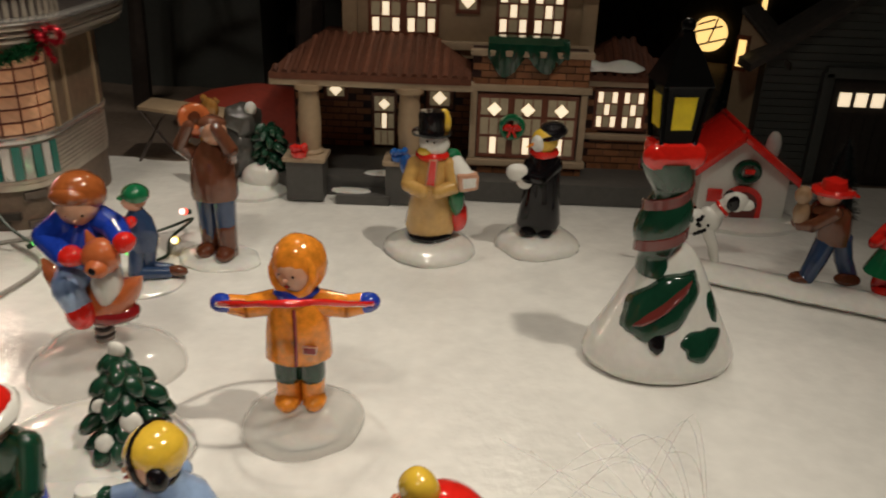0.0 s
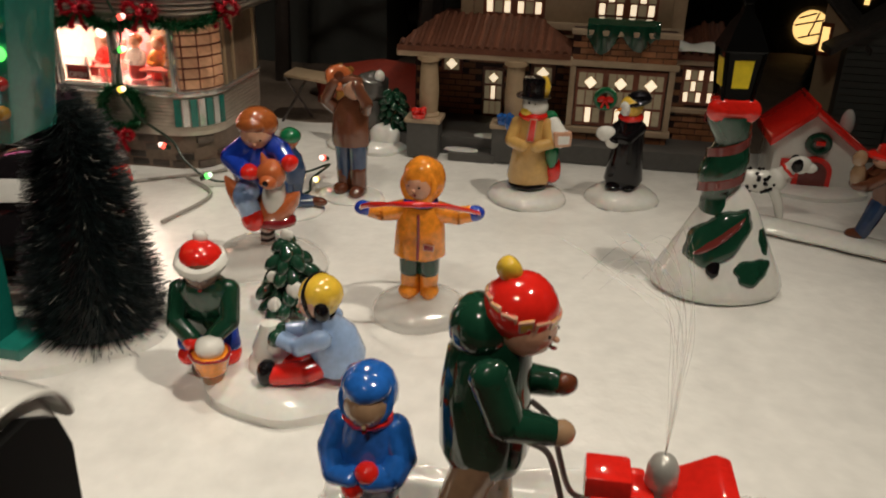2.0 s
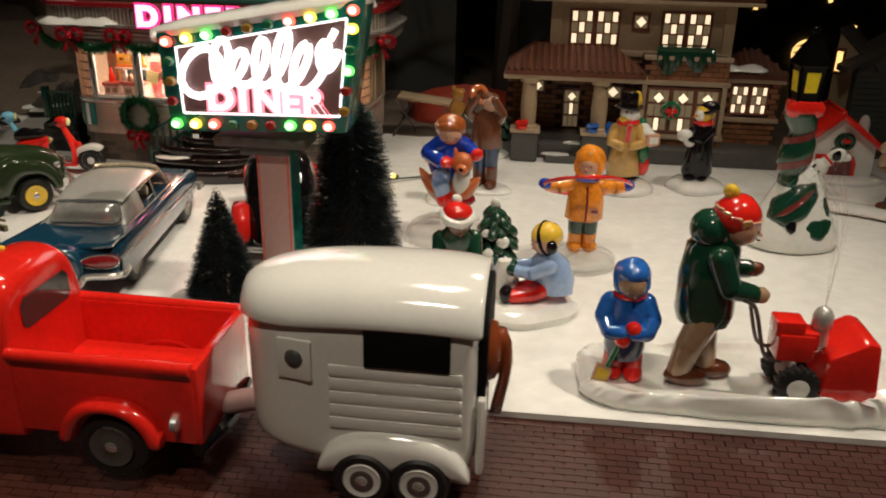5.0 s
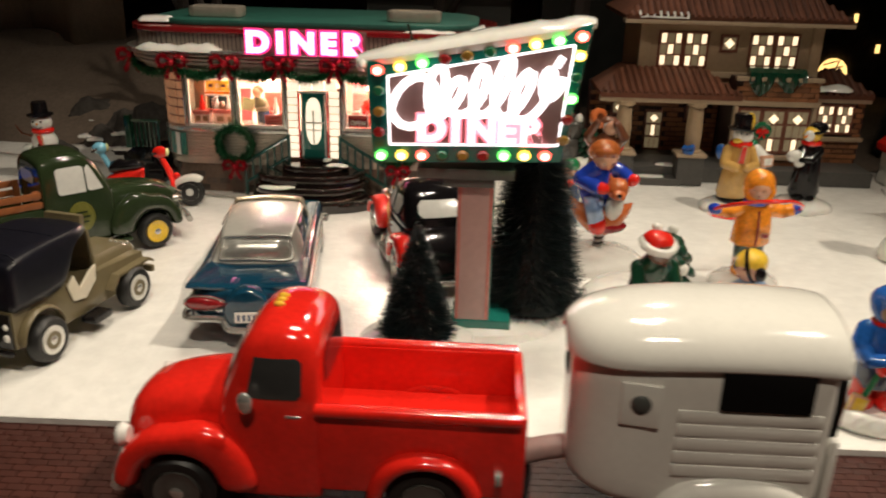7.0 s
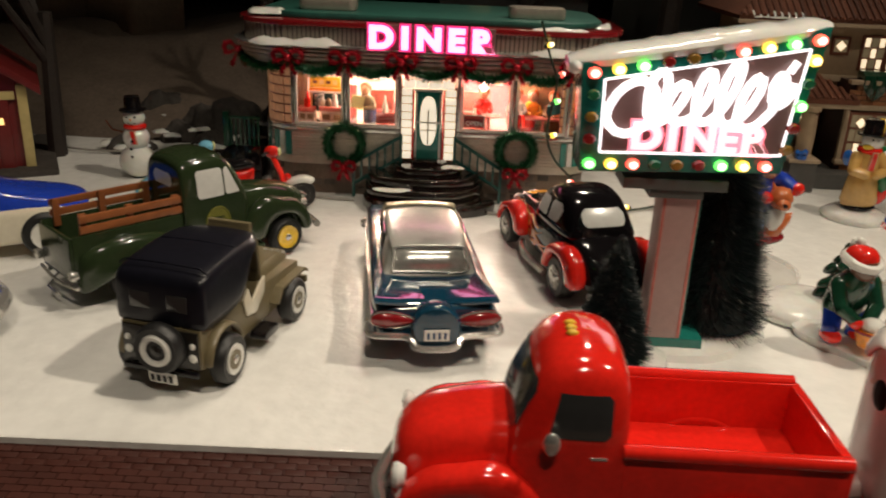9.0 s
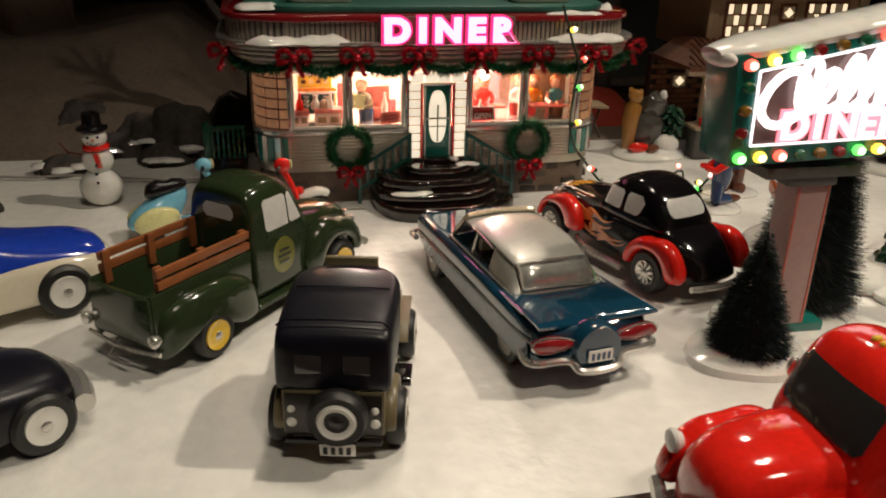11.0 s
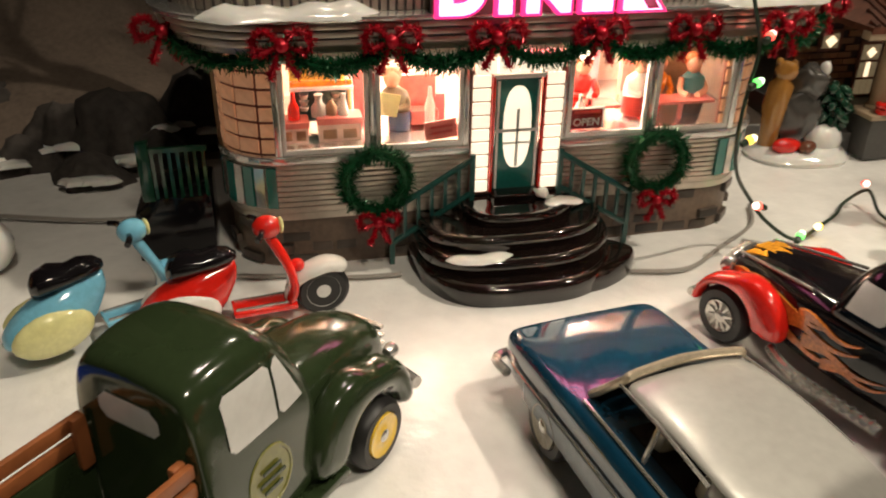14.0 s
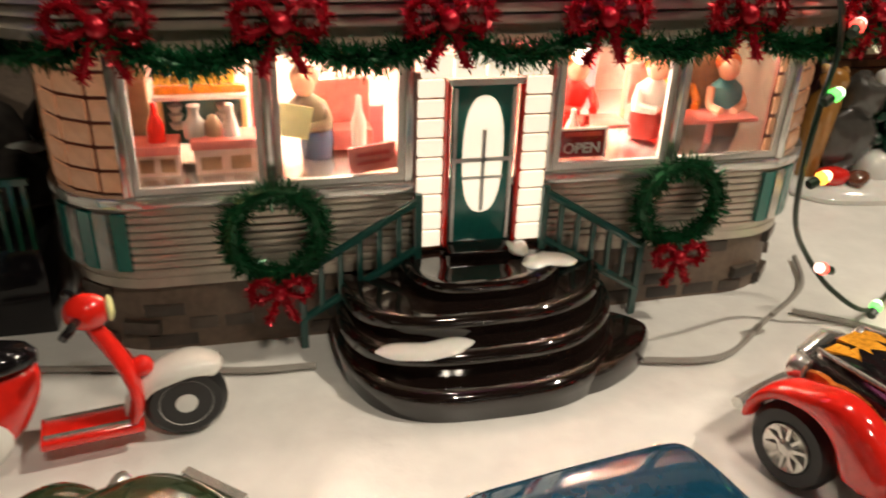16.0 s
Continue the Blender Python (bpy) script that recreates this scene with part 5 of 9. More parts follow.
def boulder(x, y, r, h, seed):
    b = B()
    prof = [(r * 1.0, -0.4), (r * 1.05, 0.2 * h), (r * 0.8, 0.55 * h), (r * 0.5, 0.85 * h), (0.05, h)]
    lathe(b, prof, 0, (0, 0), 22, 0.8, 0.55, seed)
    bmesh.ops.subdivide_edges(b, edges=list(b.edges), cuts=2, use_grid_fill=True)
    for v in b.verts:
        v.co += Vector((noise.noise(v.co * 0.5), noise.noise(v.co * 0.5 + Vector((9, 0, 0))), noise.noise(v.co * 0.6))) * r * 0.12 + Vector((noise.noise(v.co * 1.9), noise.noise(v.co * 1.9 + Vector((5, 0, 0))), noise.noise(v.co * 2.1))) * 0.16
    solid("boulder", b, "rock", "dark rough boulder with specks of snow", "rock", x, y, 0, group="dark boulders", sharp=180)
    rr = random.Random(seed)
    for _ in range(3):
        a = rr.uniform(3.4, 6.0)
        b = B()
        lathe(b, [(0.9, 0), (0.7, 0.2), (0.05, 0.3)], 0, (0, 0), 12, 0.7, 0.5, seed)
        solid("snow_tuft", b, "glaze_snow", "small tuft of snow on the dark rocks", "snow tuft", x + r * 0.86 * math.cos(a), y + r * 0.70 * math.sin(a), 0.25 * h + rr.uniform(0, 0.2 * h), group="snow tufts")


for i, (x, y, r, h) in enumerate(((-49.6, 57, 3.0, 4.0), (-45.5, 59, 2.6, 4.4), (-52.8, 58, 2.4, 3.2), (-58, 62, 3.4, 3.4), (-57.5, 52.5, 2.0, 1.3), (-50.5, 53.6, 1.8, 1.7), (-47.4, 55.0, 1.9, 2.2), (-54.6, 56.4, 1.7, 1.9))):
    boulder(x, y, r, h, i + 2)


def bare_tree(x, y, h, seed, r=0.7):
    t = thing("bare_tree", "dark leafless model tree with snow on its twigs", "tree", x, y, 0, 0, "bare trees")
    rr = random.Random(seed)
    b, sn = B(), B()

    def limb(p, d, ln, rad, depth):
        q = p + d * ln
        rod(b, p, q, rad, rad * 0.65, 0, 7)
        if depth == 0:
            ball(sn, q, (0.22, 0.22, 0.14), 0, u=6, v=5)
            return
        for _ in range(3 if depth > 1 else 2):
            e = (d + Vector((rr.uniform(-0.8, 0.8), rr.uniform(-0.8, 0.8), rr.uniform(-0.1, 0.5)))).normalized()
            limb(p.lerp(q, rr.uniform(0.6, 1)), e, ln * rr.uniform(0.5, 0.75), rad * 0.6, depth - 1)

    limb(Vector((0, 0, -0.2)), Vector((0.04, 0, 1)), h * 0.45, r, 3)
    part("trunk", b, "darkwood", t)
    tagged(part("twig_snow", sn, "glaze_snow", t), kind="stuff")


bare_tree(-62.5, 49.5, 26, 4, 0.8)
bare_tree(-43.5, 58.5, 24, 9, 1.0)
bare_tree(-10.0, 66, 40, 12, 1.3)
bare_tree(-24.0, 68, 34, 15, 0.8)


def curtain(x0, x1, y, z1, seed):
    b = B()
    n, loops = 90, []
    for i in range(n + 1):
        t = i / n
        x = x0 + (x1 - x0) * t
        w = 1.5 * math.sin(t * (x1 - x0) * 0.55 + seed) + 0.7 * noise.noise((x * 0.1, seed, 0))
        loops.append([(x, y + w, 0.6), (x + 1.5 * math.sin(x), y + w * 0.8 + 0.3, z1 / 2), (x, y + w * 0.6, z1)])
    loft(b, loops, 0, caps=False, closed=False)
    ob = solid("curtain", b, "curtain", "long beige pleated curtain hanging behind the table", "curtain", group="curtains")
    md = ob.modifiers.new("thick", "SOLIDIFY")
    md.thickness = 0.003
    return ob


curtain(-82, -61, 77, 110, 2)
curtain(-60, 60, 150, 130, 5)

# folded chair-like wire stand and red cloth behind the diner
b = B()
lathe(b, [(6.5, -0.2), (6.0, 1.5), (4.0, 2.8), (1.0, 3.4), (0.05, 3.5)], 0, (0, 0), 26, 0.6, 0.35, 3)
solid("red_cloth", b, "redcloth", "heap of dark red cloth behind the village", "cloth", -13.5, 63.5)
ft = thing("patio_table", "small dim patio table on wire legs behind the diner", "table", -16.2, 56.0)
b = B()
box(b, (0, 0, 3.4), (5.5, 2.6, 0.25), rot=(0, 6, 0), bev=0.06)
part("tabletop", b, "stucco", ft)
for x in (-2.2, 2.0):
    b = B()
    tube(b, smooth_line([(x - 1, -0.8, -0.1), (x, -0.2, 1.8), (x + 0.8, 0.3, 3.3)], 5), 0.1)
    tube(b, smooth_line([(x + 1, 0.8, -0.1), (x, 0.2, 1.8), (x - 0.8, -0.3, 3.3)], 5), 0.1)
    part("leg", b, "iron", ft)

# ---------- vehicles; each one looks along its own +y ----------


def body(name, stations, m, parent, label="", sub=2, k=0):
    """A body lofted along y. A station is y and a half outline of (half width, height) from the bottom middle to the top middle."""
    b = B()
    loops = []
    for y, half in stations:
        loops.append([(w, y, z) for w, z in half] + [(-w, y, z) for w, z in reversed(half)])
    loft(b, loops, k)
    return part(name, b, m, parent, label, sub=sub, sharp=180 if sub else 42)


def shell(name, stations, m, parent, panes, label="", level=3):
    """A lofted body like body(), with window panes that lie on its own surface. A pane: name, label, material, test of (x, y, z)."""
    b = B()
    loops = []
    for y, half in stations:
        loops.append([(w, y, z) for w, z in half] + [(-w, y, z) for w, z in reversed(half)])
    loft(b, loops)
    me = make_mesh(name, b, m, 180)
    tmp = bpy.data.objects.new("tmp", me)
    scene.collection.objects.link(tmp)
    md = tmp.modifiers.new("round", "SUBSURF")
    md.levels = md.render_levels = level
    fine = bpy.data.meshes.new_from_object(tmp.evaluated_get(bpy.context.evaluated_depsgraph_get()))
    bpy.data.objects.remove(tmp)
    fine.name = name
    whole = part(name, fine, m, parent, label)
    for pname, plabel, pm, planes in panes:
        b = bmesh.new()
        b.from_mesh(fine)
        for n, d in planes:
            n = Vector(n)
            bmesh.ops.bisect_plane(b, geom=b.verts[:] + b.edges[:] + b.faces[:], plane_co=n * d * CM / n.length_squared, plane_no=n, clear_outer=True)
        b.normal_update()
        for v in b.verts:
            v.co = v.co / CM + v.normal * 0.035
        part(pname, b, pm, whole, plabel, sharp=180)
    return whole


def cuts(*pairs):
    """Half spaces a*x + b*y + c*z <= d that bound a pane."""
    return [((a, b, c), d) for a, b, c, d in pairs]


def side_pane(s, x0, y0, y1, z0, z1, lean=0.0, back=0.0):
    return cuts((-s, 0, 0, -x0), (0, -1, -back, -y0 - back * z0), (0, 1, lean, y1 + lean * z0), (0, 0, -1, -z0), (0, 0, 1, z1), (0.0, 1, 1, y1 + z1 - 0.15), (0, -1, -1, -(y0 + z0) - 0.15), (0, -1, 1, z1 - y0 - 0.15))


def end_pane(fwd, y0, w, z0, z1):
    f = 1 if fwd else -1
    return cuts((0, -f, 0, -f * y0), (1, 0, 0, w), (-1, 0, 0, w), (0, 0, -1, -z0), (0, 0, 1, z1), (1, 0, 1, w + z1 - 0.25), (-1, 0, 1, w + z1 - 0.25), (1, 0, -1, w - z0 - 0.2), (-1, 0, -1, w - z0 - 0.2))


def wheel(parent, x, y, r, w, rim, rimlabel, hub=True, plate=None, fr=0.62, spokes=0):
    side = 1 if x > 0 else -1
    b = B()
    lathe(b, [(r * (fr - 0.02), -w * 0.4), (r * (fr + 0.06), -w / 2), (r * 0.88, -w / 2), (r, -w * 0.3), (r, w * 0.3), (r * 0.88, w / 2), (r * (fr + 0.06), w / 2), (r * (fr - 0.02), w * 0.36)], 0, seg=28)
    t = part("wheel", b, "tyre", parent, at=(x, y, r), rot=(0, 90 * side, 0))
    b = B()
    lathe(b, [(r * (fr + 0.02), w * 0.40), (r * fr, w * 0.55), (r * (fr - 0.08), w * 0.49), (r * 0.30, w * (0.42 if spokes else 0.48)), (r * 0.2, w * 0.55), (0.01, w * 0.60)], 0, seg=24)
    for i in range(spokes):
        a = 2 * math.pi * i / spokes
        box(b, (r * fr * 0.55 * math.cos(a), r * fr * 0.55 * math.sin(a), w * 0.50), (r * fr * 0.75, r * 0.07, w * 0.08), 0, (0, 0, math.degrees(a)))
    part("rim", b, rim, t, rimlabel)
    if plate:
        b = B()
        lathe(b, [(r * 0.40, w * 0.44), (r * 0.39, w * 0.56), (r * 0.3, w * 0.54), (0.01, w * 0.57)], 0, seg=20)
        part("hub_plate", b, plate, t, "dark wheel centre")
    if hub:
        b = B()
        ball(b, (0, 0, w * 0.52), (r * 0.2, r * 0.2, w * 0.12), 0, u=12, v=6)
        part("hub_cap", b, "chrome", t)
    return t


def arch(parent, x, y, r, w, m, name="fender", front=1.0, rear=1.0, top=1.0, r0=None, label=""):
    """A rounded fender over a wheel."""
    b = B()
    n = 12
    loops = []
    for i in range(n + 1):
        a = math.pi * i / n
        ext = front if a < math.pi / 2 else rear
        R = r * (1 + (ext - 1) * abs(math.cos(a)))
        yy, zz = R * math.cos(a), R * math.sin(a) * top
        ri = (r0 or r * 0.8)
        yi, zi = ri * math.cos(a), ri * math.sin(a)
        s = 1 if x > 0 else -1
        loops.append([(x - s * w / 2, y + yy * 0.97, zz), (x + s * w * 0.15, y + yy, zz * 0.99), (x + s * w * 0.42, y + yy * 0.95, zz * 0.94), (x + s * w * 0.5, y + (yy + yi) / 2, (zz + zi) / 2), (x + s * w * 0.42, y + yi, zi), (x - s * w / 2, y + yi, zi)])
    loft(b, loops)
    return part(name, b, m, parent, label, at=(0, 0, r0 or 1.2), sub=1, sharp=180)


def lights(parent, y, x, z, r, m="chrome", name="headlight", label="round chrome headlight"):
    for s in (-1, 1):
        b = B()
        lathe(b, [(r * 0.7, -0.25), (r, 0), (r * 0.9, 0.12), (0.02, 0.2)], 0, seg=16)
        part(name, b, m, parent, label, at=(s * x, y, z), rot=(-90 if y > 0 else 90, 0, 0))


# --- blue-green hardtop with tail fins ---
im = thing("finned_sedan", "glossy deep teal finned sedan with a silver roof", "car", -30.65, 24.75, 0, 8, "parked cars")
st = []
for y, zb, w, zs, wt, zt in ((-7.4, 1.25, 2.35, 2.45, 2.3, 2.7), (-7.2, 0.95, 2.7, 2.65, 2.6, 2.85), (-6.0, 0.8, 2.88, 2.75, 2.72, 2.9), (-3.5, 0.75, 2.88, 2.75, 2.7, 2.98), (0.5, 0.75, 2.84, 2.7, 2.66, 2.95), (4.0, 0.75, 2.84, 2.62, 2.66, 2.9), (7.2, 0.8, 2.84, 2.5, 2.66, 2.78), (8.1, 0.95, 2.78, 2.4, 2.6, 2.62), (8.4, 1.2, 2.5, 2.2, 2.3, 2.45)):
    st.append((y, [(0, zb), (w * 0.9, zb), (w, zb + 0.25), (w, zs - 0.1), (w * 0.99, zs), (wt, zt - 0.03), (wt * 0.92, zt), (0, zt + 0.03)]))
body("car_body", st, "impala", im, "deep teal car body", sub=2)


def deck(x, y):
    """Height of the gull-winged trunk deck."""
    a, t = abs(x), max(0.0, min(1.0, (-2.6 - y) / 4.8))
    return 2.97 + 0.4 * t * max(0.0, (a - 0.9) / 2.0) ** 1.3 - 0.22 * t * max(0.0, 1 - a / 1.0) ** 1.5


def deck_edge(u):
    return -7.0 - 0.75 * abs(u) ** 1.2


b = B()
rows = []
for dz in (0.0, -0.24):
    grid = []
    for j in range(15):
        row = []
        for i in range(25):
            u = -1 + 2 * i / 24
            y = -3.4 + (deck_edge(u) + 3.4) * j / 14
            x = u * (2.7 + 0.16 * (j / 14) ** 1.5)
            e = 0.06 if i in (0, 24) or j == 14 else 0.0
            row.append(b.verts.new((x * (1 - e * 0.3), y + e * 0.6, deck(x, y) + dz - e * (1 if dz == 0 else -1))))
        grid.append(row)
    rows.append(grid)
for g, flip in ((rows[0], False), (rows[1], True)):
    for j in range(14):
        for i in range(24):
            q = [g[j][i], g[j + 1][i], g[j + 1][i + 1], g[j][i + 1]]
            b.faces.new(q[::-1] if flip else q)
rim = lambda g: [g[j][0] for j in range(14)] + [g[14][i] for i in range(24)] + [g[j][24] for j in range(14, 0, -1)] + [g[0][i] for i in range(24, 0, -1)]
ra, rb = rim(rows[0]), rim(rows[1])
for i in range(len(ra)):
    k = (i + 1) % len(ra)
    b.faces.new((ra[i], rb[i], rb[k], ra[k]))
bmesh.ops.recalc_face_normals(b, faces=b.faces[:])
part("trunk_deck", b, "impala", im, "flat gull-winged trunk deck with tail fins", sharp=60)


for sx in (-1, 1):
    b = B()
    loft(b, [[(sx * 2.8, -6.8, 0.98), (sx * 2.88, -6.8, 1.1), (sx * 2.88, -6.8, 2.2), (sx * 2.8, -6.8, 2.26)], [(sx * 2.84, -1.0, 0.98), (sx * 2.92, -1.0, 1.1), (sx * 2.92, -1.0, 2.02), (sx * 2.84, -1.0, 2.08)], [(sx * 2.82, 6.4, 1.0), (sx * 2.89, 6.4, 1.1), (sx * 2.89, 6.4, 1.75), (sx * 2.82, 6.4, 1.8)]])
    part("side_flash", b, "palesteel", im, "pale blue-grey side panel")
    b = B()
    tube(b, [(sx * 2.86, -7.1, 2.3), (sx * 2.91, -1.0, 2.12), (sx * 2.88, 7.4, 1.85)], 0.05, 0, 6)
    part("side_strip", b, "chrome", im, "thin chrome side strip")
    b = B()
    loft(b, [[(sx * (1.98 + r * 0.98 * math.cos(a)), -7.35 - d, 2.3 + r * (0.34 + 0.09 * math.cos(a)) * math.sin(a) + 0.05 * math.cos(a)) for a in (2 * math.pi * i / 20 for i in range(20))] for r, d in ((1.0, 0.0), (1.0, 0.2), (0.86, 0.32), (0.4, 0.4), (0.05, 0.41))])
    tl = part("tail_light", b, "darkred", im, "red cat-eye tail light")
    b = B()
    tube(b, [(sx * (1.98 + 1.0 * math.cos(a)), -7.57, 2.3 + (0.35 + 0.09 * math.cos(a)) * math.sin(a) + 0.05 * math.cos(a)) for a in (2 * math.pi * i / 20 for i in range(21))], 0.05, 0, 6)
    part("light_bezel", b, "chrome", tl, "chrome bezel")
st = []
for y, w, z1 in ((-3.25, 1.78, 4.12), (-3.1, 1.9, 4.2), (-1.5, 2.02, 4.42), (0.8, 2.02, 4.45), (2.5, 1.95, 4.3), (2.75, 1.85, 4.2)):
    st.append((y, [(0, z1 - 0.2), (w * 0.9, z1 - 0.3), (w, z1 - 0.22), (w * 0.97, z1 - 0.08), (w * 0.7, z1), (0, z1 + 0.06)]))
body("roof", st, "silverpaint", im, "silver hardtop roof", sub=2)
st = []
for y, w, wt, z1 in ((-0.95, 2.28, 1.95, 4.36), (-1.05, 2.3, 1.97, 4.38), (-2.8, 2.32, 1.9, 4.16), (-3.35, 2.3, 1.86, 3.8), (-4.15, 2.25, 2.05, 3.05), (-4.2, 2.2, 2.0, 2.95)):
    st.append((y, [(0, 2.75), (w, 2.75), (w, 2.95), (w - (w - wt) * min(1, (z1 - 3.0) / 2.0), (2.95 + z1) / 2), (wt, z1 - 0.12), (wt * 0.8, z1), (0, z1 + 0.02)]))
body("rear_canopy", st, "silverpaint", im, "silver slope round the rear window", sub=1)
b = B()
loft(b, [[(x, y - 0.05, z + 0.05) for x in xs] for y, z, xs in ((-4.02, 3.2, (-1.75, -0.9, 0.9, 1.75)), (-3.4, 3.82, (-1.7, -0.9, 0.9, 1.7)), (-3.12, 4.02, (-1.62, -0.9, 0.9, 1.62)))], 0, caps=False, closed=False)
o = part("rear_window", b, "frost", im, "frosted silver wrap-round rear window")
md = o.modifiers.new("thick", "SOLIDIFY")
md.thickness = 0.0006
b = B()
tube(b, smooth_line([(-1.8, -4.1, 3.2), (-1.72, -3.45, 3.85), (-1.6, -3.2, 4.08), (0, -3.22, 4.12), (1.6, -3.2, 4.08), (1.72, -3.45, 3.85), (1.8, -4.1, 3.2), (0, -4.15, 3.2), (-1.8, -4.1, 3.2)], 4), 0.075)
part("window_trim", b, "chrome", im, "chrome window trim")
b = B()
box(b, (0, 0.6, 2.96), (3.7, 3.3, 0.12), bev=0.04)
part("cabin_floor", b, "black", im, "dark car interior")
for y in (-0.6, 1.3):
    b = B()
    box(b, (0, y, 3.25), (3.4, 0.5, 0.75), rot=(12, 0, 0), bev=0.2)
    part("seat", b, "cream", im, "cream bench seat")
b = B()
torus(b, (-0.9, 2.3, 3.45), 0.42, 0.06, 0, (60, 0, 0), 18, 5)
part("steering_wheel", b, "cream", im)
b = B()
loft(b, [[(-1.95, 3.9, 2.95), (0, 4.15, 2.95), (1.95, 3.9, 2.95)], [(-1.75, 2.75, 4.2), (0, 2.9, 4.28), (1.75, 2.75, 4.2)]], 0, caps=False, closed=False)
o = part("windscreen", b, "frost", im, "frosted windscreen")
md = o.modifiers.new("thick", "SOLIDIFY")
md.thickness = 0.0006
b = B()
tube(b, smooth_line([(-2.05, 3.9, 2.95), (-1.9, 2.75, 4.2), (-1.5, 2.75, 4.36), (0, 2.85, 4.42), (1.5, 2.75, 4.36), (1.9, 2.75, 4.2), (2.05, 3.9, 2.95)], 5), 0.13, 0, 8)
part("windscreen_trim", b, "gilt", im, "pale gilt windscreen frame")
for sx in (-1, 1):
    b = B()
    tube(b, [(sx * 2.2, 1.0, 2.98), (sx * 1.95, 0.9, 4.2)], 0.08)
    tube(b, smooth_line([(sx * 2.4, 3.7, 2.98), (sx * 2.4, -1.0, 3.02), (sx * 2.36, -4.2, 3.04)], 4), 0.06)
    tube(b, smooth_line([(sx * 1.98, 2.7, 4.12), (sx * 2.05, 0.5, 4.2), (sx * 2.08, -1.2, 4.12)], 4), 0.06)
    part("side_trim", b, "chrome", im)
b = B()
lathe(b, [(1.08, -0.5), (1.14, -0.2), (1.14, 0.25), (1.02, 0.42), (0.05, 0.46)], 0, seg=28)
part("spare_cover", b, "impala", im, "round spare wheel cover", at=(0, -7.5, 1.95), rot=(90, 0, 0))
for yb, zb, nm in ((-7.6, 1.5, "rear_bumper"), (8.5, 1.35, "front_bumper")):
    k = 1 if yb > 0 else -1
    b = B()
    tube(b, smooth_line([(-3.0, yb - k * 1.1, zb + 0.12), (-2.9, yb - k * 0.1, zb + 0.05), (-1.3, yb + k * 0.1, zb), (-0.9, yb + k * 0.42, zb - 0.35), (0, yb + k * 0.55, zb - 0.4), (0.9, yb + k * 0.42, zb - 0.35), (1.3, yb + k * 0.1, zb), (2.9, yb - k * 0.1, zb + 0.05), (3.0, yb - k * 1.1, zb + 0.12)], 5), 0.17, 0, 8)
    part(nm, b, "chrome", im, "chrome bumper")
b = B()
box(b, (0, -8.05, 1.75), (1.15, 0.1, 0.55), bev=0.05)
pl = part("number_plate", b, "white", im, "white plate with dark bars")
for i in range(4):
    b = B()
    box(b, (-0.38 + i * 0.25, -8.12, 1.75), (0.13, 0.03, 0.32))
    part("plate_bar", b, "denim", pl)
b = B()
for i in range(3):
    box(b, (0, 8.42, 1.55 + i * 0.25), (4.2, 0.16, 0.1))
part("grille", b, "chrome", im, "chrome grille bars")
lights(im, 8.35, 2.2, 2.05, 0.28)
for x in (-2.5, 2.5):
    for y in (5.0, -4.6):
        wheel(im, x * (1.0 if y > 0 else 0.95), y, 1.12, 0.75, "rim", "pale grey wheel")

# --- black hot rod with red fenders ---
hr = thing("hot_rod", "black hot rod with flame paint and red fenders", "car", -22.2, 30.55, 0, 18, "parked cars")
st = []
HR = ((-7.0, 1.3, 1.1, 1.7, 0.9), (-6.5, 1.7, 0.95, 2.35, 1.3), (-5.6, 2.0, 0.9, 3.1, 1.65), (-4.0, 2.2, 0.9, 3.8, 1.95), (-1.0, 2.25, 0.9, 3.65, 2.1), (0.6, 2.1, 0.9, 3.55, 1.9), (1.6, 1.85, 0.9, 3.5, 1.6), (5.0, 1.25, 0.9, 3.2, 1.05), (5.45, 1.1, 1.0, 2.9, 0.9))
for y, w, zb, zt, wt in HR:
    st.append((y, [(0, zb), (w * 0.9, zb), (w, zb + 0.3), (w, zt - 0.7), (wt, zt - 0.1), (wt * 0.5, zt), (0, zt + 0.02)]))
body("car_body", st, "black", hr, "glossy black body", sub=2)
st = []
for y, w, z0, z1, wt in ((-4.7, 1.85, 3.0, 3.6, 1.5), (-4.1, 2.05, 3.0, 4.5, 1.6), (-3.2, 2.2, 3.0, 5.25, 1.75), (-1.9, 2.25, 3.0, 5.55, 1.8), (-0.6, 2.2, 3.0, 5.45, 1.8), (0.2, 2.1, 3.0, 4.9, 1.7), (0.75, 1.95, 3.0, 3.55, 1.6)):
    st.append((y, [(0, z0), (w, z0), (w, min(z0 + 0.6, z1 - 0.2)), (wt, z1 - 0.25), (wt * 0.7, z1), (0, z1 + 0.05)]))
shell("cab", st, "black", hr, (
    ("rear_window", "pale rear window", "window_white", end_pane(False, -3.0, 1.25, 3.95, 4.8)),
    ("side_window", "pale side window", "window_white", side_pane(1, 1.5, -1.45, -0.05, 3.75, 4.8, 0.2)), ("side_window", "pale side window", "window_white", side_pane(-1, 1.5, -1.45, -0.05, 3.75, 4.8, 0.2)),
    ("side_window", "pale side window", "window_white", side_pane(1, 1.5, -2.85, -1.75, 3.75, 4.8, 0, 0.25)), ("side_window", "pale side window", "window_white", side_pane(-1, 1.5, -2.85, -1.75, 3.75, 4.8, 0, 0.25))), "black cab roof")


def rod_side(y):
    """Half width of the body at y."""
    for p, q in zip(HR, HR[1:]):
        if p[0] <= y <= q[0]:
            return p[1] + (q[1] - p[1]) * (y - p[0]) / (q[0] - p[0])
    return HR[-1][1]


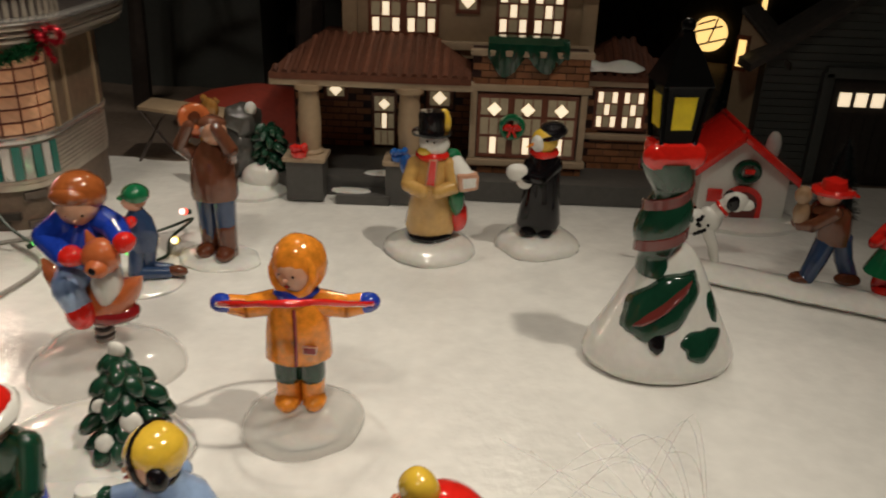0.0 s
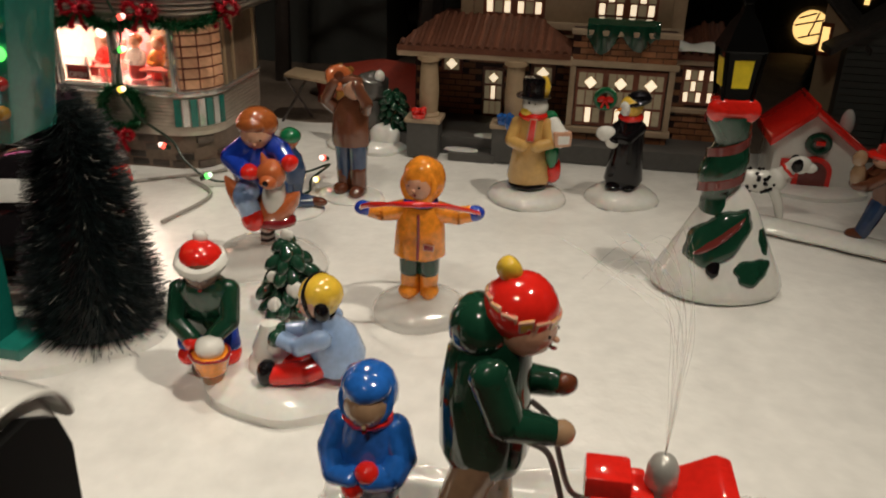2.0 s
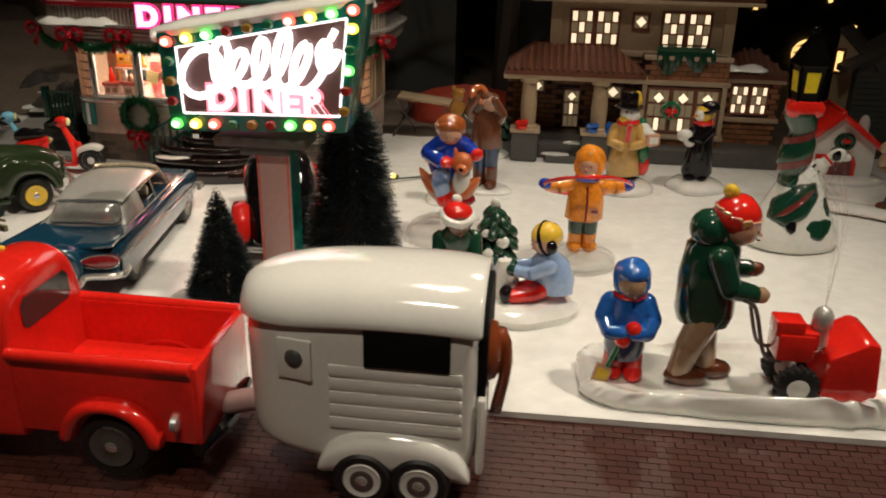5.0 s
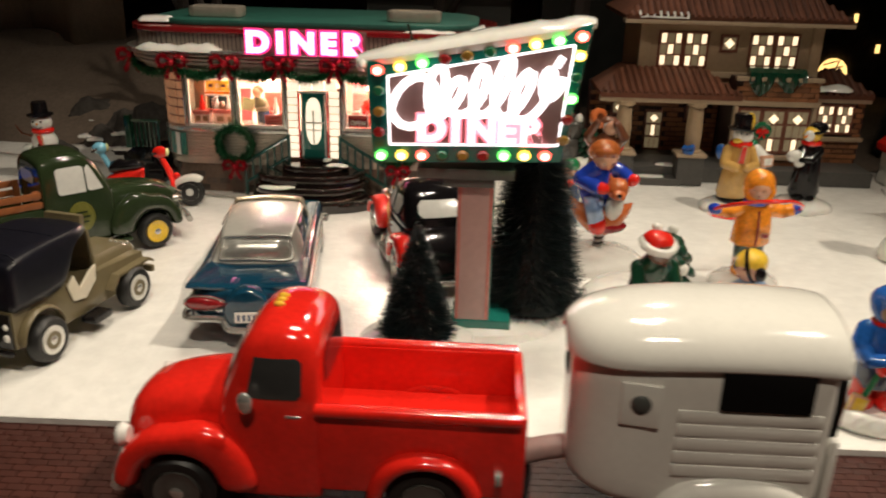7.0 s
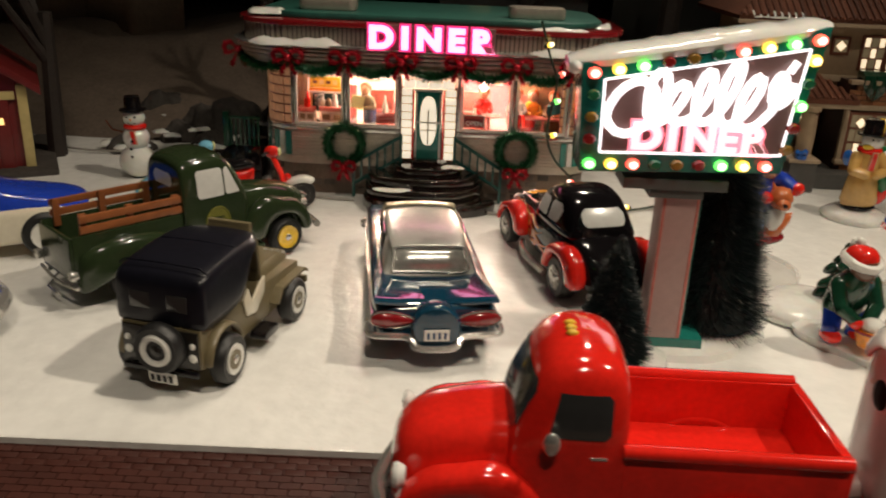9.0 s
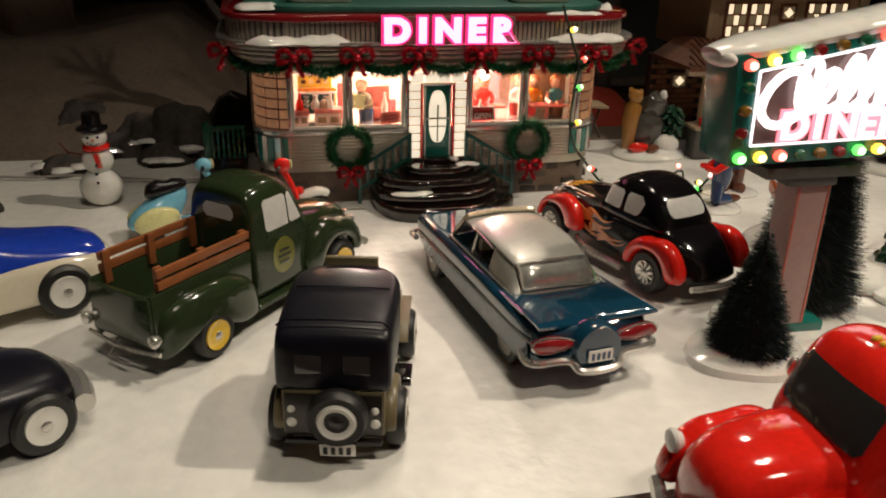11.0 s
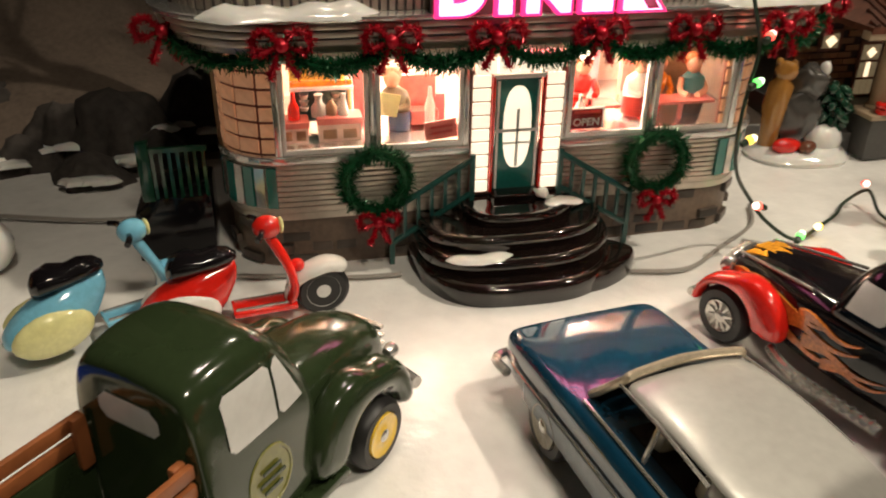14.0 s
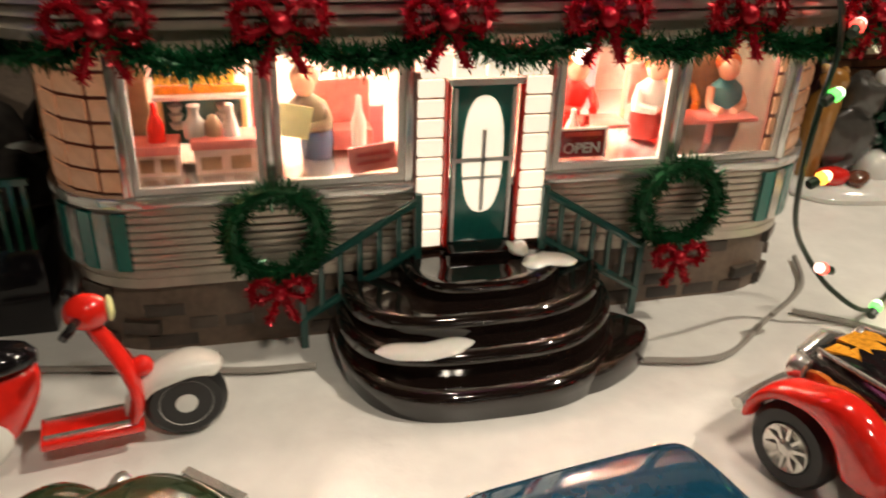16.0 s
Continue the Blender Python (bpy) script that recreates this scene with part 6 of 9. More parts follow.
def tongue(parent, sx, y0, z0, length, h, rise, m, name="flame"):
    """One licking tongue of painted flame along the body side, its tip curling upwards."""
    b = B()
    loops = []
    for i in range(13):
        t = i / 12
        y = y0 - length * t
        w = h * (1 - t) ** 0.7 * (0.55 + 0.45 * math.sin(math.pi * min(1, t * 2.2 + 0.25))) + 0.015
        z = z0 + rise * t * t + 0.16 * math.sin(t * 6.0)
        x = rod_side(y) + 0.005
        loops.append([(sx * (x - 0.12), y, z - w), (sx * (x + 0.03), y, z - w), (sx * (x + 0.035), y, z + w), (sx * (x - 0.12), y, z + w)])
    loft(b, loops)
    part(name, b, m, parent, "orange flame paint")


for s in (-1, 1):
    for i, (y0, z0, ln, h, rise) in enumerate(((4.9, 2.2, 3.2, 0.5, 0.5), (4.6, 1.75, 4.2, 0.4, -0.1), (4.2, 2.45, 4.0, 0.34, 0.35), (3.2, 1.5, 3.6, 0.3, 0.3), (2.4, 2.1, 3.4, 0.3, 0.45), (1.2, 1.8, 3.2, 0.26, 0.3), (1.6, 2.6, 2.6, 0.2, 0.3), (0.2, 1.5, 2.4, 0.22, 0.5))):
        tongue(hr, s, y0, z0, ln, h, rise, "flame")
    arch(hr, s * 2.35, -4.4, 1.65, 1.2, "red", "rear_fender", 1.15, 1.5, 1.15, 1.2, "red rear fender")
    arch(hr, s * 2.0, 4.3, 1.55, 1.1, "red", "front_fender", 0.95, 1.75, 1.1, 1.15, "red front fender")
    b = B()
    tube(b, smooth_line([(s * 1.9, 2.3, 0.75), (s * 2.3, 1.0, 0.6), (s * 2.45, -2.4, 0.6)], 5), 0.2, 0, 8)
    for i in range(9):
        torus(b, (s * 2.4, 0.8 - i * 0.36, 0.6), 0.2, 0.06, 0, (90, 0, 0), 12, 5)
    part("exhaust_pipe", b, "chrome", hr, "chrome side pipe")
for i, (x, y, ln, h) in enumerate(((-0.62, 4.9, 2.3, 0.26), (0.0, 5.0, 3.1, 0.36), (0.62, 4.9, 2.3, 0.26), (-0.3, 4.5, 2.7, 0.18), (0.32, 4.5, 2.7, 0.18))):
    b = B()
    loops = []
    for k in range(11):
        t = k / 10
        yy, w = y - ln * t, h * (1 - t) ** 0.7 + 0.01
        xx = x + 0.18 * math.sin(t * 5 + i)
        zz = 3.18 + (5.0 - yy) * 0.088 - 0.09 * abs(xx)
        loops.append([(xx - w, yy, zz - 0.1), (xx + w, yy, zz - 0.1), (xx + w, yy, zz + 0.02), (xx - w, yy, zz + 0.02)])
    loft(b, loops)
    part("hood_flame", b, "hoodflame", hr, "yellow hood flame")
b = B()
prism(b, [(-0.8, 1.0), (0.8, 1.0), (0.85, 2.8), (0, 3.1), (-0.85, 2.8)], 5.35, 5.6, "y", 0, 0.05)
part("grille", b, "chrome", hr, "chrome radiator grille")
for s in (-1, 1):
    b = B()
    tube(b, [(s * 0.95, 5.0, 3.12), (s * 1.5, 1.5, 3.45)], 0.07, 0, 8)
    part("hood_strip", b, "chrome", hr, "chrome hood strip")
for yb, nm in ((-7.25, "rear_bumper"), (6.3, "front_bumper")):
    b = B()
    tube(b, smooth_line([(-2.0, yb * 0.97, 1.1), (0, yb, 1.0), (2.0, yb * 0.97, 1.1)], 6), 0.17, 0, 8)
    part(nm, b, "chrome", hr, "chrome bumper bar")
lights(hr, 5.2, 1.25, 2.6, 0.38)
for x in (-2.25, 2.25):
    wheel(hr, x, -4.4, 1.2, 0.95, "chrome", "silver spoked rim", fr=0.56, spokes=10)
    wheel(hr, x * 0.88, 4.3, 1.12, 0.8, "chrome", "silver spoked rim", fr=0.56, spokes=10)

# --- olive jeep with black canvas ---
jp = thing("jeep", "olive army jeep with a black canvas top and spare wheel", "car", -39.86, 18.33, 0, -13, "parked cars")
b = B()
prism(b, [(-4.45, 1.15), (-1.2, 1.0), (3.0, 1.0), (5.0, 1.5), (5.0, 2.6), (1.4, 2.85), (1.0, 2.3), (0.2, 1.75), (-0.6, 1.9), (-1.0, 2.9), (-4.45, 3.0)], -1.85, 1.85, "x", 0, 0.12)
tb = part("tub", b, "olive", jp, "olive metal tub with low door cut-outs")
b = B()
box(b, (0, -4.5, 2.05), (3.5, 0.08, 1.7), bev=0.03)
part("tail_panel", b, "darkolive", tb, "dark tail panel")
b = B()
loft(b, [[(w * k, y, z) for k, z in ((-1, 2.2), (-1, zt - 0.25), (-0.85, zt), (0.85, zt), (1, zt - 0.25), (1, 2.2))] for y, w, zt in ((1.4, 1.55, 3.35), (3.0, 1.4, 3.28), (4.9, 1.2, 3.1), (5.1, 1.15, 3.0))])
part("hood", b, "olive", jp, "olive hood")
for s in (-1, 1):
    b = B()
    prism(b, [(1.7, 1.6), (2.3, 2.25), (4.9, 2.3), (5.3, 2.05), (5.3, 1.9), (4.85, 2.12), (2.4, 2.08), (1.9, 1.5)], s * 1.45, s * 2.3, "x", 0, 0.04)
    part("front_fender", b, "olive", jp, "flat front fender")
    arch(jp, s * 1.95, -2.95, 1.45, 0.6, "olive", "rear_fender", 1.0, 1.0, 1.05, 1.25)
    b = B()
    prism(b, rounded(-0.2, 1.2, 0.55, 0.95, 0.18), s * 1.75, s * 2.55, "x", 0, 0.05)
    part("side_step", b, "black", jp, "black side step")
    b = B()
    tube(b, [(s * 1.5, 1.5, 2.8), (s * 1.42, 1.4, 4.9)], 0.09)
    part("windscreen_post", b, "olive", jp)
    b = B()
    prism(b, [(-1.0, 2.9), (-0.7, 2.0), (0.15, 1.85), (1.0, 2.5), (1.1, 3.3), (0.6, 3.1), (-0.2, 2.5), (-0.5, 3.3)], s * 1.86, s * 1.98, "x", 0, 0.04)
    part("door_curtain", b, "cream", jp, "rolled pale door curtain")
st = []
for y, w, z0, z1 in ((-4.45, 1.98, 2.95, 4.6), (-4.3, 2.08, 2.9, 5.1), (-4.05, 2.12, 2.9, 5.38), (-2.0, 2.16, 2.9, 5.52), (-1.0, 2.16, 3.1, 5.55), (-0.6, 2.15, 4.4, 5.54), (0.0, 2.12, 4.95, 5.54), (0.5, 1.98, 4.95, 5.5), (1.0, 1.66, 4.95, 5.42), (1.4, 1.4, 4.9, 5.3), (1.5, 1.34, 4.9, 5.2)):
    st.append((y, [(0, z0), (w * 0.97, z0), (w, z0 + 0.1), (w * 0.98, z1 - 0.28), (w * 0.93, z1 - 0.1), (w * 0.8, z1), (0, z1 + 0.03)]))
canvas = body("canvas_top", st, "softblack", jp, "black canvas top", sub=1)
for x in (-0.85, 0.85):
    b = B()
    box(b, (x, -4.42, 4.05), (0.95, 0.08, 0.75), bev=0.06)
    part("canvas_window", b, "window_dark", canvas, "small dark canvas window")
for y in (-3.9, -1.2):
    b = B()
    tube(b, [(-2.0, y, 5.3), (-1.7, y, 5.53), (0, y, 5.575), (1.7, y, 5.53), (2.0, y, 5.3)], 0.04, 0, 6)
    part("canvas_seam", b, "softblack", canvas)
b = B()
prism(b, [(-1.55, 3.0), (1.55, 3.0), (1.45, 4.4), (1.05, 5.4), (-1.05, 5.4), (-1.45, 4.4)], 1.45, 1.58, "y", 0, 0.04)
ws = part("windscreen", b, "olive", jp, "olive windscreen frame")
b = B()
prism(b, [(-1.35, 3.6), (1.35, 3.6), (1.25, 4.4), (0.95, 5.0), (-0.95, 5.0), (-1.25, 4.4)], 1.58, 1.63, "y", 0, 0.02)
part("windscreen_pane", b, "window_dark", ws)
b = B()
box(b, (0, 1.62, 5.3), (2.15, 0.3, 0.6), bev=0.08)
part("windscreen_header", b, "olive", ws, "olive header over the windscreen")
for x in (-0.95, 0.95):
    b = B()
    box(b, (x, -0.4, 2.3), (1.3, 1.0, 0.5), bev=0.15)
    box(b, (x, -0.95, 3.0), (1.3, 0.3, 1.2), rot=(8, 0, 0), bev=0.12)
    part("seat", b, "olive", jp)
b = B()
lathe(b, [(0.5, -0.4), (0.98, -0.4), (1.1, -0.25), (1.1, 0.1), (0.98, 0.32), (0.68, 0.28)], 0, seg=28)
sp = part("spare_wheel", b, "tyre", jp, "spare wheel with a white ring", at=(0.2, -4.9, 2.2), rot=(90, 0, 0))
b = B()
torus(b, (0, 0, 0.29), 0.58, 0.14, 0, n=28, m=6)
part("rim_ring", b, "white", sp)
b = B()
lathe(b, [(0.5, 0.2), (0.3, 0.22), (0.24, 0.3), (0.02, 0.34)], 0, seg=16)
part("hub_cap", b, "darkolive", sp)
for s in (-1, 1):
    for z, r in ((2.3, 0.15), (1.75, 0.2)):
        b = B()
        ball(b, (s * 1.5, -4.56, z), (r, 0.1, r), u=10, v=6)
        part("tail_lamp", b, "white", jp, "round white tail lamp")
b = B()
box(b, (0, -4.6, 1.0), (3.5, 0.22, 0.26), bev=0.08)
part("rear_bumper", b, "black", jp)
b = B()
box(b, (0.15, -4.78, 0.75), (1.3, 0.08, 0.55), rot=(8, 0, 0), bev=0.04)
pl = part("number_plate", b, "white", jp, "white plate with dark bars")
for i in range(4):
    b = B()
    box(b, (-0.28 + i * 0.28, -4.85, 0.75), (0.15, 0.03, 0.32), rot=(8, 0, 0))
    part("plate_bar", b, "black", pl)
b = B()
box(b, (0, 5.35, 1.45), (4.3, 0.28, 0.36), bev=0.06)
part("front_bumper", b, "olive", jp)
b = B()
for i in range(4):
    box(b, (0.35 + i * 0.33, 4.4, 3.17), (0.18, 0.06, 0.12))
part("stencil_bar", b, "window_white", jp, "pale stencilled bars")
lights(jp, 5.1, 0.85, 2.6, 0.3, "window_white")
for x in (-2.15, 2.15):
    for y in (-2.95, 3.5):
        wheel(jp, x, y, 1.1, 0.75, "white", "white wheel rim", hub=True, plate="olive")

# --- dark green stake-bed pickup ---
gp = thing("stake_pickup", "dark green pickup with wooden stakes and yellow wheels", "truck", -44.1, 27.9, 0, -42, "parked cars")
st = []
for y, w, zb, zt, wt in ((1.6, 1.75, 1.1, 4.2, 1.6), (3.0, 1.6, 1.1, 4.25, 1.4), (5.5, 1.4, 1.1, 4.0, 1.15), (7.0, 1.2, 1.2, 3.5, 0.95), (7.5, 0.9, 1.5, 2.8, 0.7)):
    st.append((y, [(0, zb), (w * 0.9, zb), (w, zb + 0.3), (w, zt - 0.9), (wt, zt - 0.15), (wt * 0.5, zt), (0, zt + 0.03)]))
body("hood", st, "pickup", gp, "rounded green hood", sub=2)
st = []
for y, w, zt, wt in ((-1.5, 2.0, 6.0, 1.7), (-1.42, 2.1, 6.5, 1.85), (-0.6, 2.15, 6.75, 1.95), (0.6, 2.15, 6.8, 1.95), (1.45, 2.12, 6.6, 1.9), (2.2, 2.05, 5.5, 1.75), (2.9, 1.95, 4.2, 1.65)):
    st.append((y, [(0, 1.1), (w * 0.95, 1.1), (w, 1.4), (w, 3.0), (w, min(4.3, zt - 0.5)), (wt, zt - 0.3), (wt * 0.7, zt), (0, zt + 0.08)]))
shell("cab", st, "pickup", gp, (
    ("rear_window", "pale rear window", "window_white", end_pane(False, -1.25, 0.95, 5.05, 5.8)),
    ("windscreen", "pale windscreen", "window_white", end_pane(True, 1.9, 1.35, 4.6, 6.0)),
    ("side_window", "pale door window", "window_white", side_pane(1, 1.5, -0.65, 0.95, 4.45, 6.0)), ("side_window", "pale door window", "window_white", side_pane(-1, 1.5, -0.65, 0.95, 4.45, 6.0)),
    ("quarter_window", "pale quarter window", "window_white", side_pane(1, 1.4, 1.05, 2.0, 4.45, 5.95, 0.45)), ("quarter_window", "pale quarter window", "window_white", side_pane(-1, 1.4, 1.05, 2.0, 4.45, 5.95, 0.45))), "rounded green cab")
for s in (-1, 1):
    b = B()
    lathe(b, [(0.95, 0), (0.92, 0.06), (0.84, 0.06), (0.82, 0.03), (0.02, 0.04)], 0, seg=24, sy=0.85)
    bd = part("door_badge", b, "badge", gp, "olive yellow oval door badge with bars", at=(s * 2.12, 0.5, 2.95), rot=(0, 90 * s, 0))
    for i in range(3):
        b = B()
        box(b, (0.3 - i * 0.3, 0, 0.09), (0.1, 0.9 - 0.25 * abs(i - 1), 0.04))
        part("badge_bar", b, "pickup", bd)
    arch(gp, s * 1.95, 4.9, 1.75, 1.2, "pickup", "front_fender", 1.15, 1.7, 1.3, 1.2, "green front fender")
    b = B()
    loops = []
    for y, h, w in ((-7.45, 2.3, 2.0), (-7.2, 2.95, 2.45), (-6.2, 3.45, 2.75), (-4.8, 3.55, 2.85), (-3.2, 3.45, 2.8), (-2.0, 2.9, 2.6), (-1.5, 1.9, 2.3)):
        lo = 0.75 if abs(y + 4.85) > 1.6 else 0.75 + 1.0 * (1 - ((y + 4.85) / 1.6) ** 2) ** 0.5
        loops.append([(s * 1.7, y, lo), (s * (w - 0.08), y, lo), (s * w, y, min(lo + 0.3, h - 0.3)), (s * (w - 0.03), y, h - 0.55), (s * (w - 0.35), y, h - 0.08), (s * 1.75, y, h)])
    loft(b, loops)
    part("rear_fender", b, "pickup", gp, "long rounded green rear fender", sub=2, sharp=180)
    b = B()
    box(b, (s * 2.1, 0.8, 1.0), (0.7, 5.0, 0.25), bev=0.06)
    part("running_board", b, "pickup", gp)
    b = B()
    box(b, (s * 1.8, -4.5, 2.65), (0.26, 6.0, 2.3), bev=0.1)
    part("bed_side", b, "pickup", gp)
    for y in (-6.75, -4.3, -1.75):
        b = B()
        box(b, (s * 1.6, y, 4.1), (0.22, 0.36, 1.5), bev=0.05)
        part("stake", b, "wood", gp, "brown wooden stake")
    for z in (4.05, 4.6):
        b = B()
        box(b, (s * 1.78, -4.25, z), (0.18, 5.5, 0.38), bev=0.05)
        part("stake_rail", b, "wood", gp, "brown wooden rail")
b = B()
box(b, (0, -4.5, 1.75), (3.5, 6.0, 0.3))
part("bed_floor", b, "pickup", gp)
b = B()
box(b, (0, -7.5, 2.55), (3.7, 0.3, 2.3), bev=0.12)
part("tailgate", b, "pickup", gp, "green tailgate")
b = B()
tube(b, smooth_line([(-2.2, -7.6, 1.2), (0, -7.8, 1.1), (2.2, -7.6, 1.2)], 5), 0.1, 0, 8)
tube(b, [(-0.6, -7.4, 1.2), (-0.6, -8.0, 0.6), (0.6, -8.0, 0.55)], 0.07)
part("rear_bumper", b, "chrome", gp, "chrome bumper and hitch")
lights(gp, 6.75, 1.6, 2.75, 0.24)
lights(gp, -7.75, 2.1, 1.9, 0.3, "chrome", "tail_lamp", "round chrome tail lamp")
b = B()
tube(b, smooth_line([(-2.2, 7.3, 1.35), (0, 7.9, 1.3), (2.2, 7.3, 1.35)], 5), 0.22, 0, 8)
part("front_bumper", b, "chrome", gp)
b = B()
for i in range(5):
    box(b, (0, 7.35 + 0.05 * i, 1.7 + i * 0.28), (1.9 - 0.1 * i, 0.2, 0.12))
part("grille", b, "chrome", gp)
for x in (-2.15, 2.15):
    for y in (4.9, -4.85):
        wheel(gp, x * (0.98 if y > 0 else 1.12), y, 1.12, 0.8, "yellow", "yellow wheel rim")

# --- glossy red pickup on the brick road ---
rp = thing("red_pickup", "glossy red pickup towing a horse trailer on the brick road", "truck", -24.0, 6.95, 0, 90, "parked cars")
st = []
for y, w, zb, zt, wt in ((1.0, 2.1, 1.0, 4.6, 1.8), (2.5, 2.0, 1.0, 4.75, 1.7), (4.6, 1.9, 1.0, 4.55, 1.6), (6.0, 1.75, 1.1, 4.2, 1.35), (6.7, 1.4, 1.4, 3.4, 1.1)):
    st.append((y, [(0, zb), (w * 0.9, zb), (w, zb + 0.3), (w, zt - 1.1), (wt, zt - 0.2), (wt * 0.5, zt), (0, zt + 0.03)]))
body("hood", st, "red", rp, "rounded red hood", sub=2)
st = []
for y, w, zt, wt in ((-0.5, 2.35, 6.2, 1.95), (-0.42, 2.5, 6.85, 2.1), (0.1, 2.58, 7.2, 2.22), (1.1, 2.58, 7.3, 2.25), (1.95, 2.54, 7.0, 2.2), (2.55, 2.4, 5.9, 2.0), (3.2, 2.2, 4.5, 1.8)):
    st.append((y, [(0, 1.0), (w * 0.95, 1.0), (w, 1.3), (w, 3.0), (w, min(4.5, zt - 0.5)), (wt, zt - 0.4), (wt * 0.7, zt), (0, zt + 0.1)]))
shell("cab", st, "red", rp, (
    ("rear_window", "dark rear window", "window_dark", end_pane(False, -0.1, 1.5, 5.0, 6.2)),
    ("windscreen", "dark windscreen", "window_dark", end_pane(True, 2.0, 1.85, 4.75, 6.35)),
    ("side_window", "dark side window", "window_dark", side_pane(1, 1.6, 0.1, 1.9, 4.95, 6.3, 0.2)), ("side_window", "dark side window", "window_dark", side_pane(-1, 1.6, 0.1, 1.9, 4.95, 6.3, 0.2))), "rounded red cab")
for s in (-1, 1):
    arch(rp, s * 2.35, 4.4, 1.95, 1.15, "red", "front_fender", 1.15, 1.5, 1.2, 1.35, "red front fender")
    arch(rp, s * 2.5, -3.9, 1.75, 1.0, "red", "rear_fender", 1.15, 1.15, 1.05, 1.35, "red rear fender")
    b = B()
    prism(b, [(-7.0, 1.5), (-0.3, 1.5), (-0.3, 4.55), (-7.0, 4.55)], s * 2.25 - 0.16, s * 2.25 + 0.16, "x", 0, 0.1)
    part("bed_side", b, "red", rp, "red bed side")
    b = B()
    tube(b, [(s * 2.38, -7.0, 4.5), (s * 2.38, -0.3, 4.55)], 0.24, 0, 12)
    part("bed_rail", b, "red", rp)
    b = B()
    ball(b, (s * 2.82, 1.85, 4.95), (0.16, 0.26, 0.4))
    rod(b, (s * 2.3, 1.9, 4.7), (s * 2.8, 1.85, 4.8), 0.07)
    part("mirror", b, "chrome", rp, "chrome door mirror")
    b = B()
    box(b, (s * 2.52, 0.4, 4.35), (0.1, 0.5, 0.1), bev=0.03)
    part("door_handle", b, "chrome", rp)
    b = B()
    lathe(b, [(0.28, 0), (0.25, 0.2), (0.02, 0.25)], 0, seg=12)
    part("tail_lamp", b, "chrome", rp, "chrome tail lamp", at=(s * 2.55, -6.2, 2.4), rot=(90, 0, 0))
b = B()
box(b, (0, -3.6, 2.5), (4.4, 6.7, 0.5))
part("bed_floor", b, "red", rp)
b = B()
box(b, (0, -7.0, 3.0), (4.7, 0.35, 3.1), bev=0.12)
part("tailgate", b, "red", rp, "red tailgate")
b = B()
tube(b, smooth_line([(-2.4, -7.0, 1.25), (0, -7.35, 1.2), (2.4, -7.0, 1.25)], 5), 0.25, 0, 8)
part("rear_bumper", b, "black", rp)
b = B()
tube(b, smooth_line([(-2.4, 6.5, 1.3), (0, 7.1, 1.2), (2.4, 6.5, 1.3)], 5), 0.28, 0, 8)
part("front_bumper", b, "chrome", rp)
lights(rp, 6.3, 2.1, 3.1, 0.42, "window_white")
for i in range(3):
    b = B()
    ball(b, (-0.35 + 0.35 * i, 1.2, 7.32), (0.13, 0.2, 0.12), u=8, v=6)
    part("roof_lamp", b, "yellow", rp, "small yellow roof lamp")
for x in (-2.3, 2.3):
    for y in (4.4, -3.9):
        wheel(rp, x, y, 1.3, 0.85, "grey", "dark grey wheel rim")

# --- white horse trailer ---
ht = thing("horse_trailer", "white rounded horse trailer on the brick road", "trailer", -10.6, 6.9, 0, 90, "parked cars")
st = []
for y, w, zb, zt in ((-3.45, 2.35, 1.4, 7.9), (-3.0, 2.4, 1.2, 8.0), (-1.0, 2.45, 1.1, 8.1), (1.6, 2.42, 1.2, 8.0), (3.3, 2.25, 1.35, 7.8), (4.3, 1.8, 1.6, 7.5), (4.75, 1.2, 2.0, 7.15), (4.85, 0.7, 2.4, 6.95)):
    st.append((y, [(0, zb), (w * 0.9, zb), (w, zb + 0.3), (w, zt - 1.9), (w * 1.0, zt - 1.4), (w * 0.82, zt - 0.35), (w * 0.4, zt), (0, zt + 0.04)]))
body("shell", st, "white", ht, "white trailer shell", sub=2)
b = B()
loops = []
for y, w, zt in ((-3.48, 2.45, 8.02), (-2.9, 2.53, 8.12), (-1.0, 2.56, 8.2), (1.6, 2.52, 8.12), (3.4, 2.35, 7.92), (4.45, 1.9, 7.62), (4.95, 1.25, 7.3), (5.05, 0.75, 7.1)):
    half = [(w, max(zt - 1.47, 6.45)), (w * 1.02, max(zt - 1.2, 6.6)), (w * 0.84, zt - 0.35), (w * 0.4, zt + 0.02), (0, zt + 0.08)]
    loops.append([(p, y, z) for p, z in half] + [(-p, y, z) for p, z in reversed(half[:-1])])
loft(b, loops, 0, caps=False, closed=False)
o = part("roof_skin", b, "white", ht, "white rounded roof", sub=2, sharp=180)
md = o.modifiers.new("thick", "SOLIDIFY")
md.thickness = 0.0012
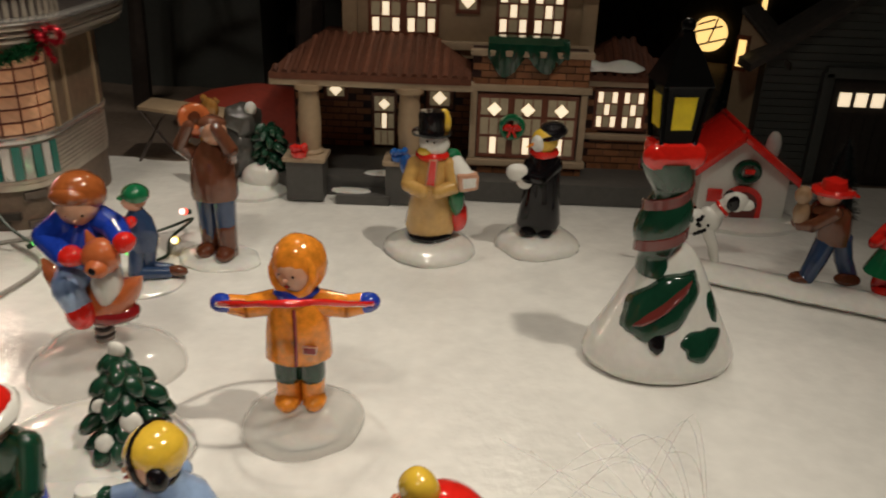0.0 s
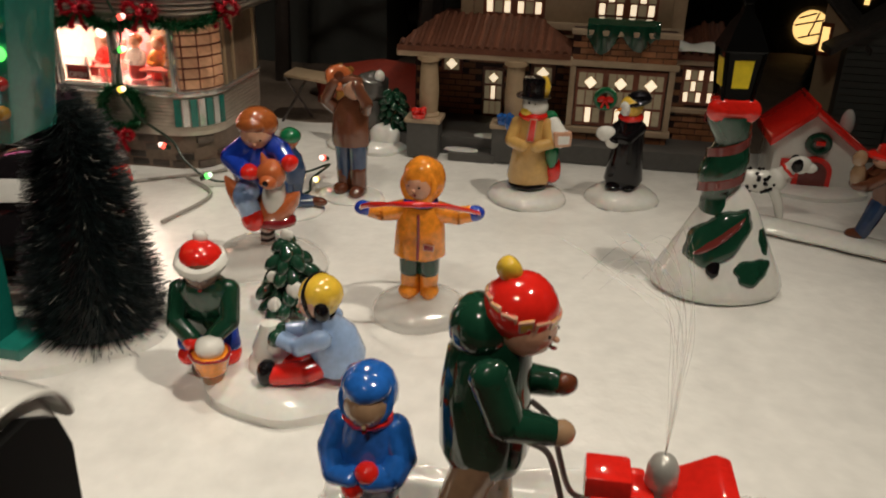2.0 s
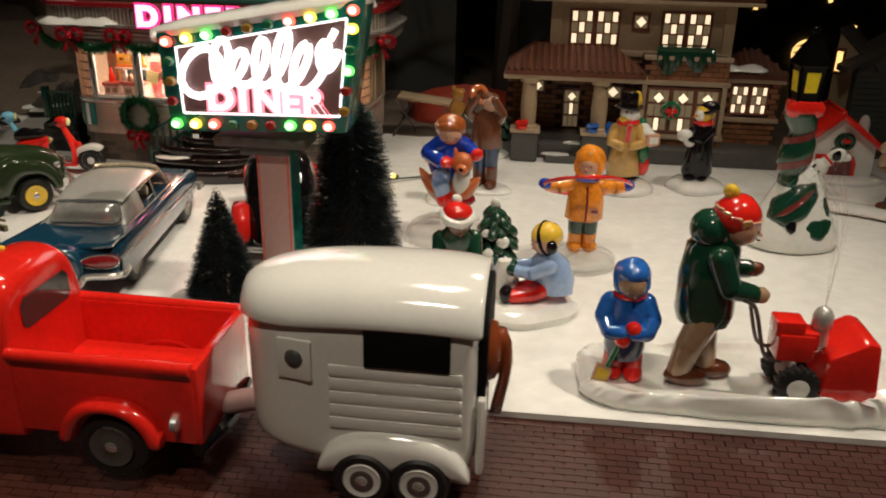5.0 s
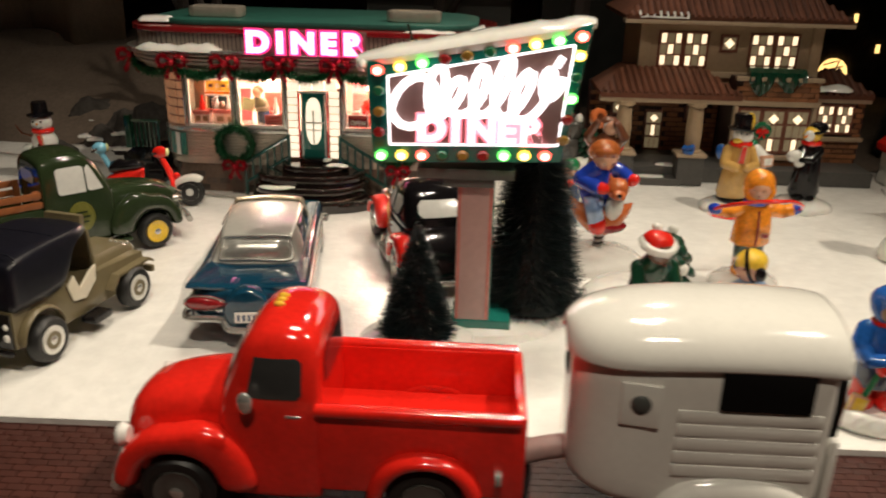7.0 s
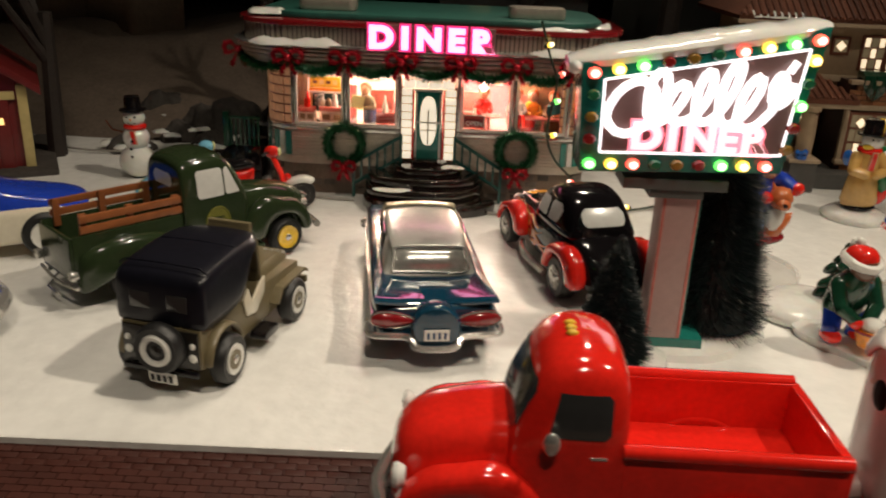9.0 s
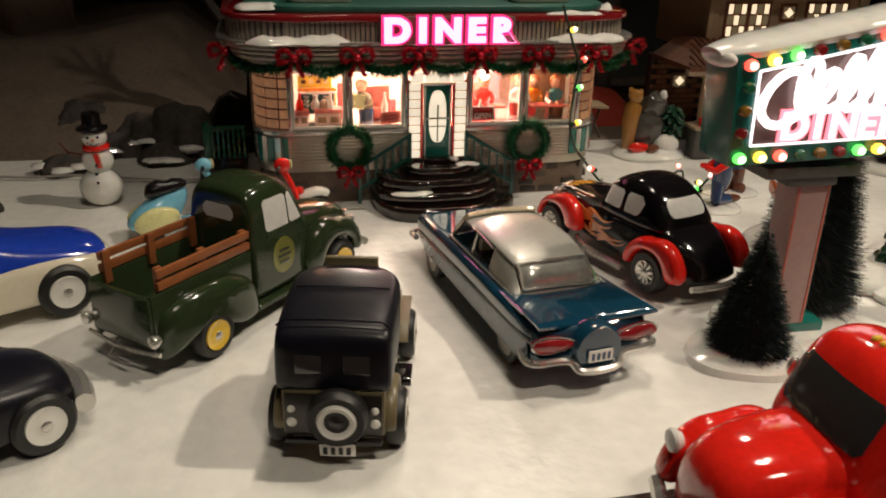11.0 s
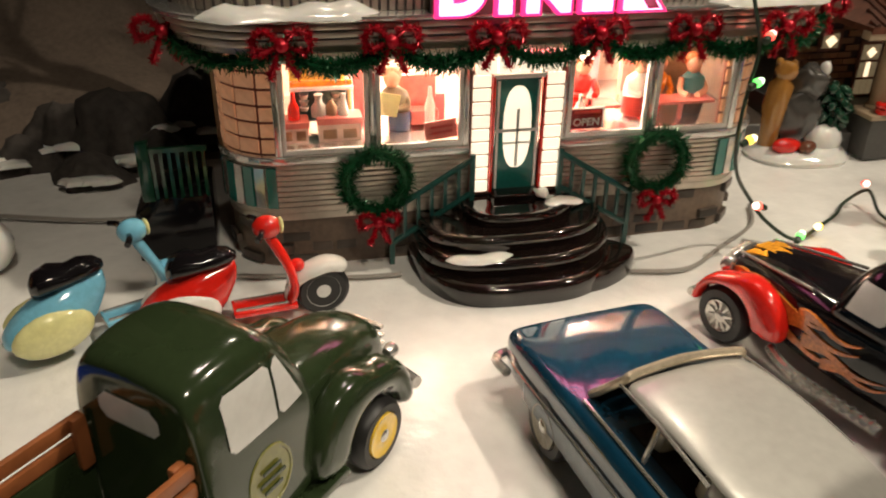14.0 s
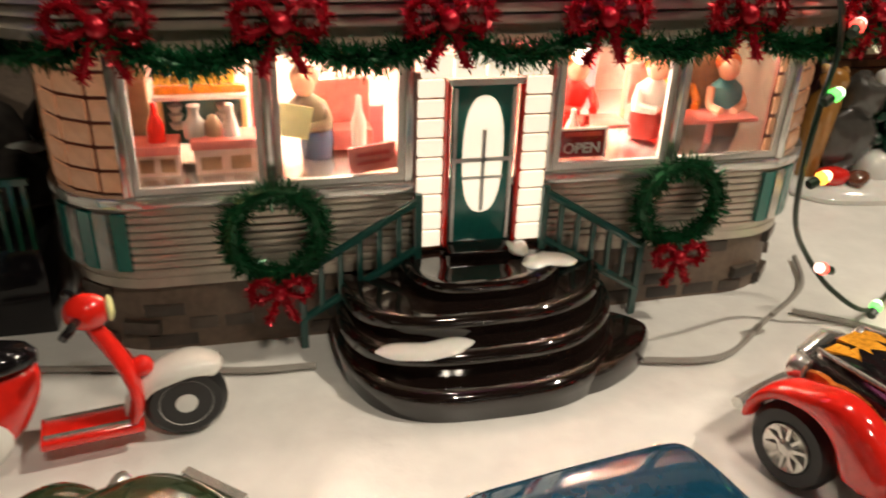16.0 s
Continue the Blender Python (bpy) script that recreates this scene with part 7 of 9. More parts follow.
# openings are solid black pieces on a closed shell; their shade is colour
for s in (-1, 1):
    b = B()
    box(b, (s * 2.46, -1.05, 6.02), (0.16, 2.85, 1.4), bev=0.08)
    part("side_opening", b, "void", ht, "black panel painted as a shaded side opening")
    b = B()
    ball(b, (s * 2.36, 2.75, 5.35), (0.14, 0.34, 0.34), 0, (0, 0, s * 10))
    part("vent", b, "greyhouse", ht, "round grey vent")
    b = B()
    box(b, (s * 2.3, 2.75, 5.3), (0.16, 1.25, 1.5), rot=(0, 0, s * 10), bev=0.07)
    part("front_panel", b, "white", ht)
    for i in range(5):
        b = B()
        box(b, (s * 2.34, -0.65, 5.05 - i * 0.5), (0.26, 4.5, 0.46), bev=0.11)
        part("side_rib", b, "white", ht)
    b = B()
    loops = []
    for y, h in ((-3.3, 0.2), (-2.9, 1.3), (-1.9, 1.75), (-0.6, 1.9), (0.8, 1.8), (1.7, 1.3), (2.1, 0.3)):
        loops.append([(s * 1.9, y, 1.0), (s * 2.75, y, 1.0), (s * 2.8, y, 1.0 + h * 0.75), (s * 2.6, y, 1.0 + h), (s * 1.9, y, 1.05 + h)])
    loft(b, loops)
    part("fender", b, "white", ht, "rounded white double fender", sub=1, sharp=180)
    for y in (0.42, -1.55):
        wheel(ht, s * 2.55, y, 1.05, 0.6, "white", "white wheel rim", plate="iron")
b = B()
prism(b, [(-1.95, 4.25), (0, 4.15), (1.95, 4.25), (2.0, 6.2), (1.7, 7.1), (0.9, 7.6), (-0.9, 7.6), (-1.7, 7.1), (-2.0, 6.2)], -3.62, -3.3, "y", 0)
part("rear_opening", b, "void", ht, "black panel painted as a shaded open rear hatch")
b = B()
box(b, (0, -3.52, 2.75), (4.5, 0.3, 3.0), bev=0.15)
part("tailgate", b, "white", ht, "white tailgate")
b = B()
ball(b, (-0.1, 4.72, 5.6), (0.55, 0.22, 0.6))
part("front_port", b, "void", ht, "black oval painted as a shaded opening in the front")
b = B()
loft(b, [[(-0.35 + w * math.cos(a), y, z + h * math.sin(a)) for a in (2 * math.pi * i / 18 for i in range(18))] for y, w, z, h in ((-2.9, 1.0, 5.2, 1.1), (-3.5, 1.15, 5.15, 1.15), (-3.85, 0.95, 5.15, 1.0), (-4.05, 0.5, 5.1, 0.6), (-4.1, 0.05, 5.1, 0.05))])
loft(b, [[(-0.35 + w * math.cos(a), y + 0.22 * math.sin(a), z) for a in (2 * math.pi * i / 14 for i in range(14))] for y, z, w in ((-3.95, 6.0, 0.2), (-4.15, 5.5, 0.34), (-4.22, 4.8, 0.46), (-4.15, 4.0, 0.44), (-4.0, 3.2, 0.26), (-3.9, 2.6, 0.06))])
solid("toy_horse", b, "chestnut", "chestnut toy horse rump and tail in the trailer hatch", "toy horse", -10.6, 6.9, 0, 90, sharp=180)
b = B()
tube(b, smooth_line([(0, 4.4, 2.2), (0, 5.4, 2.0), (0, 6.3, 1.7)], 5), 0.45, 0, 10)
part("hitch", b, "signpost", ht, "pinkish drawbar")

# ---------- bristle trees ----------


def bristle_tree(x, y, r, h, z0, seed, count, label, base=0.0, taper=0.85):
    t = thing("bristle_tree", label, "tree", x, y, 0, 0, "bristle trees")
    b = B()
    rod(b, (0, 0, -0.05), (0, 0, h * 0.96), 0.22, 0.06, 0, 8)
    part("trunk", b, "darkwood", t)
    b = B()
    rr = random.Random(seed)
    rod(b, (0, 0, z0 + 0.05), (0, 0, h * 0.95), r * 0.8, 0.05 + 0.55 * r * (0.85 - taper), 0, 14)
    for _ in range(count):
        u = 1 - math.sqrt(rr.random()) if taper > 0.6 else 1 - rr.random() ** 0.7
        z = z0 + (h - z0) * u
        R = (r * (1 - u) ** taper if taper > 0.6 else r * (1 - 0.56 * u) * min(1.0, 5.5 * (1 - u)) ** 0.6) * rr.uniform(0.8, 1.04) + 0.1
        a = rr.uniform(0, 2 * math.pi)
        d = Vector((math.cos(a), math.sin(a), rr.uniform(-0.35, 0.25)))
        p, q = Vector((0, 0, z)) + d * R * 0.5, Vector((0, 0, z)) + d * R
        s = Vector((-d.y, d.x, rr.uniform(-1, 1))).normalized() * 0.022
        f = b.faces.new((b.verts.new(p - s), b.verts.new(p + s), b.verts.new(q + s * 0.5), b.verts.new(q - s * 0.5)))
        f.material_index = 1 if rr.random() < 0.02 else 0
    part("crown", b, ["bristle", "greywire"], t)
    if base:
        b = B()
        lathe(b, [(base, -0.08), (base * 0.97, 0.3), (base * 0.7, 0.55), (0.1, 0.62)], 0, (0, 0), 24, 0.85, 0.08, seed)
        part("snow_base", b, "glaze_snow", t, "glazed snow base")


bristle_tree(-15.7, 23.1, 3.0, 10.4, 0.5, 3, 15000, "dark green bristle tree on the snow beside the sign", 3.0, 0.5)
bristle_tree(-21.5, 18.5, 2.0, 6.4, 0.3, 5, 12000, "small dark green bristle tree beside the sign post", 2.9)
bristle_tree(20.9, 62.0, 1.6, 9.5, 0.5, 8, 2500, "near-black bristle tree behind the kennel")
bristle_tree(24.3, 50.0, 1.4, 5.2, 0.3, 11, 1800, "small dark bristle tree beside the grey house")

# ---------- painted porcelain figurines, one mesh each ----------
FIG = ["skin", "red", "blue", "green", "orange", "yellow", "brown", "boot", "white", "black", "denim", "hair", "glaze_snow", "tan", "sky", "darkskin", "gold", "darkgreen", "fox", "royal", "grey", "darkred", "clear"]
SK, RD, BL, GN, OR, YE, BR, BO, WH, BK, DE, HA, SN, TA, SY, DS, GO, DG, FX, RO, GY, MR, CL = range(23)


def mound(b, r, h, c=(0, 0), sy=1.0, seed=1.0, wob=0.12, k=SN):
    lathe(b, [(r * 1.0, -0.08), (r * 1.02, h * 0.18), (r * 0.98, h * 0.42), (r * 0.88, h * 0.66), (r * 0.7, h * 0.86), (r * 0.45, h * 0.97), (r * 0.2, h * 1.0), (0.05, h)], k, c, 32, sy, wob, seed)


def head(b, c, r, face=(0, -1, 0), skin=SK, hair=HA):
    """A head with eyes and nose that looks along face."""
    c, f = Vector(c), Vector(face).normalized()
    ball(b, c, r, skin)
    ball(b, c + Vector((0, 0, r * 0.18)) - f * r * 0.22, (r * 1.0, r * 1.0, r * 0.98), hair)
    s = f.cross(Vector((0, 0, 1))).normalized()
    for e in (-1, 1):
        ball(b, c + f * r * 0.9 + s * e * r * 0.36 + Vector((0, 0, r * 0.1)), r * 0.075, BK, u=6, v=5)
    ball(b, c + f * r * 1.0 - Vector((0, 0, r * 0.12)), r * 0.11, skin, u=8, v=6)
    ball(b, c + f * r * 0.93 - Vector((0, 0, r * 0.42)), (r * 0.13, r * 0.13, r * 0.045), MR, u=6, v=5)


def limb(b, pts, r0, r1, k):
    pts = [Vector(p) for p in pts]
    n = len(pts) - 1
    for i in range(n):
        a, c = r0 + (r1 - r0) * i / n, r0 + (r1 - r0) * (i + 1) / n
        rod(b, pts[i], pts[i + 1], a, c, k, 12, True)


def torso(b, rows, k, seg=20):
    """Rings of x, y, z, half width, half depth."""
    loft(b, [[(x + rx * math.cos(a), y + ry * math.sin(a), z) for a in (2 * math.pi * i / seg for i in range(seg))] for x, y, z, rx, ry in rows], k)


def figure(name, b, label, x, y, z=0, rz=0, category="figurine", group="porcelain figurines"):
    for v in b.verts:
        # the soft unevenness of hand-modelled clay
        v.co += noise.noise_vector(v.co * 1.3 + Vector((x, y, 0))) * 0.07 + noise.noise_vector(v.co * 3.7) * 0.022
    return solid(name, b, FIG, label, category, x, y, z, rz, group)


# child in orange with a hoop
b = B()
mound(b, 2.05, 0.95, seed=4, k=CL)
lathe(b, [(1.5, 0.02), (1.45, 0.1), (0.05, 0.12)], SN, (0, 0), 24)
for s in (-1, 1):
    limb(b, [(s * 0.42, 0, 1.0), (s * 0.42, 0, 1.9)], 0.42, 0.42, OR)
    ball(b, (s * 0.48, -0.2, 1.15), (0.42, 0.6, 0.32), OR)
    limb(b, [(s * 0.4, 0, 2.1), (s * 0.38, 0, 2.9)], 0.46, 0.5, DG)
torso(b, [(0, 0, 2.75, 0.95, 0.7), (0, 0, 2.9, 1.12, 0.85), (0, 0, 3.8, 1.08, 0.85), (0, 0, 4.7, 0.98, 0.75), (0, 0, 5.2, 0.7, 0.55), (0, 0, 5.5, 0.4, 0.4)], OR)
tube(b, [(0, -0.86, 2.95), (0, -0.88, 3.8), (0, -0.7, 4.9)], 0.07, MR)
box(b, (0.45, -0.86, 3.5), (0.5, 0.12, 0.3), MR, bev=0.04)
for s in (-1, 1):
    limb(b, [(s * 0.8, 0, 4.85), (s * 1.6, -0.1, 4.75), (s * 2.1, -0.1, 4.85)], 0.45, 0.36, OR)
    ball(b, (s * 2.35, -0.15, 4.9), (0.42, 0.36, 0.34), BL)
torus(b, (0, 0, 5.3), 0.55, 0.2, BL)
head(b, (0.05, -0.12, 6.05), 0.72, (-0.45, -1, 0), SK, HA)
ball(b, (0.12, 0.12, 6.2), (0.92, 0.88, 1.0), OR)
torus(b, (-0.05, -0.35, 6.08), 0.7, 0.16, OR, (78, 0, -22))
torus(b, (0, -0.1, 4.8), 2.5, 0.11, RD, (-29, 0, 0), 40, 8)
figure("hoop_child", b, "child figurine in an orange suit holding a red hoop", -2.9, 27.4, 0, 6)

# boy on a spring-mounted fox
b = B()
mound(b, 2.9, 1.1, (0, -0.2), 0.9, 6, 0.15, CL)
for i in range(6):
    torus(b, (0, 0, 1.15 + i * 0.18), 0.27, 0.075, GY if i % 2 else WH, (6, 0, 0), 14, 6)
loft(b, [[(x, 0.95 * w * math.cos(a), z + w * math.sin(a)) for a in (2 * math.pi * j / 14 for j in range(14))] for x, z, w in ((-2.1, 4.2, 0.12), (-1.9, 3.8, 0.42), (-1.4, 3.2, 0.68), (-0.6, 2.8, 0.9), (0.4, 2.75, 0.95), (1.2, 3.1, 0.75), (1.7, 3.7, 0.35), (1.85, 4.0, 0.1))], FX)
ball(b, (0.35, -0.1, 2.5), (1.25, 0.85, 0.5), MR)
ball(b, (0.75, -0.5, 3.9), (0.55, 0.55, 1.05), WH, (0, 8, 0))
ball(b, (0.85, -0.75, 5.05), (0.72, 0.62, 0.66), FX)
ball(b, (0.95, -1.25, 4.8), (0.42, 0.42, 0.34), FX)
ball(b, (0.98, -1.62, 4.85), 0.13, BK, u=8, v=6)
for sx in (-1, 1):
    rod(b, (0.85 + sx * 0.42, -0.6, 5.5), (0.85 + sx * 0.55, -0.55, 5.95), 0.22, 0.04, FX)
torso(b, [(-0.45, 0, 3.9, 0.8, 0.85), (-0.5, 0, 4.6, 1.0, 1.0), (-0.35, 0, 5.6, 0.95, 1.0), (-0.1, -0.1, 6.3, 0.55, 0.6)], BL)
limb(b, [(-0.5, -0.5, 4.2), (-0.45, -1.15, 3.85), (-0.25, -0.95, 3.0)], 0.62, 0.5, SY)
ball(b, (-0.15, -1.0, 2.75), (0.55, 0.5, 0.62), RD)
limb(b, [(-0.5, 0.5, 4.2), (-0.3, 1.1, 3.85), (-0.1, 1.0, 3.0)], 0.6, 0.5, SY)
ball(b, (0.0, 1.0, 2.7), (0.55, 0.45, 0.55), RD)
limb(b, [(-0.6, -0.35, 6.0), (-1.35, -0.5, 5.45), (-0.45, -1.0, 5.1)], 0.6, 0.5, BL)
limb(b, [(0.35, 0.1, 6.1), (1.0, 0.0, 5.9), (1.5, -0.4, 5.6)], 0.55, 0.42, BL)
ball(b, (-0.1, -1.1, 5.1), (0.5, 0.42, 0.4), RD)
ball(b, (1.7, -0.55, 5.6), (0.4, 0.38, 0.38), RD)
head(b, (-0.05, -0.35, 6.75), 0.74, (0.35, -1, -0.35), SK, HA)
ball(b, (-0.12, -0.1, 7.15), (0.98, 0.92, 0.78), HA)
ball(b, (-0.1, -0.75, 7.2), (0.72, 0.36, 0.34), HA, (18, 0, 0))
figure("fox_rider", b, "boy figurine in blue riding a red fox on a spring", -11.1, 30.6, 0, -8)

# kneeling boy with a green cap
b = B()
mound(b, 1.6, 0.25, seed=12)
limb(b, [(-0.3, 0, 1.9), (-0.4, -0.3, 0.6), (0.9, 0.2, 0.45)], 0.42, 0.3, DE)
limb(b, [(0.2, 0, 1.9), (-0.1, 0.3, 0.6), (1.0, 0.5, 0.45)], 0.42, 0.3, DE)
ball(b, (1.3, 0.3, 0.5), (0.5, 0.35, 0.3), BO)
torso(b, [(0, 0, 1.7, 0.6, 0.5), (0, 0, 2.4, 0.72, 0.55), (-0.1, 0, 3.3, 0.62, 0.5), (-0.15, 0, 3.7, 0.3, 0.3)], DE)
for s in (-1, 1):
    limb(b, [(-0.2, s * 0.6, 3.3), (-0.9, s * 0.5, 2.8), (-1.4, s * 0.3, 3.0)], 0.26, 0.2, RD)
head(b, (-0.25, 0, 4.1), 0.52, (-1, -0.3, 0))
ball(b, (-0.12, 0.05, 4.38), (0.6, 0.6, 0.48), GN)
ball(b, (-0.55, 0, 4.25), (0.45, 0.42, 0.12), GN)
figure("kneeling_boy", b, "kneeling boy figurine in blue overalls stringing lights", -12.2, 37.6, 0, 0)

# man in brown holding a tuba-like roll
b = B()
mound(b, 2.1, 0.3, seed=15, sy=0.75)
for s in (-1, 1):
    limb(b, [(s * 0.48, 0.1 - s * 0.1, 0.5), (s * 0.46, 0, 3.9)], 0.46, 0.6, DE)
    limb(b, [(s * 0.48, 0.08 - s * 0.1, 0.35), (s * 0.48, 0.08 - s * 0.1, 1.75)], 0.5, 0.53, BO)
    ball(b, (s * 0.55, -0.3 - s * 0.1, 0.5), (0.5, 0.75, 0.42), BO)
torso(b, [(0, 0, 3.25, 1.12, 0.8), (0, 0, 3.5, 1.2, 0.86), (0, 0, 5.2, 1.05, 0.8), (0, 0, 5.8, 0.7, 0.55), (0, 0, 6.1, 0.4, 0.4)], BR)
head(b, (0.3, -0.1, 6.55), 0.62, (0.7, -0.7, 0), SK, WH)
ball(b, (0.1, 0.1, 6.95), (0.7, 0.65, 0.38), BR)
for s in (-1, 1):
    limb(b, [(s * 0.95, 0, 5.4), (s * 1.3, -0.5, 5.9), (s * 0.7, -0.6, 6.9)], 0.4, 0.3, BR)
torus(b, (-0.6, -0.2, 7.15), 0.5, 0.27, FX, (70, 0, 40), 20, 8)
ball(b, (-0.6, -0.15, 7.15), (0.5, 0.2, 0.5), BO, (0, 0, 40))
figure("brown_coat_man", b, "man figurine in a brown coat lifting a reddish horn", -9.7, 40.6, 0, -10)

# snow-dusted evergreen ornament behind
so = thing("stone_ornament", "grey stone ornament with greenery and parcels on snow", "ornament", -11.2, 51.0, 0, 0)


def clay(b, amount=0.12):
    for v in b.verts:
        v.co += noise.noise_vector(v.co * 1.1) * amount + noise.noise_vector(v.co * 3.1) * amount * 0.35
    return b


b = B()
lathe(b, [(3.2, -0.08), (3.25, 0.15), (3.0, 0.4), (2.5, 0.62), (1.0, 0.7), (0.05, 0.7)], 0, (0, 0), 32, 0.8, 0.12, 22)
ball(b, (1.2, -0.7, 0.9), (1.15, 0.8, 0.95), u=24, v=16)
part("snow_base", b, "glaze_snow", so, "glazed snow base")
b = B()
ball(b, (-0.3, 0.2, 2.3), (1.45, 1.15, 1.8), u=28, v=18)
ball(b, (0.1, 0, 4.2), (1.2, 1.0, 0.95), u=24, v=16)
part("stone", clay(b, 0.3), "grey", so, "lumpy grey stone")
b = B()
ball(b, (0.75, -0.2, 5.0), (0.35, 0.32, 0.5))
part("snow_tip", clay(b), "glaze_snow", so)
b = B()
rod(b, (1.75, -0.2, 1.2), (1.75, -0.2, 4.0), 0.7, 0.2, 0, 12)
for i in range(34):
    a, z = i * 2.4, 1.5 + 2.5 * (i / 34)
    r = 1.25 * (1 - 0.75 * abs(i / 34 - 0.45))
    ball(b, (1.75 + r * math.cos(a) * 0.7, -0.2 + r * math.sin(a) * 0.6, z), (0.45, 0.26, 0.26), 0, (0, 35, math.degrees(a)), 8, 6)
part("evergreen", clay(b, 0.08), "darkgreen", so, "dark green evergreen")
for x, y, z, r, m in ((-1.5, -1.2, 0.95, (0.85, 0.55, 0.45), "red"), (-0.4, -1.6, 0.9, (0.55, 0.45, 0.36), "brown")):
    b = B()
    ball(b, (x, y, z), r)
    part("parcel", clay(b, 0.15), m, so)
b = B()
torso(b, [(-1.9, 0, 0.5, 0.6, 0.55), (-1.9, 0, 1.6, 0.65, 0.6), (-1.85, 0, 3.0, 0.75, 0.6), (-1.8, 0, 4.2, 0.7, 0.55), (-1.8, 0, 4.6, 0.35, 0.32)], 0)
ball(b, (-1.75, -0.1, 4.95), (0.58, 0.5, 0.55), 0)
for s in (-1, 1):
    ball(b, (-1.75 + s * 0.42, 0, 5.4), (0.2, 0.16, 0.2), 0)
part("carved_post", clay(b, 0.2), "amber", so, "amber brown carved post")

# snowman couple: tan coat
b = B()
mound(b, 2.3, 0.75, seed=31)
torso(b, [(0, 0, 0.9, 1.2, 1.0), (0, 0, 1.4, 1.3, 1.1), (0, 0, 3.0, 1.05, 0.9), (0, 0, 4.3, 0.9, 0.8), (0, 0, 5.0, 0.75, 0.65), (0, 0, 5.2, 0.4, 0.4)], GO)
torus(b, (0, 0, 0.95), 1.05, 0.18, BK, n=24, m=6)
ball(b, (0.1, -0.05, 5.75), (0.78, 0.74, 0.72), WH)
ball(b, (-0.3, -0.42, 5.4), (0.42, 0.34, 0.22), YE)
ball(b, (0.15, -0.72, 5.95), 0.07, BK, u=6, v=5)
ball(b, (-0.25, -0.68, 5.95), 0.07, BK, u=6, v=5)
lathe(b, [(1.0, 6.2), (1.02, 6.32), (0.68, 6.35), (0.62, 6.7), (0.68, 7.15), (0.6, 7.35), (0.05, 7.42)], BK, (-0.05, 0), 20)
ball(b, (0.55, 0.2, 6.75), (0.35, 0.3, 0.7), YE)
torus(b, (0, 0, 5.12), 0.62, 0.22, RD)
box(b, (0.05, -0.75, 4.4), (0.5, 0.25, 1.4), RD, (0, 6, 0), 0.08)
for s in (-1, 1):
    limb(b, [(s * 0.85, -0.1, 4.6), (s * 1.15, -0.6, 3.7), (s * 0.4, -1.05, 3.5)], 0.42, 0.34, GO)
ball(b, (-1.25, 0.3, 4.4), (0.4, 0.4, 0.6), RO)
limb(b, [(1.2, 0.1, 4.6), (1.7, -0.5, 4.0)], 0.5, 0.55, WH)
box(b, (1.8, -0.6, 4.0), (1.1, 0.7, 0.9), WH, (0, 0, 20), 0.2)
ball(b, (1.3, -0.4, 3.0), (0.45, 0.5, 0.9), GN)
ball(b, (1.4, 0.0, 1.9), (0.5, 0.5, 0.9), RD)
ball(b, (1.0, 0.3, 4.9), (0.5, 0.4, 0.5), GN)
figure("tan_coat_snowman", b, "snowman figurine in a tan coat, red scarf and black hat", 0.7, 43.0, 0, 0)

# snow lady in black
b = B()
mound(b, 2.15, 0.75, seed=36)
torso(b, [(0, 0, 0.95, 1.0, 0.85), (0, 0, 1.3, 1.15, 1.0), (0, 0, 3.0, 0.95, 0.85), (0, 0, 4.2, 0.9, 0.75), (0, 0, 5.0, 0.7, 0.6), (0, 0, 5.15, 0.4, 0.4)], BK)
for s in (-1, 1):
    ball(b, (s * 0.45 - 0.15, -0.5, 0.9), (0.45, 0.6, 0.25), BK)
    limb(b, [(s * 0.6, -0.1, 4.5), (s * 0.4 - 0.5, -0.7, 3.9), (-1.1, -0.6, 4.0)], 0.38, 0.32, BK)
ball(b, (-1.35, -0.6, 4.15), (0.6, 0.42, 0.5), WH)
ball(b, (-1.0, -0.7, 3.7), (0.4, 0.3, 0.4), WH)
torus(b, (0, 0, 5.1), 0.55, 0.2, RD)
ball(b, (-0.05, 0, 5.7), (0.72, 0.68, 0.68), YE)
ball(b, (-0.35, -0.3, 5.65), (0.42, 0.42, 0.45), WH)
rod(b, (-0.6, -0.5, 5.65), (-1.0, -0.75, 5.55), 0.1, 0.02, OR)
ball(b, (0.35, 0.1, 6.25), (0.72, 0.66, 0.45), BK)
torus(b, (0.3, 0, 6.05), 0.72, 0.12, BK, (0, -20, 0), 20, 6)
figure("black_coat_snow_lady", b, "snow lady figurine in a black coat and hat", 6.4, 44.2, 0, 0)

# candy-striped lamp post on a big snow mound
lp = thing("street_lamp", "black lantern on a green wrapped post in a snow mound", "street lamp", 10.6, 33.2, 0, 8)
MP = [(3.1, -0.4), (3.2, 0.5), (2.95, 1.0), (2.4, 1.9), (1.85, 3.0), (1.3, 4.2), (0.75, 5.0), (0.3, 5.3), (0.05, 5.35)]
b = B()
lathe(b, MP, 0, (0, 0), 36, 0.75, 0.05, 41)
part("snow_mound", b, "glaze_snow", lp, "glazed white snow mound", sub=1)


def mound_radius(z):
    for (r0, z0), (r1, z1) in zip(MP, MP[1:]):
        if z0 <= z <= z1:
            return r0 + (r1 - r0) * (z - z0) / (z1 - z0)
    return 0.05


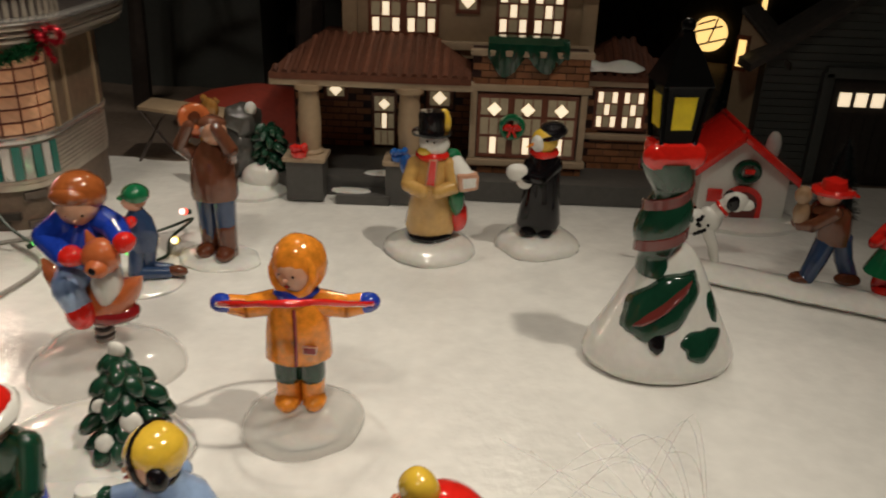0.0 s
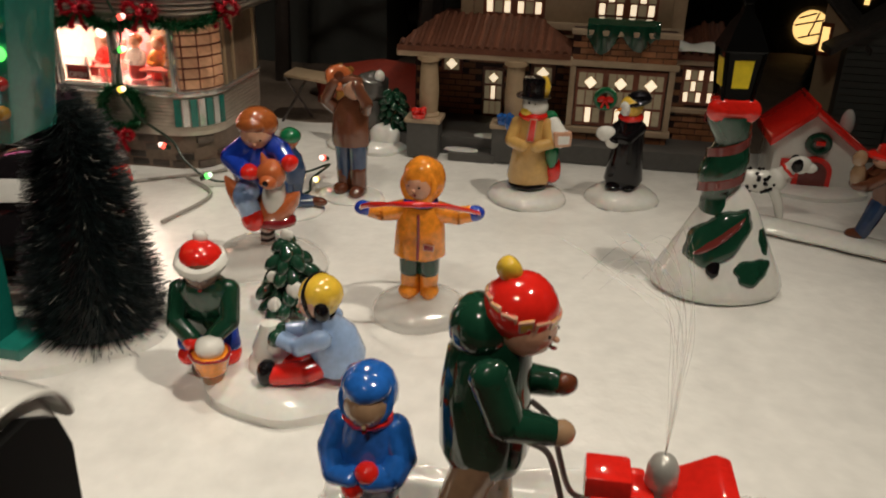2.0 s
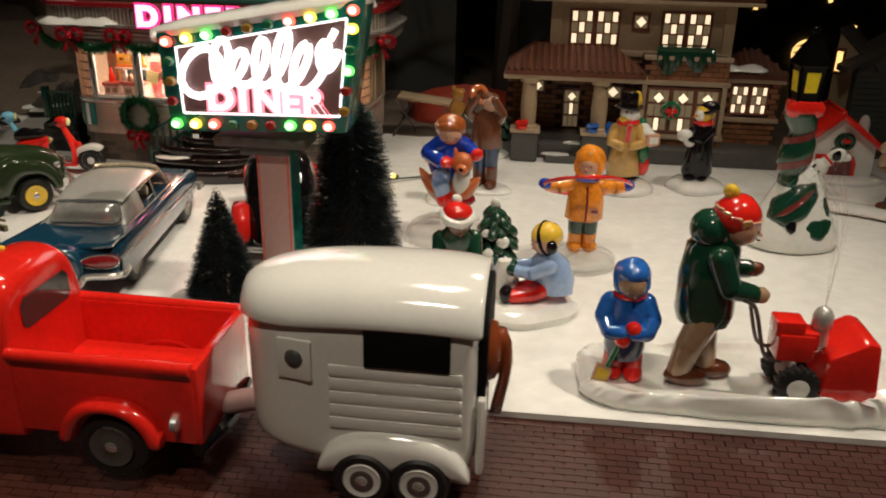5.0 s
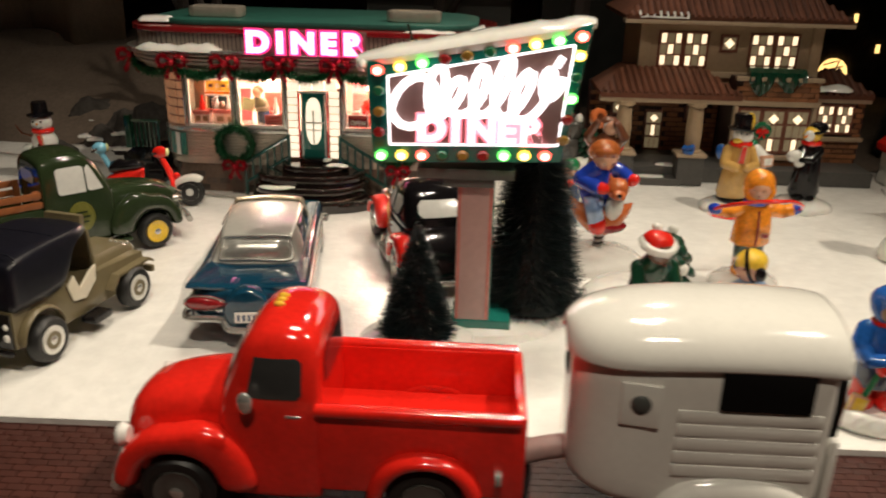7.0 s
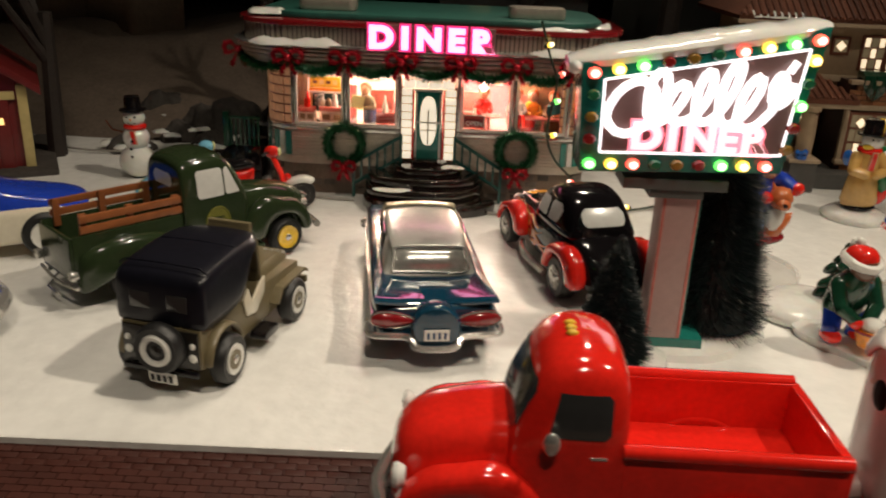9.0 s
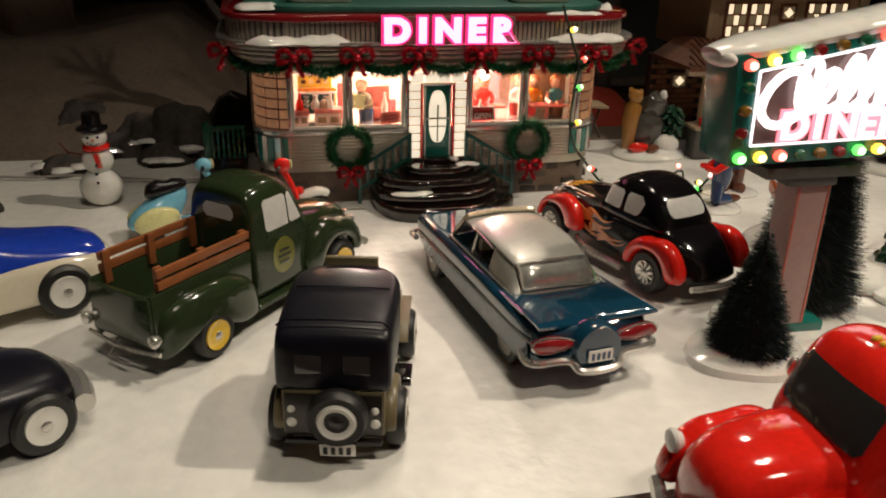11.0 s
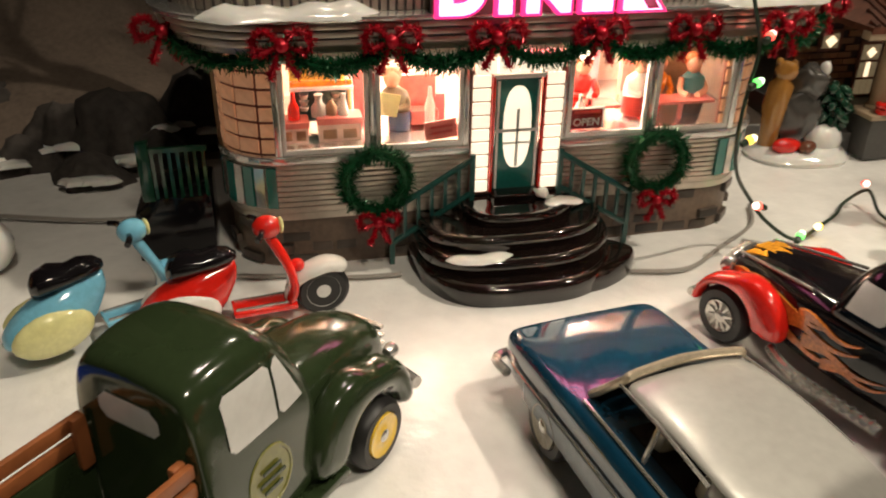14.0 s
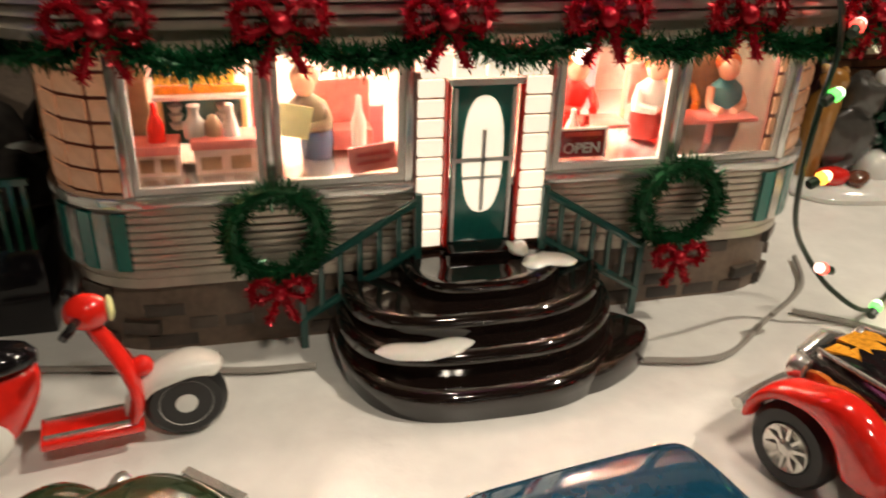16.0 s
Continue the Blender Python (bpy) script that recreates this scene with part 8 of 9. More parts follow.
def mound_patch(name, m, cx, cz, a, c, turn_deg, thick, label, lobe=0.0):
    """A raised glazed patch that lies on the front of the snow mound."""
    b = B()
    ct, st_ = math.cos(radians(turn_deg)), math.sin(radians(turn_deg))
    rows = []
    for i in range(9):
        rho = 1 - i / 8
        row = []
        for j in range(28):
            th = 2 * math.pi * j / 28
            w = rho * (1 + lobe * math.sin(3 * th + 0.6) + 0.05 * math.sin(7 * th))
            u, v = a * w * math.cos(th), c * w * math.sin(th)
            x, z = cx + u * ct - v * st_, max(0.1, cz + u * st_ + v * ct)
            r = mound_radius(z)
            y = -0.75 * math.sqrt(max(0.02, r * r - x * x))
            row.append((x, y + 0.03 - thick * math.sqrt(max(0.0, 1 - rho ** 2)), z))
        rows.append(row)
    loft(b, rows)
    return part(name, b, m, lp, label, sharp=180)


post_c = lambda z: -0.55 + 0.16 * math.sin(z * 1.9 + 1.0)
post_r = lambda z: 0.70 + 0.32 * abs(math.sin(z * 1.25 + 0.4))
b = B()
loft(b, [[(post_c(z) + post_r(z) * math.cos(t), 0.95 * post_r(z) * math.sin(t), z) for t in (2 * math.pi * j / 22 for j in range(22))] for z in (3.9 + 4.6 * i / 30 for i in range(31))])
part("post", b, "darkgreen", lp, "dark green garland-wrapped post")
b = B()
loops = []
for i in range(60):
    t = 0.26 * i
    z = 4.2 + t * 0.26
    r0, c, s_ = post_r(z) + 0.03, math.cos(t), 0.95 * math.sin(t)
    loops.append([(post_c(z) + c * r0, s_ * r0, z - 0.24), (post_c(z) + c * (r0 + 0.07), s_ * (r0 + 0.07), z - 0.2), (post_c(z) + c * (r0 + 0.07), s_ * (r0 + 0.07), z + 0.2), (post_c(z) + c * r0, s_ * r0, z + 0.24)])
loft(b, loops)
part("ribbon", b, "maroon", lp, "dark red spiral ribbon")
mound_patch("garland_loop", "darkgreen", -0.55, 2.95, 1.75, 0.92, 40, 0.32, "trailing green garland")
mound_patch("ribbon_loop", "maroon", -0.6, 3.05, 1.55, 0.2, 40, 0.52, "dark red ribbon on the trailing garland")
mound_patch("post_foot", "black", -0.85, 1.75, 0.34, 0.5, 0, 0.25, "black foot of the post")
mound_patch("holly_patch", "darkgreen", 1.0, 1.55, 0.95, 0.58, 6, 0.18, "green holly patch", 0.14)
mound_patch("holly_leaf", "darkgreen", 1.6, 2.75, 0.3, 0.65, 16, 0.12, "green holly leaf", 0.06)
b = B()
box(b, (-0.7, -0.1, 8.75), (1.7, 1.5, 0.95), bev=0.25)
for s in (-1, 1):
    ball(b, (-0.7 + s * 0.6, -0.5, 8.75), (0.6, 0.38, 0.55), 0, (0, s * 12, 0))
part("bow", b, "red", lp, "red painted bow")
b = B()
loft(b, [[(-0.7 + sx * w, sy * w, z) for sx, sy in ((-1, -1), (1, -1), (1, 1), (-1, 1))] for w, z in ((0.6, 9.1), (0.62, 9.3), (0.8, 11.2), (0.92, 11.35), (0.85, 11.5), (0.5, 12.4), (0.25, 12.8), (0.2, 13.1))])
ball(b, (-0.7, 0, 13.3), 0.26)
for sx in (-1, 1):
    for sy in (-1, 1):
        rod(b, (-0.7 + sx * 0.62, sy * 0.62, 9.2), (-0.7 + sx * 0.8, sy * 0.8, 11.3), 0.1, 0.1, 0, 8)
part("lantern", b, "lantern", lp, "black lantern")
for rz in (0, 90, 180, 270):
    b = B()
    loft(b, [[(-0.36, -d * 0.93, 9.75), (0.36, -d * 0.93, 9.75), (0.42, -d * 1.03, 10.95), (-0.42, -d * 1.03, 10.95)] for d in (0.66, 0.76)])
    part("lantern_pane", b, "lanternpane", lp, "yellow painted pane", at=(-0.7, 0, 0), rot=(0, 0, rz))

# kennel with red roof and a wreath
kn = thing("kennel", "white kennel with a red roof and a green wreath", "dog house", 18.3, 49.6, 0, 0)
b = B()
prism(b, [(-2.75, 0.2), (2.75, 0.2), (2.75, 3.4), (-0.6, 6.3), (-2.75, 4.2)], -1.2, 3.2, "y", 0, 0.1)
part("wall", b, "white", kn, "white kennel wall")
for p, q in (((-0.75, 6.5), (3.2, 3.3)), ((-0.45, 6.5), (-3.2, 3.9))):
    b = B()
    prism(b, [(p[0], p[1] + 0.25), (p[0], p[1] - 0.45), (q[0], q[1] - 0.45), (q[0], q[1] + 0.25)], -1.9, 3.6, "y", 0, 0.12)
    part("roof", b, "red", kn, "glossy red roof slope")
b = B()
torus(b, (0.0, -1.35, 3.75), 0.62, 0.28, 0, (90, 0, 0), 24, 8)
part("wreath", b, "darkgreen", kn, "green wreath")
b = B()
box(b, (0.05, -1.6, 3.85), (0.6, 0.25, 0.35), bev=0.08)
part("wreath_bow", b, "red", kn)
b = B()
prism(b, [(0.0 + 1.25 * math.cos(a), 1.5 + 1.25 * math.sin(a)) for a in (math.pi * i / 14 for i in range(15))] + [(-1.25, 0.2), (1.25, 0.2)], -1.4, -1.15, "y")
part("arch_trim", b, "red", kn, "red arch")
b = B()
prism(b, [(0.0 + 0.9 * math.cos(a), 1.45 + 0.9 * math.sin(a)) for a in (math.pi * i / 14 for i in range(15))] + [(-0.9, 0.2), (0.9, 0.2)], -1.46, -1.3, "y")
part("doorway", b, "maroon", kn, "dark doorway")
b = B()
box(b, (-1.75, -1.3, 2.0), (0.9, 0.2, 0.9), bev=0.05)
part("sign_plate", b, "red", kn, "small red plate")
b = B()
lathe(b, [(3.9, -0.08), (3.9, 0.25), (3.3, 0.45), (0.1, 0.5)], 0, (0, -0.6), 26, 0.7, 0.12, 44)
part("snow_base", b, "glaze_snow", kn)
b = B()
ball(b, (2.6, 2.2, 4.5), (0.5, 0.5, 1.1))
part("snow_lump", b, "glaze_snow", kn)

kn.matrix_world = pose(18.3 * CM, 49.6 * CM, 0) @ Matrix.Diagonal((0.92, 0.92, 0.84, 1))
# dalmatian
b = B()
ball(b, (0, 0, 2.35), (1.35, 0.62, 0.68), WH)
ball(b, (0.95, 0, 2.45), (0.65, 0.6, 0.7), WH)
limb(b, [(1.2, 0, 2.8), (1.7, -0.1, 3.4)], 0.42, 0.36, WH)
torus(b, (1.5, -0.05, 3.1), 0.4, 0.1, RD, (0, 50, 0), 16, 6)
ball(b, (2.05, -0.15, 3.55), (0.62, 0.5, 0.5), WH)
ball(b, (2.6, -0.2, 3.4), (0.4, 0.32, 0.28), WH)
ball(b, (2.95, -0.22, 3.42), 0.13, BK)
for s in (-1, 1):
    ball(b, (1.85, -0.15 + s * 0.45, 3.6), (0.3, 0.15, 0.4), BK)
    limb(b, [(0.95, s * 0.3, 2.0), (1.35, s * 0.3, 1.1), (1.5, s * 0.3, 0.4)], 0.3, 0.2, WH)
    limb(b, [(-0.9, s * 0.3, 2.1), (-1.1, s * 0.3, 1.1), (-0.9, s * 0.3, 0.4)], 0.34, 0.2, WH)
tube(b, smooth_line([(-1.3, 0, 2.6), (-1.8, 0, 3.1), (-1.7, 0, 3.6)], 5), 0.13, WH)
rr = random.Random(8)
for _ in range(34):
    a, t = rr.uniform(-2.6, 0.4), rr.uniform(-1.15, 1.15)
    ball(b, (t, 0.62 * math.sin(a) * math.sqrt(1 - (t / 1.5) ** 2), 2.35 + 0.68 * math.cos(a) * math.sqrt(1 - (t / 1.5) ** 2)), 0.12, BK, u=6, v=5)
figure("dalmatian", b, "white spotted dalmatian figurine pulling on a snowy board", 13.7, 42.3, 0.1, -4, "dog figurine")
b = B()
n = 22
loops = []
for i in range(n + 1):
    t = i / n
    x = -1.2 + 12.6 * t
    w = 1.25 * min(1, 6 * t + 0.25, 6 * (1 - t) + 0.25) ** 0.5 * (1 + 0.12 * noise.noise((x * 0.7, 1, 1)))
    loops.append([(x, -0.3 * t * 9 * 0.36 + w * math.cos(a), 0.22 + 0.42 * math.sin(a) * (0.8 if math.sin(a) > 0 else 0.8)) for a in (2 * math.pi * j / 14 for j in range(14))])
loft(b, loops)
solid("snow_board_base", b, "glaze_snow", "long glazed snow base under dog and children", "figurine base", 14.0, 41.6, 0, -18, "porcelain figurines")
# fireman with red hat and a pup
b = B()
limb(b, [(-0.2, 0, 2.4), (-0.6, -0.2, 1.3), (-0.9, -0.3, 0.5)], 0.5, 0.42, DE)
limb(b, [(0.5, 0, 2.4), (0.9, 0.2, 1.3), (1.3, 0.2, 0.5)], 0.5, 0.42, DE)
for x in (-1.1, 1.1):
    ball(b, (x, -0.25, 0.4), (0.65, 0.45, 0.3), BO)
torso(b, [(0.1, 0, 2.2, 0.75, 0.6), (0, 0, 2.8, 0.85, 0.7), (-0.3, 0, 3.8, 0.9, 0.72), (-0.4, 0, 4.2, 0.5, 0.45)], BR)
head(b, (-0.6, -0.1, 4.6), 0.55, (-1, -0.3, -0.1))
lathe(b, [(0.95, 4.75), (0.95, 4.88), (0.6, 4.95), (0.5, 5.35), (0.05, 5.5)], RD, (-0.45, 0), 18)
ball(b, (0.3, 0.1, 4.72), (0.65, 0.5, 0.16), RD, (0, 18, 0))
for s in (-1, 1):
    limb(b, [(-0.4, s * 0.6, 3.9), (-1.2, s * 0.5, 3.2), (-1.7, s * 0.2, 3.1)], 0.34, 0.28, BR)
ball(b, (-1.7, -0.1, 3.7), (0.42, 0.4, 0.7), TA)
ball(b, (-1.8, -0.15, 4.6), (0.42, 0.4, 0.45), TA)
figure("red_hat_boy", b, "boy figurine in a brown jacket and red helmet holding a pup", 19.9, 40.2, 0.25, 0)
b = B()
for x in (-0.4, 0.4):
    limb(b, [(x, 0, 1.8), (x, 0, 0.5)], 0.42, 0.4, RD)
    ball(b, (x, -0.2, 0.4), (0.42, 0.6, 0.3), RD)
torso(b, [(0, 0, 1.2, 1.3, 1.1), (0, 0, 1.5, 1.2, 1.0), (0, 0, 2.4, 0.8, 0.7), (0, 0, 3.0, 0.75, 0.65)], GN)
torso(b, [(0, 0, 2.5, 0.85, 0.72), (0, 0, 3.3, 0.85, 0.7), (0, 0, 3.8, 0.4, 0.4)], RD)
for s in (-1, 1):
    limb(b, [(s * 0.7, 0, 3.4), (s * 1.0 - 0.4, -0.5, 2.9), (-1.1, -0.5, 3.2)], 0.34, 0.26, RD)
head(b, (0, -0.1, 4.25), 0.55, (-1, -0.4, 0))
ball(b, (0.1, 0.05, 4.45), (0.65, 0.62, 0.6), HA)
figure("red_coat_girl", b, "girl figurine in a red jacket and green skirt", 22.7, 39.4, 0.2, 0)

# children shovelling snow on a shared base
b = B()
loops = []
for z, k in ((-0.08, 1.0), (0.35, 1.03), (0.65, 0.9), (0.78, 0.6)):
    ring = []
    for i in range(40):
        a = 2 * math.pi * i / 40
        r = 1 + 0.18 * math.cos(2 * a + 0.7) + 0.1 * math.sin(3 * a) + 0.05 * noise.noise((math.cos(a) * 2, math.sin(a) * 2, z))
        ring.append((3.5 * r * k * math.cos(a), 2.75 * r * k * math.sin(a), z))
    loops.append(ring)
loft(b, loops)
solid("snow_play_base", b, "glaze_snow", "glazed white snow base under playing children", "figurine base", -7.3, 21.0, 0, -16, "porcelain figurines")
b = B()
for s in (-1, 1):
    limb(b, [(s * 0.5, 0.3, 1.6), (s * 0.75, -0.1, 0.9), (s * 0.7, 0.1, 0.4)], 0.5, 0.42, BL)
    ball(b, (s * 0.75, -0.15, 0.4), (0.45, 0.7, 0.38), RD)
torso(b, [(0, 0.4, 1.3, 0.95, 0.8), (0, 0.3, 2.0, 1.1, 0.9), (0, 0.0, 3.2, 1.0, 0.8), (0, -0.2, 3.7, 0.6, 0.5)], DG)
for s in (-1, 1):
    limb(b, [(s * 0.9, -0.1, 3.1), (s * 0.95, -0.7, 2.1), (s * 0.35, -1.1, 1.6)], 0.4, 0.32, DG)
    ball(b, (s * 0.35, -1.2, 1.5), 0.3, RD)
head(b, (0.05, -0.4, 4.05), 0.68, (0.1, -1, -0.3), DS, DS)
ball(b, (0, -0.15, 4.45), (0.8, 0.78, 0.62), RD)
torus(b, (0, -0.22, 4.34), 0.74, 0.24, WH, (16, 0, 0), 22, 8)
ball(b, (0, 0.15, 5.1), 0.25, WH)
lathe(b, [(0.45, 0.4), (0.55, 0.5), (0.75, 1.2), (0.6, 1.25), (0.05, 1.3)], OR, (0.35, -1.45), 18)
torus(b, (0.35, -1.45, 1.22), 0.72, 0.07, MR)
ball(b, (0.35, -1.45, 1.45), (0.55, 0.55, 0.42), WH)
figure("bucket_child", b, "child figurine in green with a red hat filling a bucket", -9.7, 20.9, 0.55, 12)
b = B()
limb(b, [(0.3, 0.1, 1.0), (-0.6, -0.5, 0.75), (-1.6, -0.7, 0.6)], 0.55, 0.4, RD)
limb(b, [(0.3, 0.5, 1.0), (-0.5, 0.3, 0.8), (-1.5, 0.1, 0.6)], 0.55, 0.4, RD)
ball(b, (-1.95, -0.75, 0.7), (0.35, 0.45, 0.5), BK)
ball(b, (-1.85, 0.1, 0.7), (0.35, 0.45, 0.5), BK)
torso(b, [(0.5, 0.2, 0.7, 0.95, 0.85), (0.45, 0.2, 1.4, 1.05, 0.9), (0.2, 0.1, 2.4, 0.95, 0.8), (0.05, 0.05, 2.9, 0.5, 0.45)], SY)
for s in (-1, 1):
    limb(b, [(0.15, s * 0.8, 2.4), (-0.7, s * 0.7, 1.9), (-1.5, s * 0.3, 1.9)], 0.4, 0.3, SY)
    ball(b, (-1.7, s * 0.25, 1.9), 0.33, DG)
head(b, (-0.15, -0.05, 3.45), 0.66, (-1, -0.5, 0), SK, YE)
ball(b, (-0.05, 0.05, 3.75), (0.8, 0.78, 0.66), YE)
torus(b, (-0.05, 0.05, 3.6), 0.8, 0.1, BK, (70, 0, 60), 20, 6)
ball(b, (0.2, -0.7, 3.4), (0.3, 0.2, 0.34), BK)
ball(b, (-0.5, 0.65, 3.4), (0.3, 0.2, 0.34), BK)
figure("sitting_child", b, "sitting child figurine in a light blue coat and red trousers", -5.0, 20.3, 0.5, 0)
b = B()
lathe(b, [(0.95, 0.5), (0.9, 1.1), (0.7, 1.3), (0.75, 1.6), (0.5, 2.2), (0.35, 2.6), (0.05, 2.7)], SN, (0, 0), 18, 0.9, 0.1, 2)
ball(b, (0.3, -0.5, 1.9), (0.3, 0.3, 0.4), SN)
figure("snow_lump", b, "half-built white snow heap between the children", -7.1, 20.6, 0.1, 0, "snow heap")
# snowy fir on the base behind
b = B()
mound(b, 3.1, 0.9, (-0.6, 0), 0.85, 52, 0.15)
rr = random.Random(31)
rod(b, (0.8, -0.3, 0.7), (0.8, -0.3, 4.0), 0.75, 0.15, DG, 12)
for tier, (R, z, n) in enumerate(((1.15, 1.15, 9), (0.95, 1.8, 8), (0.78, 2.45, 7), (0.55, 3.05, 6), (0.32, 3.6, 4))):
    for i in range(n):
        a = 2 * math.pi * (i + 0.5 * (tier % 2)) / n + rr.uniform(-0.2, 0.2)
        q = rr.uniform(0.8, 1.15)
        ball(b, (0.8 + R * q * math.cos(a), -0.3 + R * q * math.sin(a), z + rr.uniform(-0.12, 0.12)), (0.52, 0.3, 0.3), DG, (0, 38, math.degrees(a)), 10, 7)
for x, y, z, r in ((0.55, -1.45, 1.5, 0.3), (1.35, -1.2, 2.15, 0.34), (0.35, -1.1, 2.6, 0.22), (0.8, -0.3, 4.15, 0.28)):
    ball(b, (x, y, z), (r, r * 0.6, r * 1.1), WH, (0, 20, 0), 10, 7)
figure("snowy_fir", b, "small dark green fir figurine with white snow tufts", -8.75, 25.25, 0.1, 0, "tree figurine")

# snow blower group
sb = thing("snow_blower", "red walk-behind snow blower with black wheels", "snow blower", 3.7, 14.0, 0.55, 1)
b = B()
box(b, (1.45, -0.75, 2.4), (1.5, 1.5, 1.2), bev=0.15)
box(b, (1.15, -0.85, 3.2), (1.2, 1.1, 0.7), bev=0.15)
box(b, (2.0, -0.9, 2.7), (0.7, 1.0, 0.8), bev=0.12)
part("engine", b, "red", sb, "red engine block")
b = B()
prism(b, [(2.5, 0.6), (2.7, 2.3), (4.1, 3.1), (4.55, 3.0), (4.8, 0.75), (4.5, 0.4), (2.9, 0.4)], -2.0, 0.85, "y", 0, 0.18)
part("auger_housing", b, "red", sb, "red auger housing")
b = B()
lathe(b, [(0.36, 2.4), (0.34, 3.1), (0.42, 3.2), (0.41, 3.7), (0.3, 3.95), (0.12, 4.08), (0.03, 4.1)], 0, (2.5, -0.8), 18)
part("chute", b, "silverpaint", sb, "silver discharge chute")
for y in (-1.75, 0.2):
    b = B()
    loft(b, [[(r * (1 + lug * (0.5 if j % 4 < 2 else -0.5)) * math.cos(2 * math.pi * j / 72), r * (1 + lug * (0.5 if j % 4 < 2 else -0.5)) * math.sin(2 * math.pi * j / 72), z) for j in range(72)] for r, z, lug in ((0.4, -0.3, 0), (0.72, -0.3, 0), (0.86, -0.22, 0.12), (0.88, 0, 0.12), (0.86, 0.22, 0.12), (0.72, 0.3, 0), (0.4, 0.3, 0))])
    w = part("wheel", b, "tyre", sb, at=(1.65, y, 0.85), rot=(90, 0, 0))
    b = B()
    lathe(b, [(0.5, -0.2), (0.5, 0.28), (0.36, 0.34), (0.12, 0.3), (0.02, 0.36)], 0, seg=18)
    part("rim", b, "white", w, "white wheel rim")
for y in (-1.35, -0.1):
    b = B()
    tube(b, smooth_line([(1.0, y, 1.75), (0.45, y, 1.85), (0.15, y, 2.3), (-0.25, y, 3.7), (-0.5, y, 4.35 if y > -1 else 4.2), (-0.95, y, 4.75 if y > -1 else 4.4)], 6), 0.085, 0, 8)
    part("handle", b, "iron", sb, "grey handle bar")
b = B()
rr = random.Random(17)
for i in range(16):
    a, sp = rr.uniform(0, 6.3), rr.uniform(0.1, 0.9)
    pts = smooth_line([(2.5, -0.8, 3.9), (2.45 + 0.2 * math.cos(a) * sp, -0.8 + 0.2 * math.sin(a), 6.0), (2.3 + 0.5 * math.cos(a) * sp, -0.6 + 0.4 * math.sin(a), 8.0 + rr.uniform(-0.5, 0.5)), (2.0 + 1.0 * math.cos(a) * sp - 0.5, -0.3 + 0.5 * math.sin(a), 9.2 + rr.uniform(-0.8, 0.8)), (1.4 + 1.6 * math.cos(a) * sp - 0.8, 0.0, 9.0 + rr.uniform(-1, 0.8))], 5)
    tube(b, pts, 0.009, 0, 4)
tagged(part("spray_fibre", b, "fibre", sb, "clear fibre spray"), kind="stuff")
b = B()
loops = []
N = 120
for z, k, lump in ((-0.4, 1.0, 0.3), (0.35, 1.02, 0.7), (0.8, 1.0, 1.0), (1.1, 0.965, 1.0), (1.15, 0.92, 1.0), (0.95, 0.87, 0.7), (0.62, 0.80, 0.2), (0.6, 0.4, 0.0)):
    ring = []
    for i in range(N):
        a = 2 * math.pi * i / N
        ca, sa = math.cos(a), math.sin(a)
        q = 0.42
        x, y = 7.05 * math.copysign(abs(ca) ** q, ca), 2.45 * math.copysign(abs(sa) ** q, sa)
        p = Vector((x * 1.5, y * 1.5, z * 1.2))
        grow = max(0.0, min(1.0, (x + 4.5) / 6.0))
        w = 1 + (0.012 + 0.04 * grow) * lump * noise.noise(p) + 0.02 * lump * noise.noise(p * 2.0)
        rise = lump * grow * (0.25 * noise.noise(p * 0.8 + Vector((3, 1, 0))) + 0.38 * (0.6 - abs(noise.noise(p * 1.5)) * 2) + 0.05)
        out = 0.75 * lump * (0.4 + 0.6 * grow) * (0.5 * noise.noise(p * 1.15 + Vector((0, 7, 0))) + 0.9 * (0.5 - abs(noise.noise(p * 1.7 + Vector((4, 0, 0)))) * 2.0))
        x, y = x + ca * abs(ca) * out, y + math.copysign(abs(sa) ** 0.5, sa) * out
        ring.append((x * k * w, y * (k if k > 0.5 else 0.4) * w, z - (0.3 * lump * (1 - grow) if z > 0.6 else 0) + (rise if z > 0.5 else 0)))
    loops.append(ring)
loft(b, loops)
solid("cleared_path_base", b, "glaze_snow", "long glazed snow bank base with lumpy edges", "figurine base", 3.7, 14.0, 0, 1, "porcelain figurines", sub=1, sharp=180)
b = B()
for y, x in ((-0.5, -0.7), (0.35, 0.55)):
    limb(b, [(0.1, y * 0.8, 3.3), (x * 0.6, y, 1.9), (x, y, 0.6)], 0.68, 0.48, TA)
    ball(b, (x + 0.3, y - 0.05, 0.45), (0.9, 0.52, 0.45), BO)
torso(b, [(0.1, 0, 2.9, 1.05, 0.95), (0.1, 0, 3.4, 1.25, 1.1), (0.05, 0, 5.0, 1.2, 1.05), (0.1, 0, 6.3, 1.1, 0.95), (0.3, 0, 6.9, 0.6, 0.6)], DG)
ball(b, (-0.15, 0, 7.0), (0.85, 0.9, 0.85), DG)
for s in (-1, 1):
    limb(b, [(0.2, s * 0.95, 6.1), (0.7, s * 1.05, 4.9), (1.75, s * 0.7, 4.55 if s < 0 else 5.1)], 0.55, 0.4, DG)
    ball(b, (2.05, s * 0.65, 4.5 if s < 0 else 5.1), (0.4, 0.34, 0.34), TA if s < 0 else BO)
head(b, (1.0, -0.1, 7.2), 0.78, (1, -0.35, -0.15))
ball(b, (0.8, 0.0, 7.65), (0.98, 0.95, 0.9), RD, (0, 18, 0))
